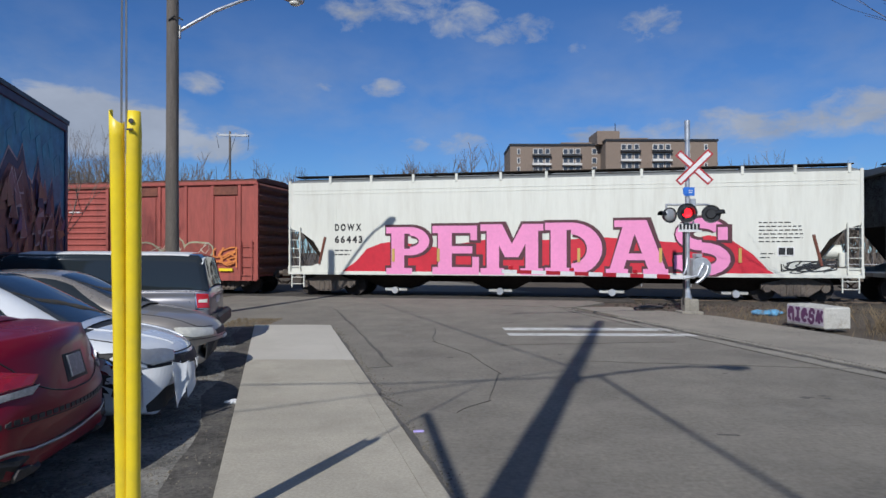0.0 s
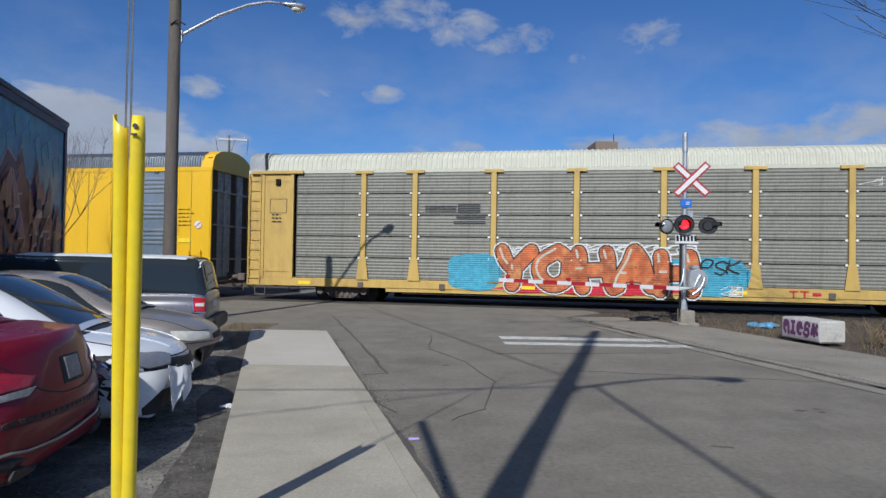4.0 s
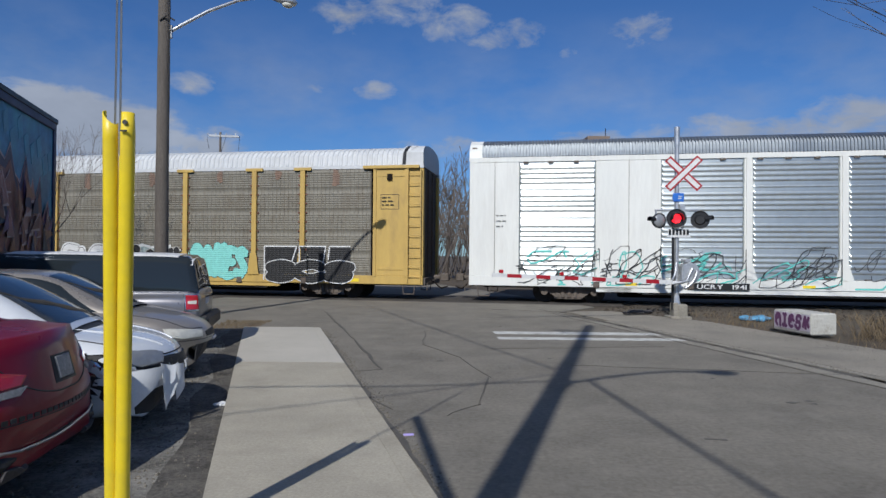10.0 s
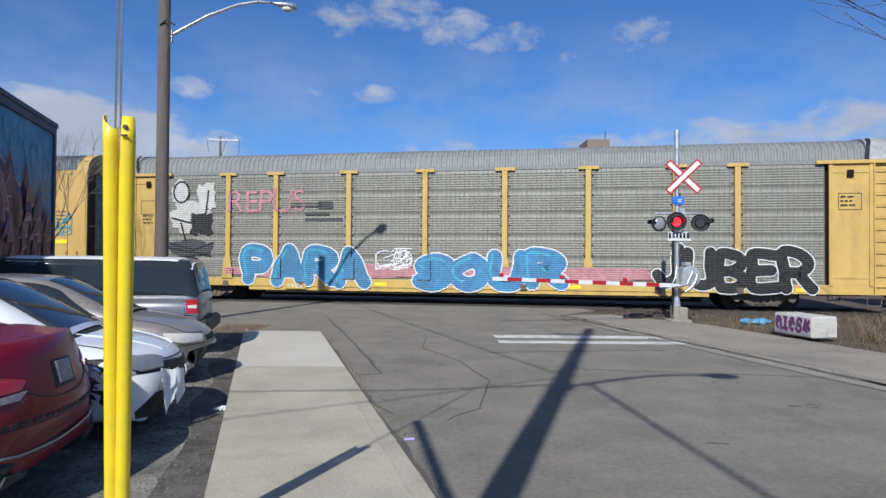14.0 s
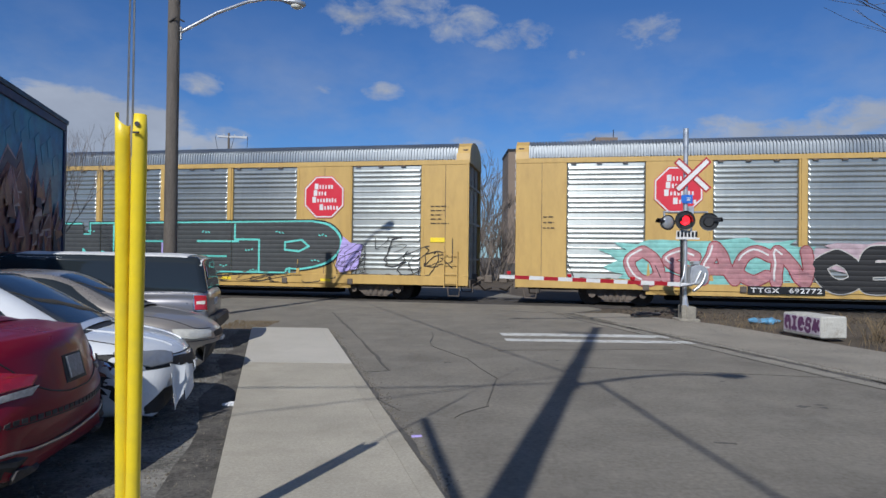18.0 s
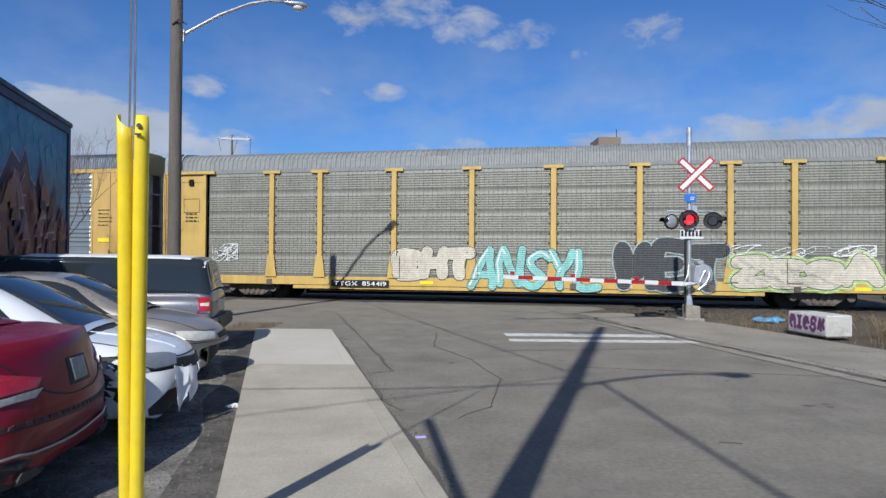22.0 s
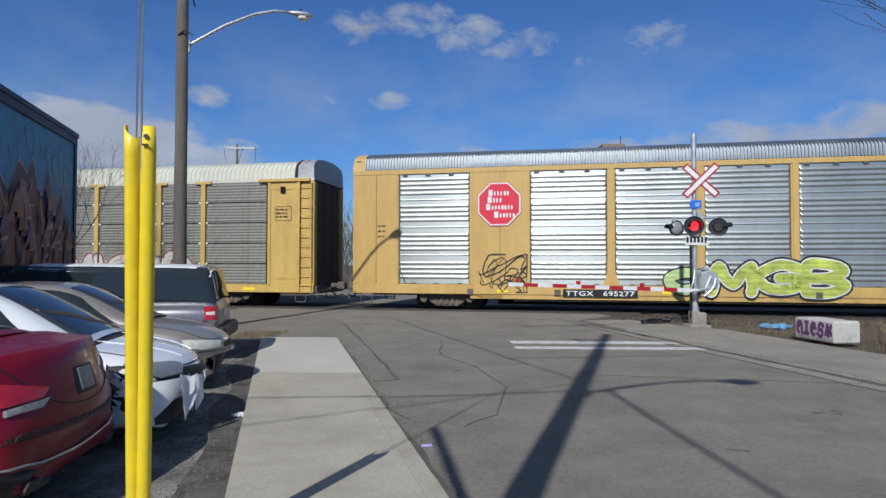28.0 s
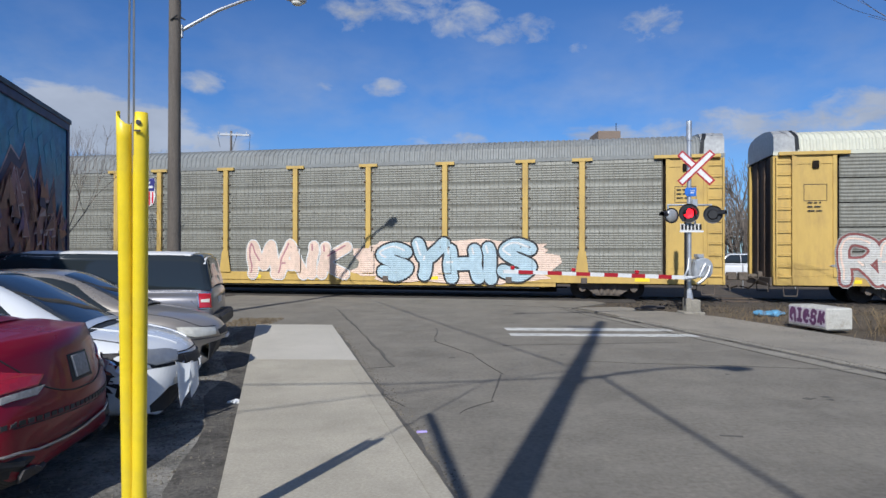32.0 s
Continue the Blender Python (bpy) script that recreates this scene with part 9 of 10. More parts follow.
def seam(car, points, mat="plastic_black", r=0.005, name="panel_gap", proud=0.0):
    """A gap or strip along the skin, through points."""
    line = [stick(car, p, proud) for p in through_points(points, 5)]
    line = [p for k, p in enumerate(line) if k == 0 or (p - line[k - 1]).length > 1e-4]
    bm = bmesh.new()
    rings = []
    for k, p in enumerate(line):
        turn = (line[min(k + 1, len(line) - 1)] - line[max(k - 1, 0)]).to_track_quat("Z", "Y").to_matrix()
        rings.append([p + turn @ Vector((r * math.cos(q * math.tau / 6), r * math.sin(q * math.tau / 6), 0)) for q in range(6)])
    loft(bm, rings, close=True)
    return part(name, bm, mat, car)


def patch(car, name, points, mat, lift=0.012, label="", under=None):
    """A lens or trim plate laid on the skin within an outline, swelling towards its middle."""
    pts = [Vector(p) for p in points]
    ring = []
    for a, b in zip(pts, pts[1:] + pts[:1]):
        ring += [a.lerp(b, k / 4) for k in range(4)]
    c = sum(ring, Vector()) / len(ring)
    bm = bmesh.new()
    rows = [[stick(car, c + (p - c) * f, h) for p in ring] for f, h in ((1.0, -0.004), (0.985, lift * 0.6), (0.92, lift), (0.7, lift), (0.4, lift), (0.12, lift))]
    loft(bm, rows, close=True)
    bmesh.ops.recalc_face_normals(bm, faces=bm.faces[:])
    return part(name, bm, mat, under or car, label, smooth=False)


def flap(car, corners, bulge, mat="car_paint_white"):
    """A bent piece of bumper skin hanging free between four corners."""
    a, b, c, d = (Vector(p) for p in corners)
    out = (b - a).cross(d - a).normalized()
    rows = []
    for i in range(9):
        f = i / 8
        rows.append([a.lerp(b, f).lerp(d.lerp(c, f), j / 6) + out * bulge * math.sin(math.pi * f) * (1 - 0.5 * j / 6) for j in range(7)])
    bm = bmesh.new()
    loft(bm, [row + [p - out * 0.006 for p in reversed(row)] for row in rows], close=True)
    bmesh.ops.recalc_face_normals(bm, faces=bm.faces[:])
    part("torn_bumper_piece", bm, mat, car)


def torn(car, name, corners, mat, lifts, label=""):
    """A curved scrap of skin between four corners, standing off by the lift at each corner."""
    a, b, c, d = (Vector(p) for p in corners)
    bm = bmesh.new()
    front = []
    for i in range(9):
        f = i / 8
        row = []
        for j in range(7):
            g = j / 6
            p = (a.lerp(b, f)).lerp(d.lerp(c, f), g)
            lift = (lifts[0] * (1 - f) + lifts[1] * f) * (1 - g) + (lifts[3] * (1 - f) + lifts[2] * f) * g
            row.append(stick(car, p, lift))
        front.append(row)
    rings = [row + [p + Vector((-0.012, 0, 0)) for p in reversed(row)] for row in front]
    loft(bm, rings, close=True)
    bmesh.ops.recalc_face_normals(bm, faces=bm.faces[:])
    return part(name, bm, mat, car, label, smooth=False)


def parked_cars():
    # red saloon, its rounded tail to the road
    st = [(-2.475, 0.60, 0.40, 0.52, 0.60, 0.46, 0.12), (-2.465, 0.74, 0.34, 0.60, 0.69, 0.58, 0.15), (-2.43, 0.82, 0.31, 0.72, 0.83, 0.64, 0.20), (-2.385, 0.86, 0.28, 0.85, 1.01, 0.70, 0.27), (-2.36, 0.865, 0.275, 0.90, 1.12, 0.74, 0.29), (-2.33, 0.87, 0.27, 0.91, 1.14, 0.75, 0.29), (-2.24, 0.88, 0.25, 0.915, 1.145, 0.74, 0.27), (-1.85, 0.90, 0.21, 0.92, 1.18, 0.72, 0.12),
          (-1.2, 0.905, 0.19, 0.91, 1.12, 0.74, 0), (0, 0.905, 0.19, 0.88, 1.0, 0.74, 0), (0.9, 0.90, 0.19, 0.86, 0.96, 0.74, 0), (1.5, 0.89, 0.20, 0.80, 0.90, 0.72, -0.06), (2.0, 0.85, 0.22, 0.72, 0.80, 0.66, -0.2), (2.25, 0.74, 0.26, 0.62, 0.66, 0.5, -0.28), (2.30, 0.55, 0.30, 0.5, 0.54, 0.4, -0.2)]
    cab = [(-1.85, 0.68, 0.56, 1.10, 1.19), (-1.1, 0.76, 0.56, 1.02, 1.34), (-0.5, 0.78, 0.57, 0.96, 1.41), (0.1, 0.78, 0.57, 0.95, 1.42), (0.55, 0.78, 0.57, 0.93, 1.36), (1.15, 0.76, 0.62, 0.90, 0.98)]
    red = build_car("car", "glossy dark red saloon car with a rounded tail", pose(-5.07, 4.31, -0.012, 0, 0, 187), "car_red", st, cab, (-1.38, 1.36), 0.33,
                    [("windscreen", (0.6, 1.12), (0, 0), (0.33, 0.30)), ("rear_window", (-1.72, -1.0), (0, 0), (0.33, 0.33)), ("side_window", (-1.25, -0.2), (-1.05, -0.2), (0.03, 0.17)), ("side_window", (-0.14, 0.95), (-0.14, 0.6), (0.03, 0.17))])
    for s in (-1, 1):
        tl = patch(red, "tail_light", [(-2.34, s * 0.40, 0.90), (-2.2, s * 0.66, 0.96), (-1.98, s * 0.88, 0.99), (-1.98, s * 0.885, 0.86), (-2.16, s * 0.78, 0.81), (-2.33, s * 0.46, 0.84)], "lamp_red", 0.012)
        patch(red, "reverse_light", [(-2.35, s * 0.42, 0.835), (-2.2, s * 0.70, 0.80), (-2.2, s * 0.70, 0.755), (-2.35, s * 0.50, 0.785)], "plate_grey", 0.016, under=tl)
        patch(red, "bumper_grille", [(-2.3, s * 0.70, 0.44), (-2.1, s * 0.86, 0.46), (-2.1, s * 0.86, 0.34), (-2.3, s * 0.70, 0.32)], "plastic_black", 0.006)
        mirror(red, 0.75, s * 0.86, 1.0, "car_red")
        seam(red, [(-0.95, s * 0.905, 0.35), (-0.92, s * 0.91, 0.84)])
        seam(red, [(0.15, s * 0.907, 0.3), (0.15, s * 0.91, 0.84)])
        seam(red, [(-1.98, s * 0.885, 0.86), (-1.99, s * 0.89, 0.70), (-2.05, s * 0.89, 0.60)])
    rec = patch(red, "plate_recess", [(-2.41, -0.15, 1.00), (-2.41, 0.15, 1.00), (-2.43, 0.16, 0.80), (-2.43, -0.16, 0.80)], "plastic_black", 0.004)
    patch(red, "number_plate", [(-2.41, -0.10, 0.985), (-2.41, 0.11, 0.985), (-2.43, 0.11, 0.825), (-2.43, -0.10, 0.825)], "plate_grey", 0.014, under=rec)
    seam(red, [(-2.18, -0.70, 1.10), (-2.24, -0.60, 0.99), (-2.34, -0.42, 0.82), (-2.42, -0.2, 0.755), (-2.45, 0, 0.75), (-2.42, 0.2, 0.755), (-2.34, 0.42, 0.82), (-2.24, 0.60, 0.99), (-2.18, 0.70, 1.10)], name="boot_gap", r=0.006)
    # a perforated dark strip along the bumper, and the dark apron below it
    for k in range(26):
        y0 = -0.80 + k * 0.062
        back = -2.48 + 0.27 * y0 * y0
        patch(red, "bumper_strip", [(back, y0, 0.665), (back, y0 + 0.05, 0.665), (back, y0 + 0.05, 0.632), (back, y0, 0.632)], "plastic_black" if k % 2 else "rust_bin", 0.005)
    seam(red, [(-2.1, -0.9, 0.63), (-2.3, -0.8, 0.625), (-2.48, 0, 0.62), (-2.3, 0.8, 0.625), (-2.1, 0.9, 0.63)], "plastic_black", 0.005, "bumper_gap")
    torn(red, "apron", [(-2.3, -0.84, 0.44), (-2.3, 0.84, 0.44), (-2.2, 0.84, 0.27), (-2.2, -0.84, 0.27)], "plastic_black", (0.012, 0.012, 0.03, 0.03))
    seam(red, [(-2.15, -0.9, 0.48), (-2.33, -0.78, 0.47), (-2.48, 0, 0.46), (-2.33, 0.78, 0.47), (-2.15, 0.9, 0.48)], "car_beige", 0.010, "bumper_trim", 0.01)
    for s in (-1, 1):
        patch(red, "exhaust", [(-2.36, s * 0.45, 0.36), (-2.3, s * 0.64, 0.36), (-2.3, s * 0.64, 0.30), (-2.36, s * 0.45, 0.30)], "rust_bin", 0.03)

    # white saloon, its near front corner stove in
    st = [(-2.40, 0.60, 0.32, 0.62, 0.80, 0.5, 0.1), (-2.30, 0.82, 0.24, 0.78, 1.02, 0.68, 0.1), (-1.9, 0.90, 0.21, 0.84, 1.07, 0.74, 0.03), (-1.3, 0.92, 0.2, 0.86, 1.02, 0.76, 0), (0, 0.92, 0.19, 0.88, 0.99, 0.76, 0), (0.85, 0.92, 0.19, 0.88, 1.0, 0.76, 0),
          (1.35, 0.915, 0.20, 0.86, 0.975, 0.75, -0.03), (1.8, 0.905, 0.20, 0.82, 0.92, 0.72, -0.10), (2.15, 0.89, 0.20, 0.76, 0.845, 0.66, -0.20), (2.36, 0.86, 0.19, 0.66, 0.745, 0.60, -0.30), (2.45, 0.80, 0.19, 0.54, 0.62, 0.54, -0.34), (2.47, 0.70, 0.24, 0.44, 0.50, 0.46, -0.30)]
    cab = [(-1.9, 0.70, 0.60, 1.0, 1.06), (-1.2, 0.77, 0.60, 0.97, 1.36), (-0.5, 0.80, 0.60, 0.95, 1.49), (0.2, 0.80, 0.60, 0.95, 1.51), (0.66, 0.80, 0.61, 0.95, 1.455), (1.54, 0.80, 0.70, 0.92, 0.975)]
    white = build_car("car", "white saloon car with a smashed front corner, nose to the pavement", pose(-5.06, 6.25, -0.012, 0, 0, 12), "car_paint_white", st, cab, (-1.42, 1.45), 0.335,
                      [("windscreen", (0.60, 1.47), (0, 0), (0.31, 0.27)), ("rear_window", (-1.75, -1.0), (0, 0), (0.33, 0.33)), ("side_window", (-1.3, -0.3), (-1.1, -0.3), (0.03, 0.18)), ("side_window", (-0.24, 1.22), (-0.24, 0.76), (0.03, 0.18))])
    seam(white, [(1.30, -0.76, 0.97), (1.8, -0.76, 0.90), (2.2, -0.66, 0.80), (2.36, -0.42, 0.74), (2.42, 0.0, 0.72), (2.36, 0.42, 0.74), (2.2, 0.66, 0.80), (1.8, 0.76, 0.90), (1.30, 0.76, 0.97)], name="bonnet_gap", r=0.008)
    for s in (-1, 1):
        seam(white, [(1.40, s * 0.42, 0.98), (1.9, s * 0.36, 0.92), (2.3, s * 0.26, 0.79)], "car_paint_white", 0.012, "bonnet_crease")
    # wiper trough
    patch(white, "scuttle", [(1.46, -0.72, 0.97), (1.58, -0.68, 0.965), (1.64, 0, 0.97), (1.58, 0.68, 0.965), (1.46, 0.72, 0.97), (1.52, 0, 0.98)], "plastic_black", 0.006)
    # the near front: headlamp gone, hollow's shade painted as black patches, hanging scraps
    patch(white, "smashed_corner", [(1.66, -0.93, 0.80), (1.95, -0.86, 0.80), (2.2, -0.66, 0.74), (2.3, -0.44, 0.69), (2.40, -0.10, 0.66), (2.42, -0.06, 0.55), (2.36, -0.42, 0.52), (2.28, -0.56, 0.30), (2.16, -0.76, 0.28), (1.95, -0.9, 0.34), (1.70, -0.93, 0.58)], "plastic_black", 0.006, "black patch painting the dark hollow of the torn front corner")
    patch(white, "headlight", [(2.28, -0.36, 0.70), (2.12, -0.64, 0.755), (1.90, -0.84, 0.79), (1.96, -0.86, 0.70), (2.18, -0.68, 0.63), (2.30, -0.42, 0.63)], "lens_grey", 0.02, "cracked grey headlight")
    patch(white, "headlight", [(2.34, 0.40, 0.70), (2.16, 0.66, 0.76), (1.94, 0.86, 0.79), (1.98, 0.88, 0.70), (2.22, 0.72, 0.62), (2.36, 0.46, 0.61)], "lamp_clear", 0.015)
    patch(white, "grille", [(2.42, -0.34, 0.69), (2.44, 0, 0.68), (2.42, 0.36, 0.69), (2.46, 0.34, 0.56), (2.46, 0, 0.54), (2.46, -0.32, 0.56)], "plastic_black", 0.012)
    torn(white, "torn_bumper_piece", [(2.44, -0.12, 0.60), (2.42, 0.16, 0.58), (2.46, 0.20, 0.22), (2.46, -0.02, 0.22)], "car_paint_white", (0.05, 0.03, 0.02, 0.05))
    torn(white, "torn_bumper_piece", [(2.34, -0.46, 0.58), (2.42, -0.26, 0.60), (2.46, -0.12, 0.30), (2.42, -0.26, 0.26)], "car_paint_white", (0.05, 0.04, 0.05, 0.07))
    torn(white, "torn_bumper_piece", [(2.12, -0.80, 0.62), (2.36, -0.46, 0.60), (2.37, -0.48, 0.46), (2.14, -0.80, 0.40)], "car_paint_white", (0.04, 0.07, 0.06, 0.05))
    torn(white, "torn_bumper_piece", [(2.06, -0.86, 0.60), (2.15, -0.80, 0.61), (2.15, -0.80, 0.22), (2.08, -0.86, 0.24)], "car_paint_white", (0.03, 0.04, 0.03, 0.02))
    flap(white, [(2.14, -0.84, 0.62), (2.40, -0.66, 0.64), (2.34, -0.70, 0.46), (2.16, -0.86, 0.28)], -0.03)
    flap(white, [(2.36, -0.64, 0.66), (2.47, -0.50, 0.61), (2.46, -0.52, 0.34), (2.40, -0.60, 0.20)], 0.035)
    flap(white, [(2.42, -0.36, 0.60), (2.50, -0.26, 0.60), (2.51, -0.24, 0.36), (2.45, -0.33, 0.24)], -0.02)
    # black patch on the skin for the shade inside the torn bumper
    patch(white, "torn_mouth", [(2.18, -0.76, 0.42), (2.34, -0.52, 0.46), (2.44, -0.22, 0.44), (2.46, -0.06, 0.30), (2.44, -0.10, 0.20), (2.34, -0.5, 0.18), (2.18, -0.76, 0.2)], "plastic_black", 0.012)
    for y0, y1, za, zb in ((0.24, 0.50, 0.30, 0.46), (0.56, 0.80, 0.32, 0.44)):
        patch(white, "air_intake", [(2.46, y0, za + 0.12), (2.3, y1, zb), (2.3, y1 - 0.03, za)], "plastic_black", 0.008)
    rnd = random.Random(14)
    for k in range(16):
        x, y, z = rnd.uniform(1.72, 2.12), rnd.uniform(-0.92, -0.78), rnd.uniform(0.50, 0.79)
        c = [(x, y, z), (x + rnd.uniform(0.05, 0.16), y + rnd.uniform(0.0, 0.06), z - rnd.uniform(0.0, 0.06)), (x + rnd.uniform(0.04, 0.12), y, z - rnd.uniform(0.05, 0.13)), (x - 0.02, y, z - 0.05)]
        torn(white, "broken_trim", c, ("chrome", "galvanised", "plastic_black", "car_paint_white")[k % 4], [rnd.uniform(0.01, 0.06) for _ in range(4)])
    for s in (-1, 1):
        mirror(white, 0.80, s * 0.88, 1.03, "car_paint_white")
        seam(white, [(-1.0, s * 0.92, 0.35), (-0.97, s * 0.925, 0.86)])
        seam(white, [(0.12, s * 0.922, 0.3), (0.12, s * 0.925, 0.86)])
        seam(white, [(1.02, s * 0.918, 0.35), (1.08, s * 0.92, 0.85), (1.3, s * 0.80, 0.95)])

    # beige saloon
    st = [(-2.5, 0.60, 0.32, 0.62, 0.82, 0.5, 0.1), (-2.38, 0.84, 0.24, 0.78, 1.0, 0.68, 0.1), (-1.9, 0.91, 0.21, 0.84, 1.02, 0.74, 0.03), (-1.2, 0.925, 0.2, 0.85, 0.98, 0.76, 0), (0, 0.925, 0.19, 0.86, 0.95, 0.76, 0), (0.9, 0.92, 0.19, 0.87, 0.98, 0.76, 0),
          (1.5, 0.91, 0.2, 0.84, 0.93, 0.74, -0.05), (2.1, 0.89, 0.22, 0.76, 0.84, 0.70, -0.18), (2.42, 0.85, 0.22, 0.64, 0.72, 0.62, -0.30), (2.54, 0.79, 0.22, 0.54, 0.60, 0.55, -0.34), (2.57, 0.68, 0.26, 0.44, 0.48, 0.46, -0.30)]
    cab = [(-1.9, 0.70, 0.60, 0.98, 1.02), (-1.2, 0.77, 0.60, 0.95, 1.33), (-0.5, 0.80, 0.61, 0.94, 1.445), (0.2, 0.80, 0.61, 0.94, 1.455), (0.62, 0.80, 0.62, 0.94, 1.39), (1.5, 0.78, 0.68, 0.91, 0.955)]
    beige = build_car("car", "beige metallic saloon car with cloudy headlights, nose to the pavement", pose(-5.70, 8.72, -0.012, 0, 0, 13), "car_beige", st, cab, (-1.45, 1.5), 0.33,
                      [("windscreen", (0.56, 1.43), (0, 0), (0.29, 0.25)), ("rear_window", (-1.75, -1.05), (0, 0), (0.33, 0.33)), ("side_window", (-1.25, -0.25), (-1.05, -0.25), (0.03, 0.18)), ("side_window", (-0.19, 1.22), (-0.19, 0.74), (0.03, 0.19))])
    for s in (-1, 1):
        patch(beige, "headlight", [(2.46, s * 0.38, 0.665), (2.26, s * 0.70, 0.715), (2.02, s * 0.89, 0.735), (2.06, s * 0.9, 0.62), (2.3, s * 0.76, 0.565), (2.48, s * 0.42, 0.565)], "lamp_clear", 0.016, "cloudy yellowed headlight")
        mirror(beige, 0.8, s * 0.89, 1.0, "car_beige")
        seam(beige, [(1.34, s * 0.76, 0.95), (1.9, s * 0.74, 0.87), (2.3, s * 0.64, 0.75), (2.46, s * 0.34, 0.70)], r=0.006)
    seam(beige, [(1.95, -0.9, 0.58), (2.25, -0.80, 0.54), (2.54, 0, 0.53), (2.25, 0.80, 0.54), (1.95, 0.9, 0.58)], r=0.006)
    patch(beige, "grille", [(2.53, -0.36, 0.66), (2.53, 0.36, 0.66), (2.55, 0.34, 0.56), (2.55, -0.34, 0.56)], "plastic_black", 0.01)
    patch(beige, "air_intake", [(2.52, -0.62, 0.40), (2.55, 0, 0.40), (2.52, 0.62, 0.40), (2.50, 0.56, 0.30), (2.50, -0.56, 0.30)], "plastic_black", 0.008)
    patch(beige, "number_plate", [(2.56, -0.15, 0.53), (2.56, 0.15, 0.53), (2.56, 0.15, 0.41), (2.56, -0.15, 0.41)], "sign_white", 0.02)

    # silver family wagon with a white roof, its tail to the road
    st = [(-2.56, 0.80, 0.40, 0.74, 0.98, 0.76, 0.03), (-2.53, 0.90, 0.34, 0.86, 1.06, 0.84, 0.05), (-2.3, 0.95, 0.29, 0.92, 1.09, 0.88, 0.05), (-1.2, 0.965, 0.25, 0.93, 1.09, 0.90, 0), (0.2, 0.965, 0.24, 0.93, 1.08, 0.90, 0), (1.2, 0.96, 0.24, 0.92, 1.07, 0.88, 0),
          (1.6, 0.95, 0.25, 0.90, 1.05, 0.84, -0.02), (2.3, 0.93, 0.28, 0.86, 1.0, 0.80, -0.1), (2.5, 0.88, 0.32, 0.74, 0.88, 0.7, -0.12), (2.56, 0.7, 0.38, 0.62, 0.7, 0.55, -0.1)]
    cab = [(-2.50, 0.88, 0.77, 1.05, 1.10), (-2.40, 0.89, 0.765, 1.05, 1.58), (-2.30, 0.89, 0.77, 1.05, 1.67), (-1.2, 0.895, 0.78, 1.05, 1.70), (0.2, 0.895, 0.78, 1.05, 1.70), (0.75, 0.89, 0.78, 1.05, 1.66), (1.55, 0.87, 0.80, 1.04, 1.10)]
    panes = [("windscreen", (0.80, 1.5), (0, 0), (0.31, 0.28)), ("rear_window", (-2.47, -2.385), (0, 0), (0.32, 0.32)), ("side_window", (-2.40, -1.22), (-2.28, -1.22), (0.01, 0.19)), ("side_window", (-1.18, 0.02), (-1.18, 0.04), (0.01, 0.19)), ("side_window", (0.06, 1.3), (0.08, 0.86), (0.01, 0.19))]
    flex = build_car("car", "silver boxy family car with a white roof and dark windows", pose(-6.74, 11.45, -0.012, 0, 0, 180 + 12), "car_silver", st, cab, (-1.5, 1.5), 0.37, panes + [("roof_skin", (-2.39, 0.78), (0, 0), (0.17, 0.19))], "sign_white")
    for s in (-1, 1):
        sur = patch(flex, "light_surround", [(-2.27, s * 0.952, 1.02), (-2.54, s * 0.89, 1.02), (-2.57, s * 0.875, 0.71), (-2.29, s * 0.957, 0.71)], "chrome", 0.010)
        tl = patch(flex, "tail_light", [(-2.30, s * 0.955, 0.995), (-2.53, s * 0.90, 0.995), (-2.56, s * 0.885, 0.74), (-2.32, s * 0.96, 0.74)], "lamp_red", 0.022)
        patch(flex, "reverse_strip", [(-2.34, s * 0.968, 0.90), (-2.5, s * 0.925, 0.90), (-2.5, s * 0.925, 0.84), (-2.34, s * 0.968, 0.84)], "lamp_clear", 0.026, under=tl)
        mirror(flex, 1.05, s * 0.93, 1.12, "car_silver")
        for x in (-1.5, 1.5):
            bm = bmesh.new()
            loft(bm, [[(x + (0.46 + 0.05 * math.cos(q)) * math.cos(w), s * 0.95 + 0.04 * math.sin(q), 0.39 + (0.46 + 0.05 * math.cos(q)) * math.sin(w)) for q in [j * math.pi / 4 for j in range(8)]] for w in [k * math.pi / 14 for k in range(15)]], close=True)
            part("arch_flare", bm, "car_silver", flex, smooth=True)
        for z in (0.62, 0.70, 0.78):
            seam(flex, [(-0.85, s * 0.97, z), (0.95, s * 0.97, z)], "car_silver", 0.01, "side_groove")
        seam(flex, [(-2.5, s * 0.93, 1.055), (-1.2, s * 0.96, 1.055), (1.3, s * 0.95, 1.045)], "chrome", 0.009, "waist_strip", 0.004)
    bm = boxes((-2.68, -2.5, -0.9, 0.9, 0.36, 0.62), bevel=0.05)
    part("rear_bumper", bm, "plastic_black", flex)
    patch(flex, "number_plate", [(-2.60, -0.2, 0.90), (-2.60, 0.2, 0.90), (-2.61, 0.2, 0.78), (-2.61, -0.2, 0.78)], "plate_pale", 0.01)

    # one car deep in the car park, and one beyond the line
    build_car("car", "dark green car parked deep in the car park", pose(-10.9, 14.3, -0.012, 0, 0, 185), "car_dark", st, cab, (-1.5, 1.5), 0.35, panes)
    build_car("car", "white car parked beyond the railway", pose(19.5, 42.0, -0.06, 0, 0, 170), "car_paint_white", st, cab, (-1.5, 1.5), 0.35, panes)


parked_cars()


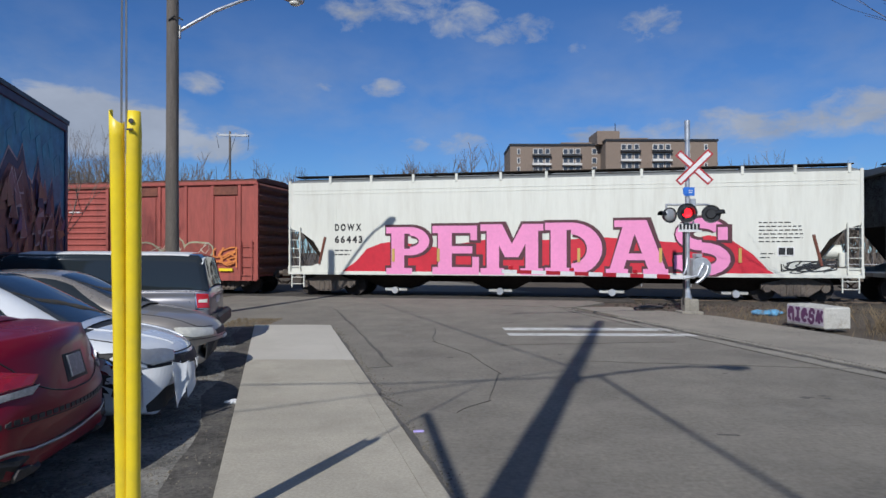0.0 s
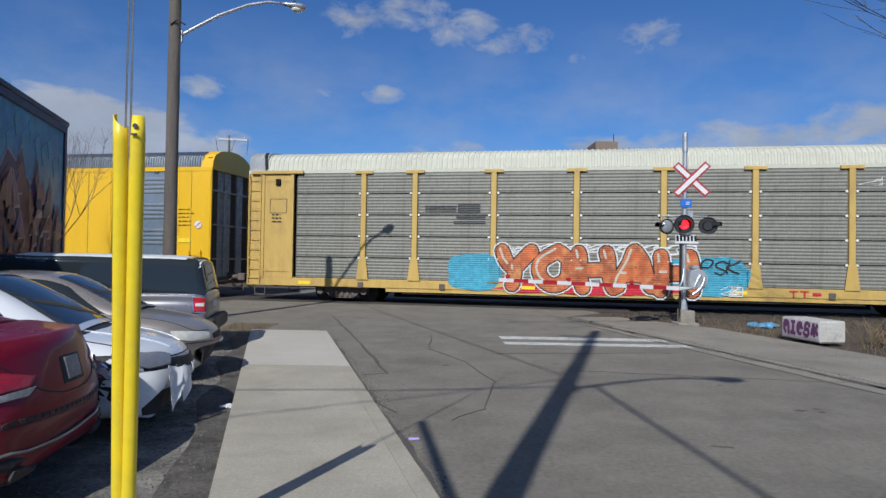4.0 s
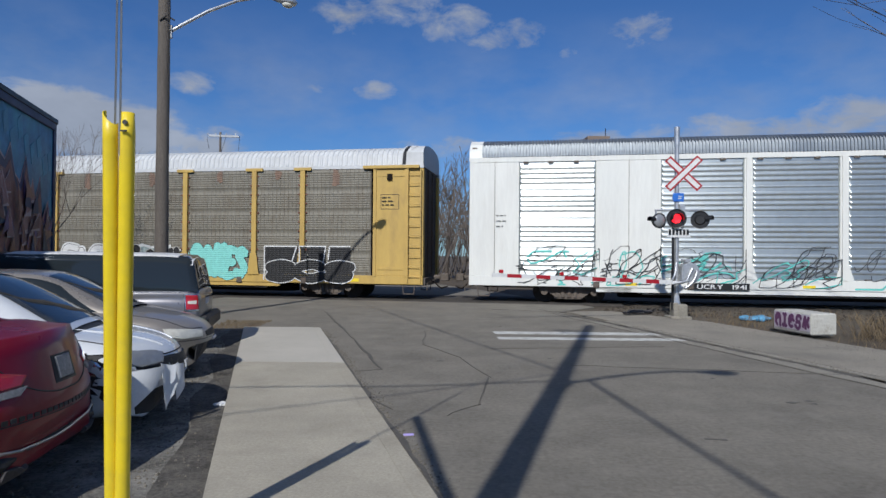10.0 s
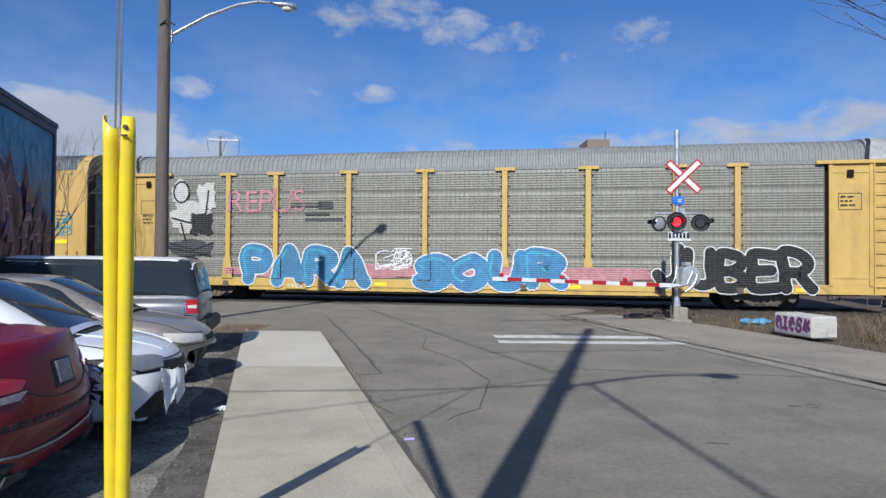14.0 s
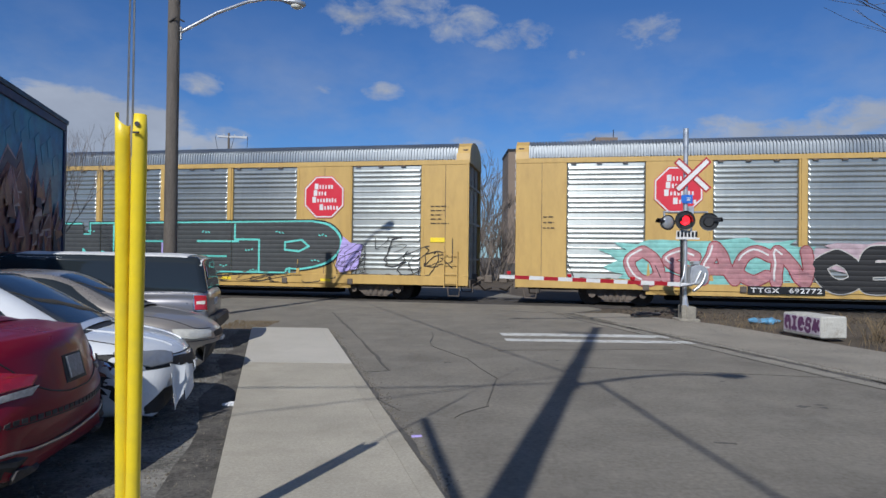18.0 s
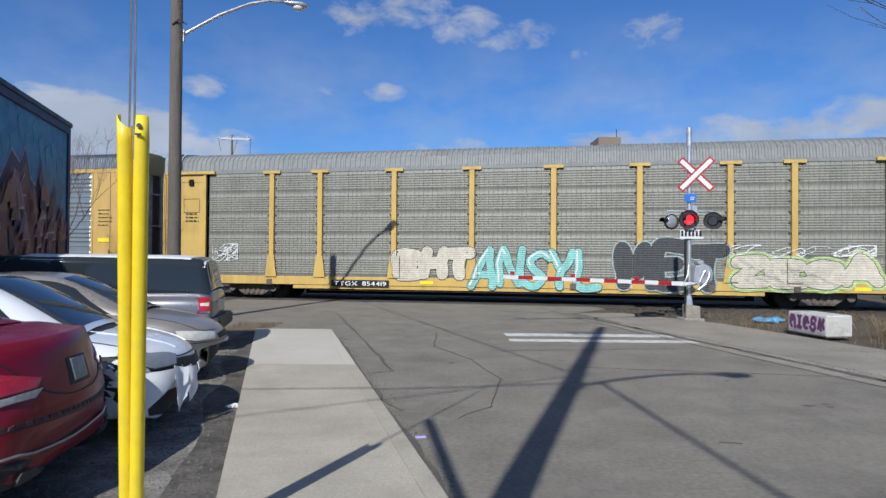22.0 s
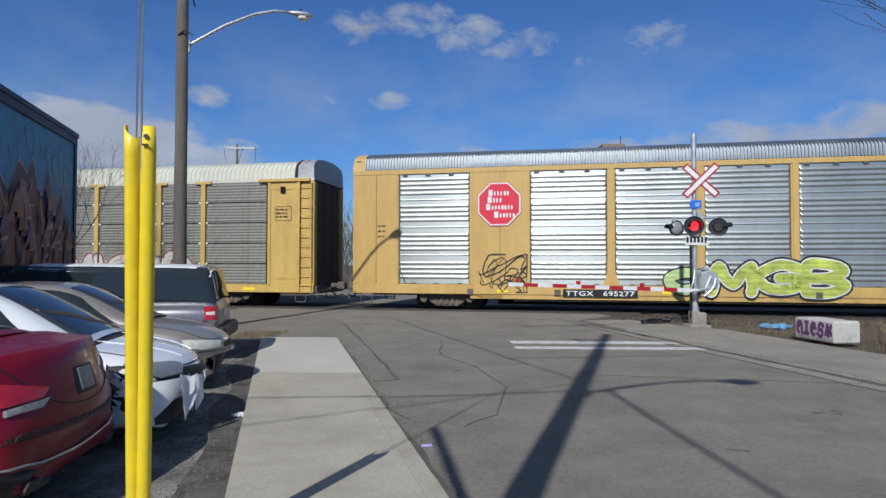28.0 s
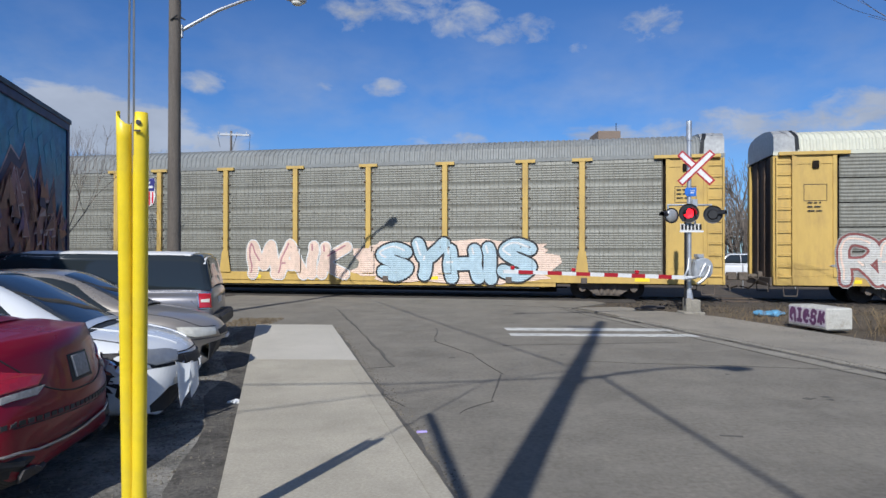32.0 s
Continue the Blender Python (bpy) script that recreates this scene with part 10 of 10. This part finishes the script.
def motions():
    """The train runs past; its wheels turn while they can be seen."""
    for car, centre in CARS:
        walk(car, [(t, TRACK @ pose(centre + run(t), 0, 0)) for t in range(0, 33)])
    for wheel, dx, r, start in WHEELS:
        first = max(0.0, (-start - 17.0) / 11.5)
        last = min(32.0, (-start + 24.0) / 11.4)
        n0, n1 = int(first * FPS), int(last * FPS) + 1
        times = sorted({0.0, 32.0, *(k / FPS for k in range(n0, n1 + 1) if 0 <= k / FPS <= 32.0)})
        if last <= 0 or first >= 32:
            times = [0.0, 32.0]
        rows = []
        for t in times:
            k = min(max(t, first), max(last, first))
            rows.append((t, pose(dx, 0, r) @ Matrix.Rotation((run(k) - run(first)) / r, 4, "Y")))
        walk(wheel, rows)


motions()
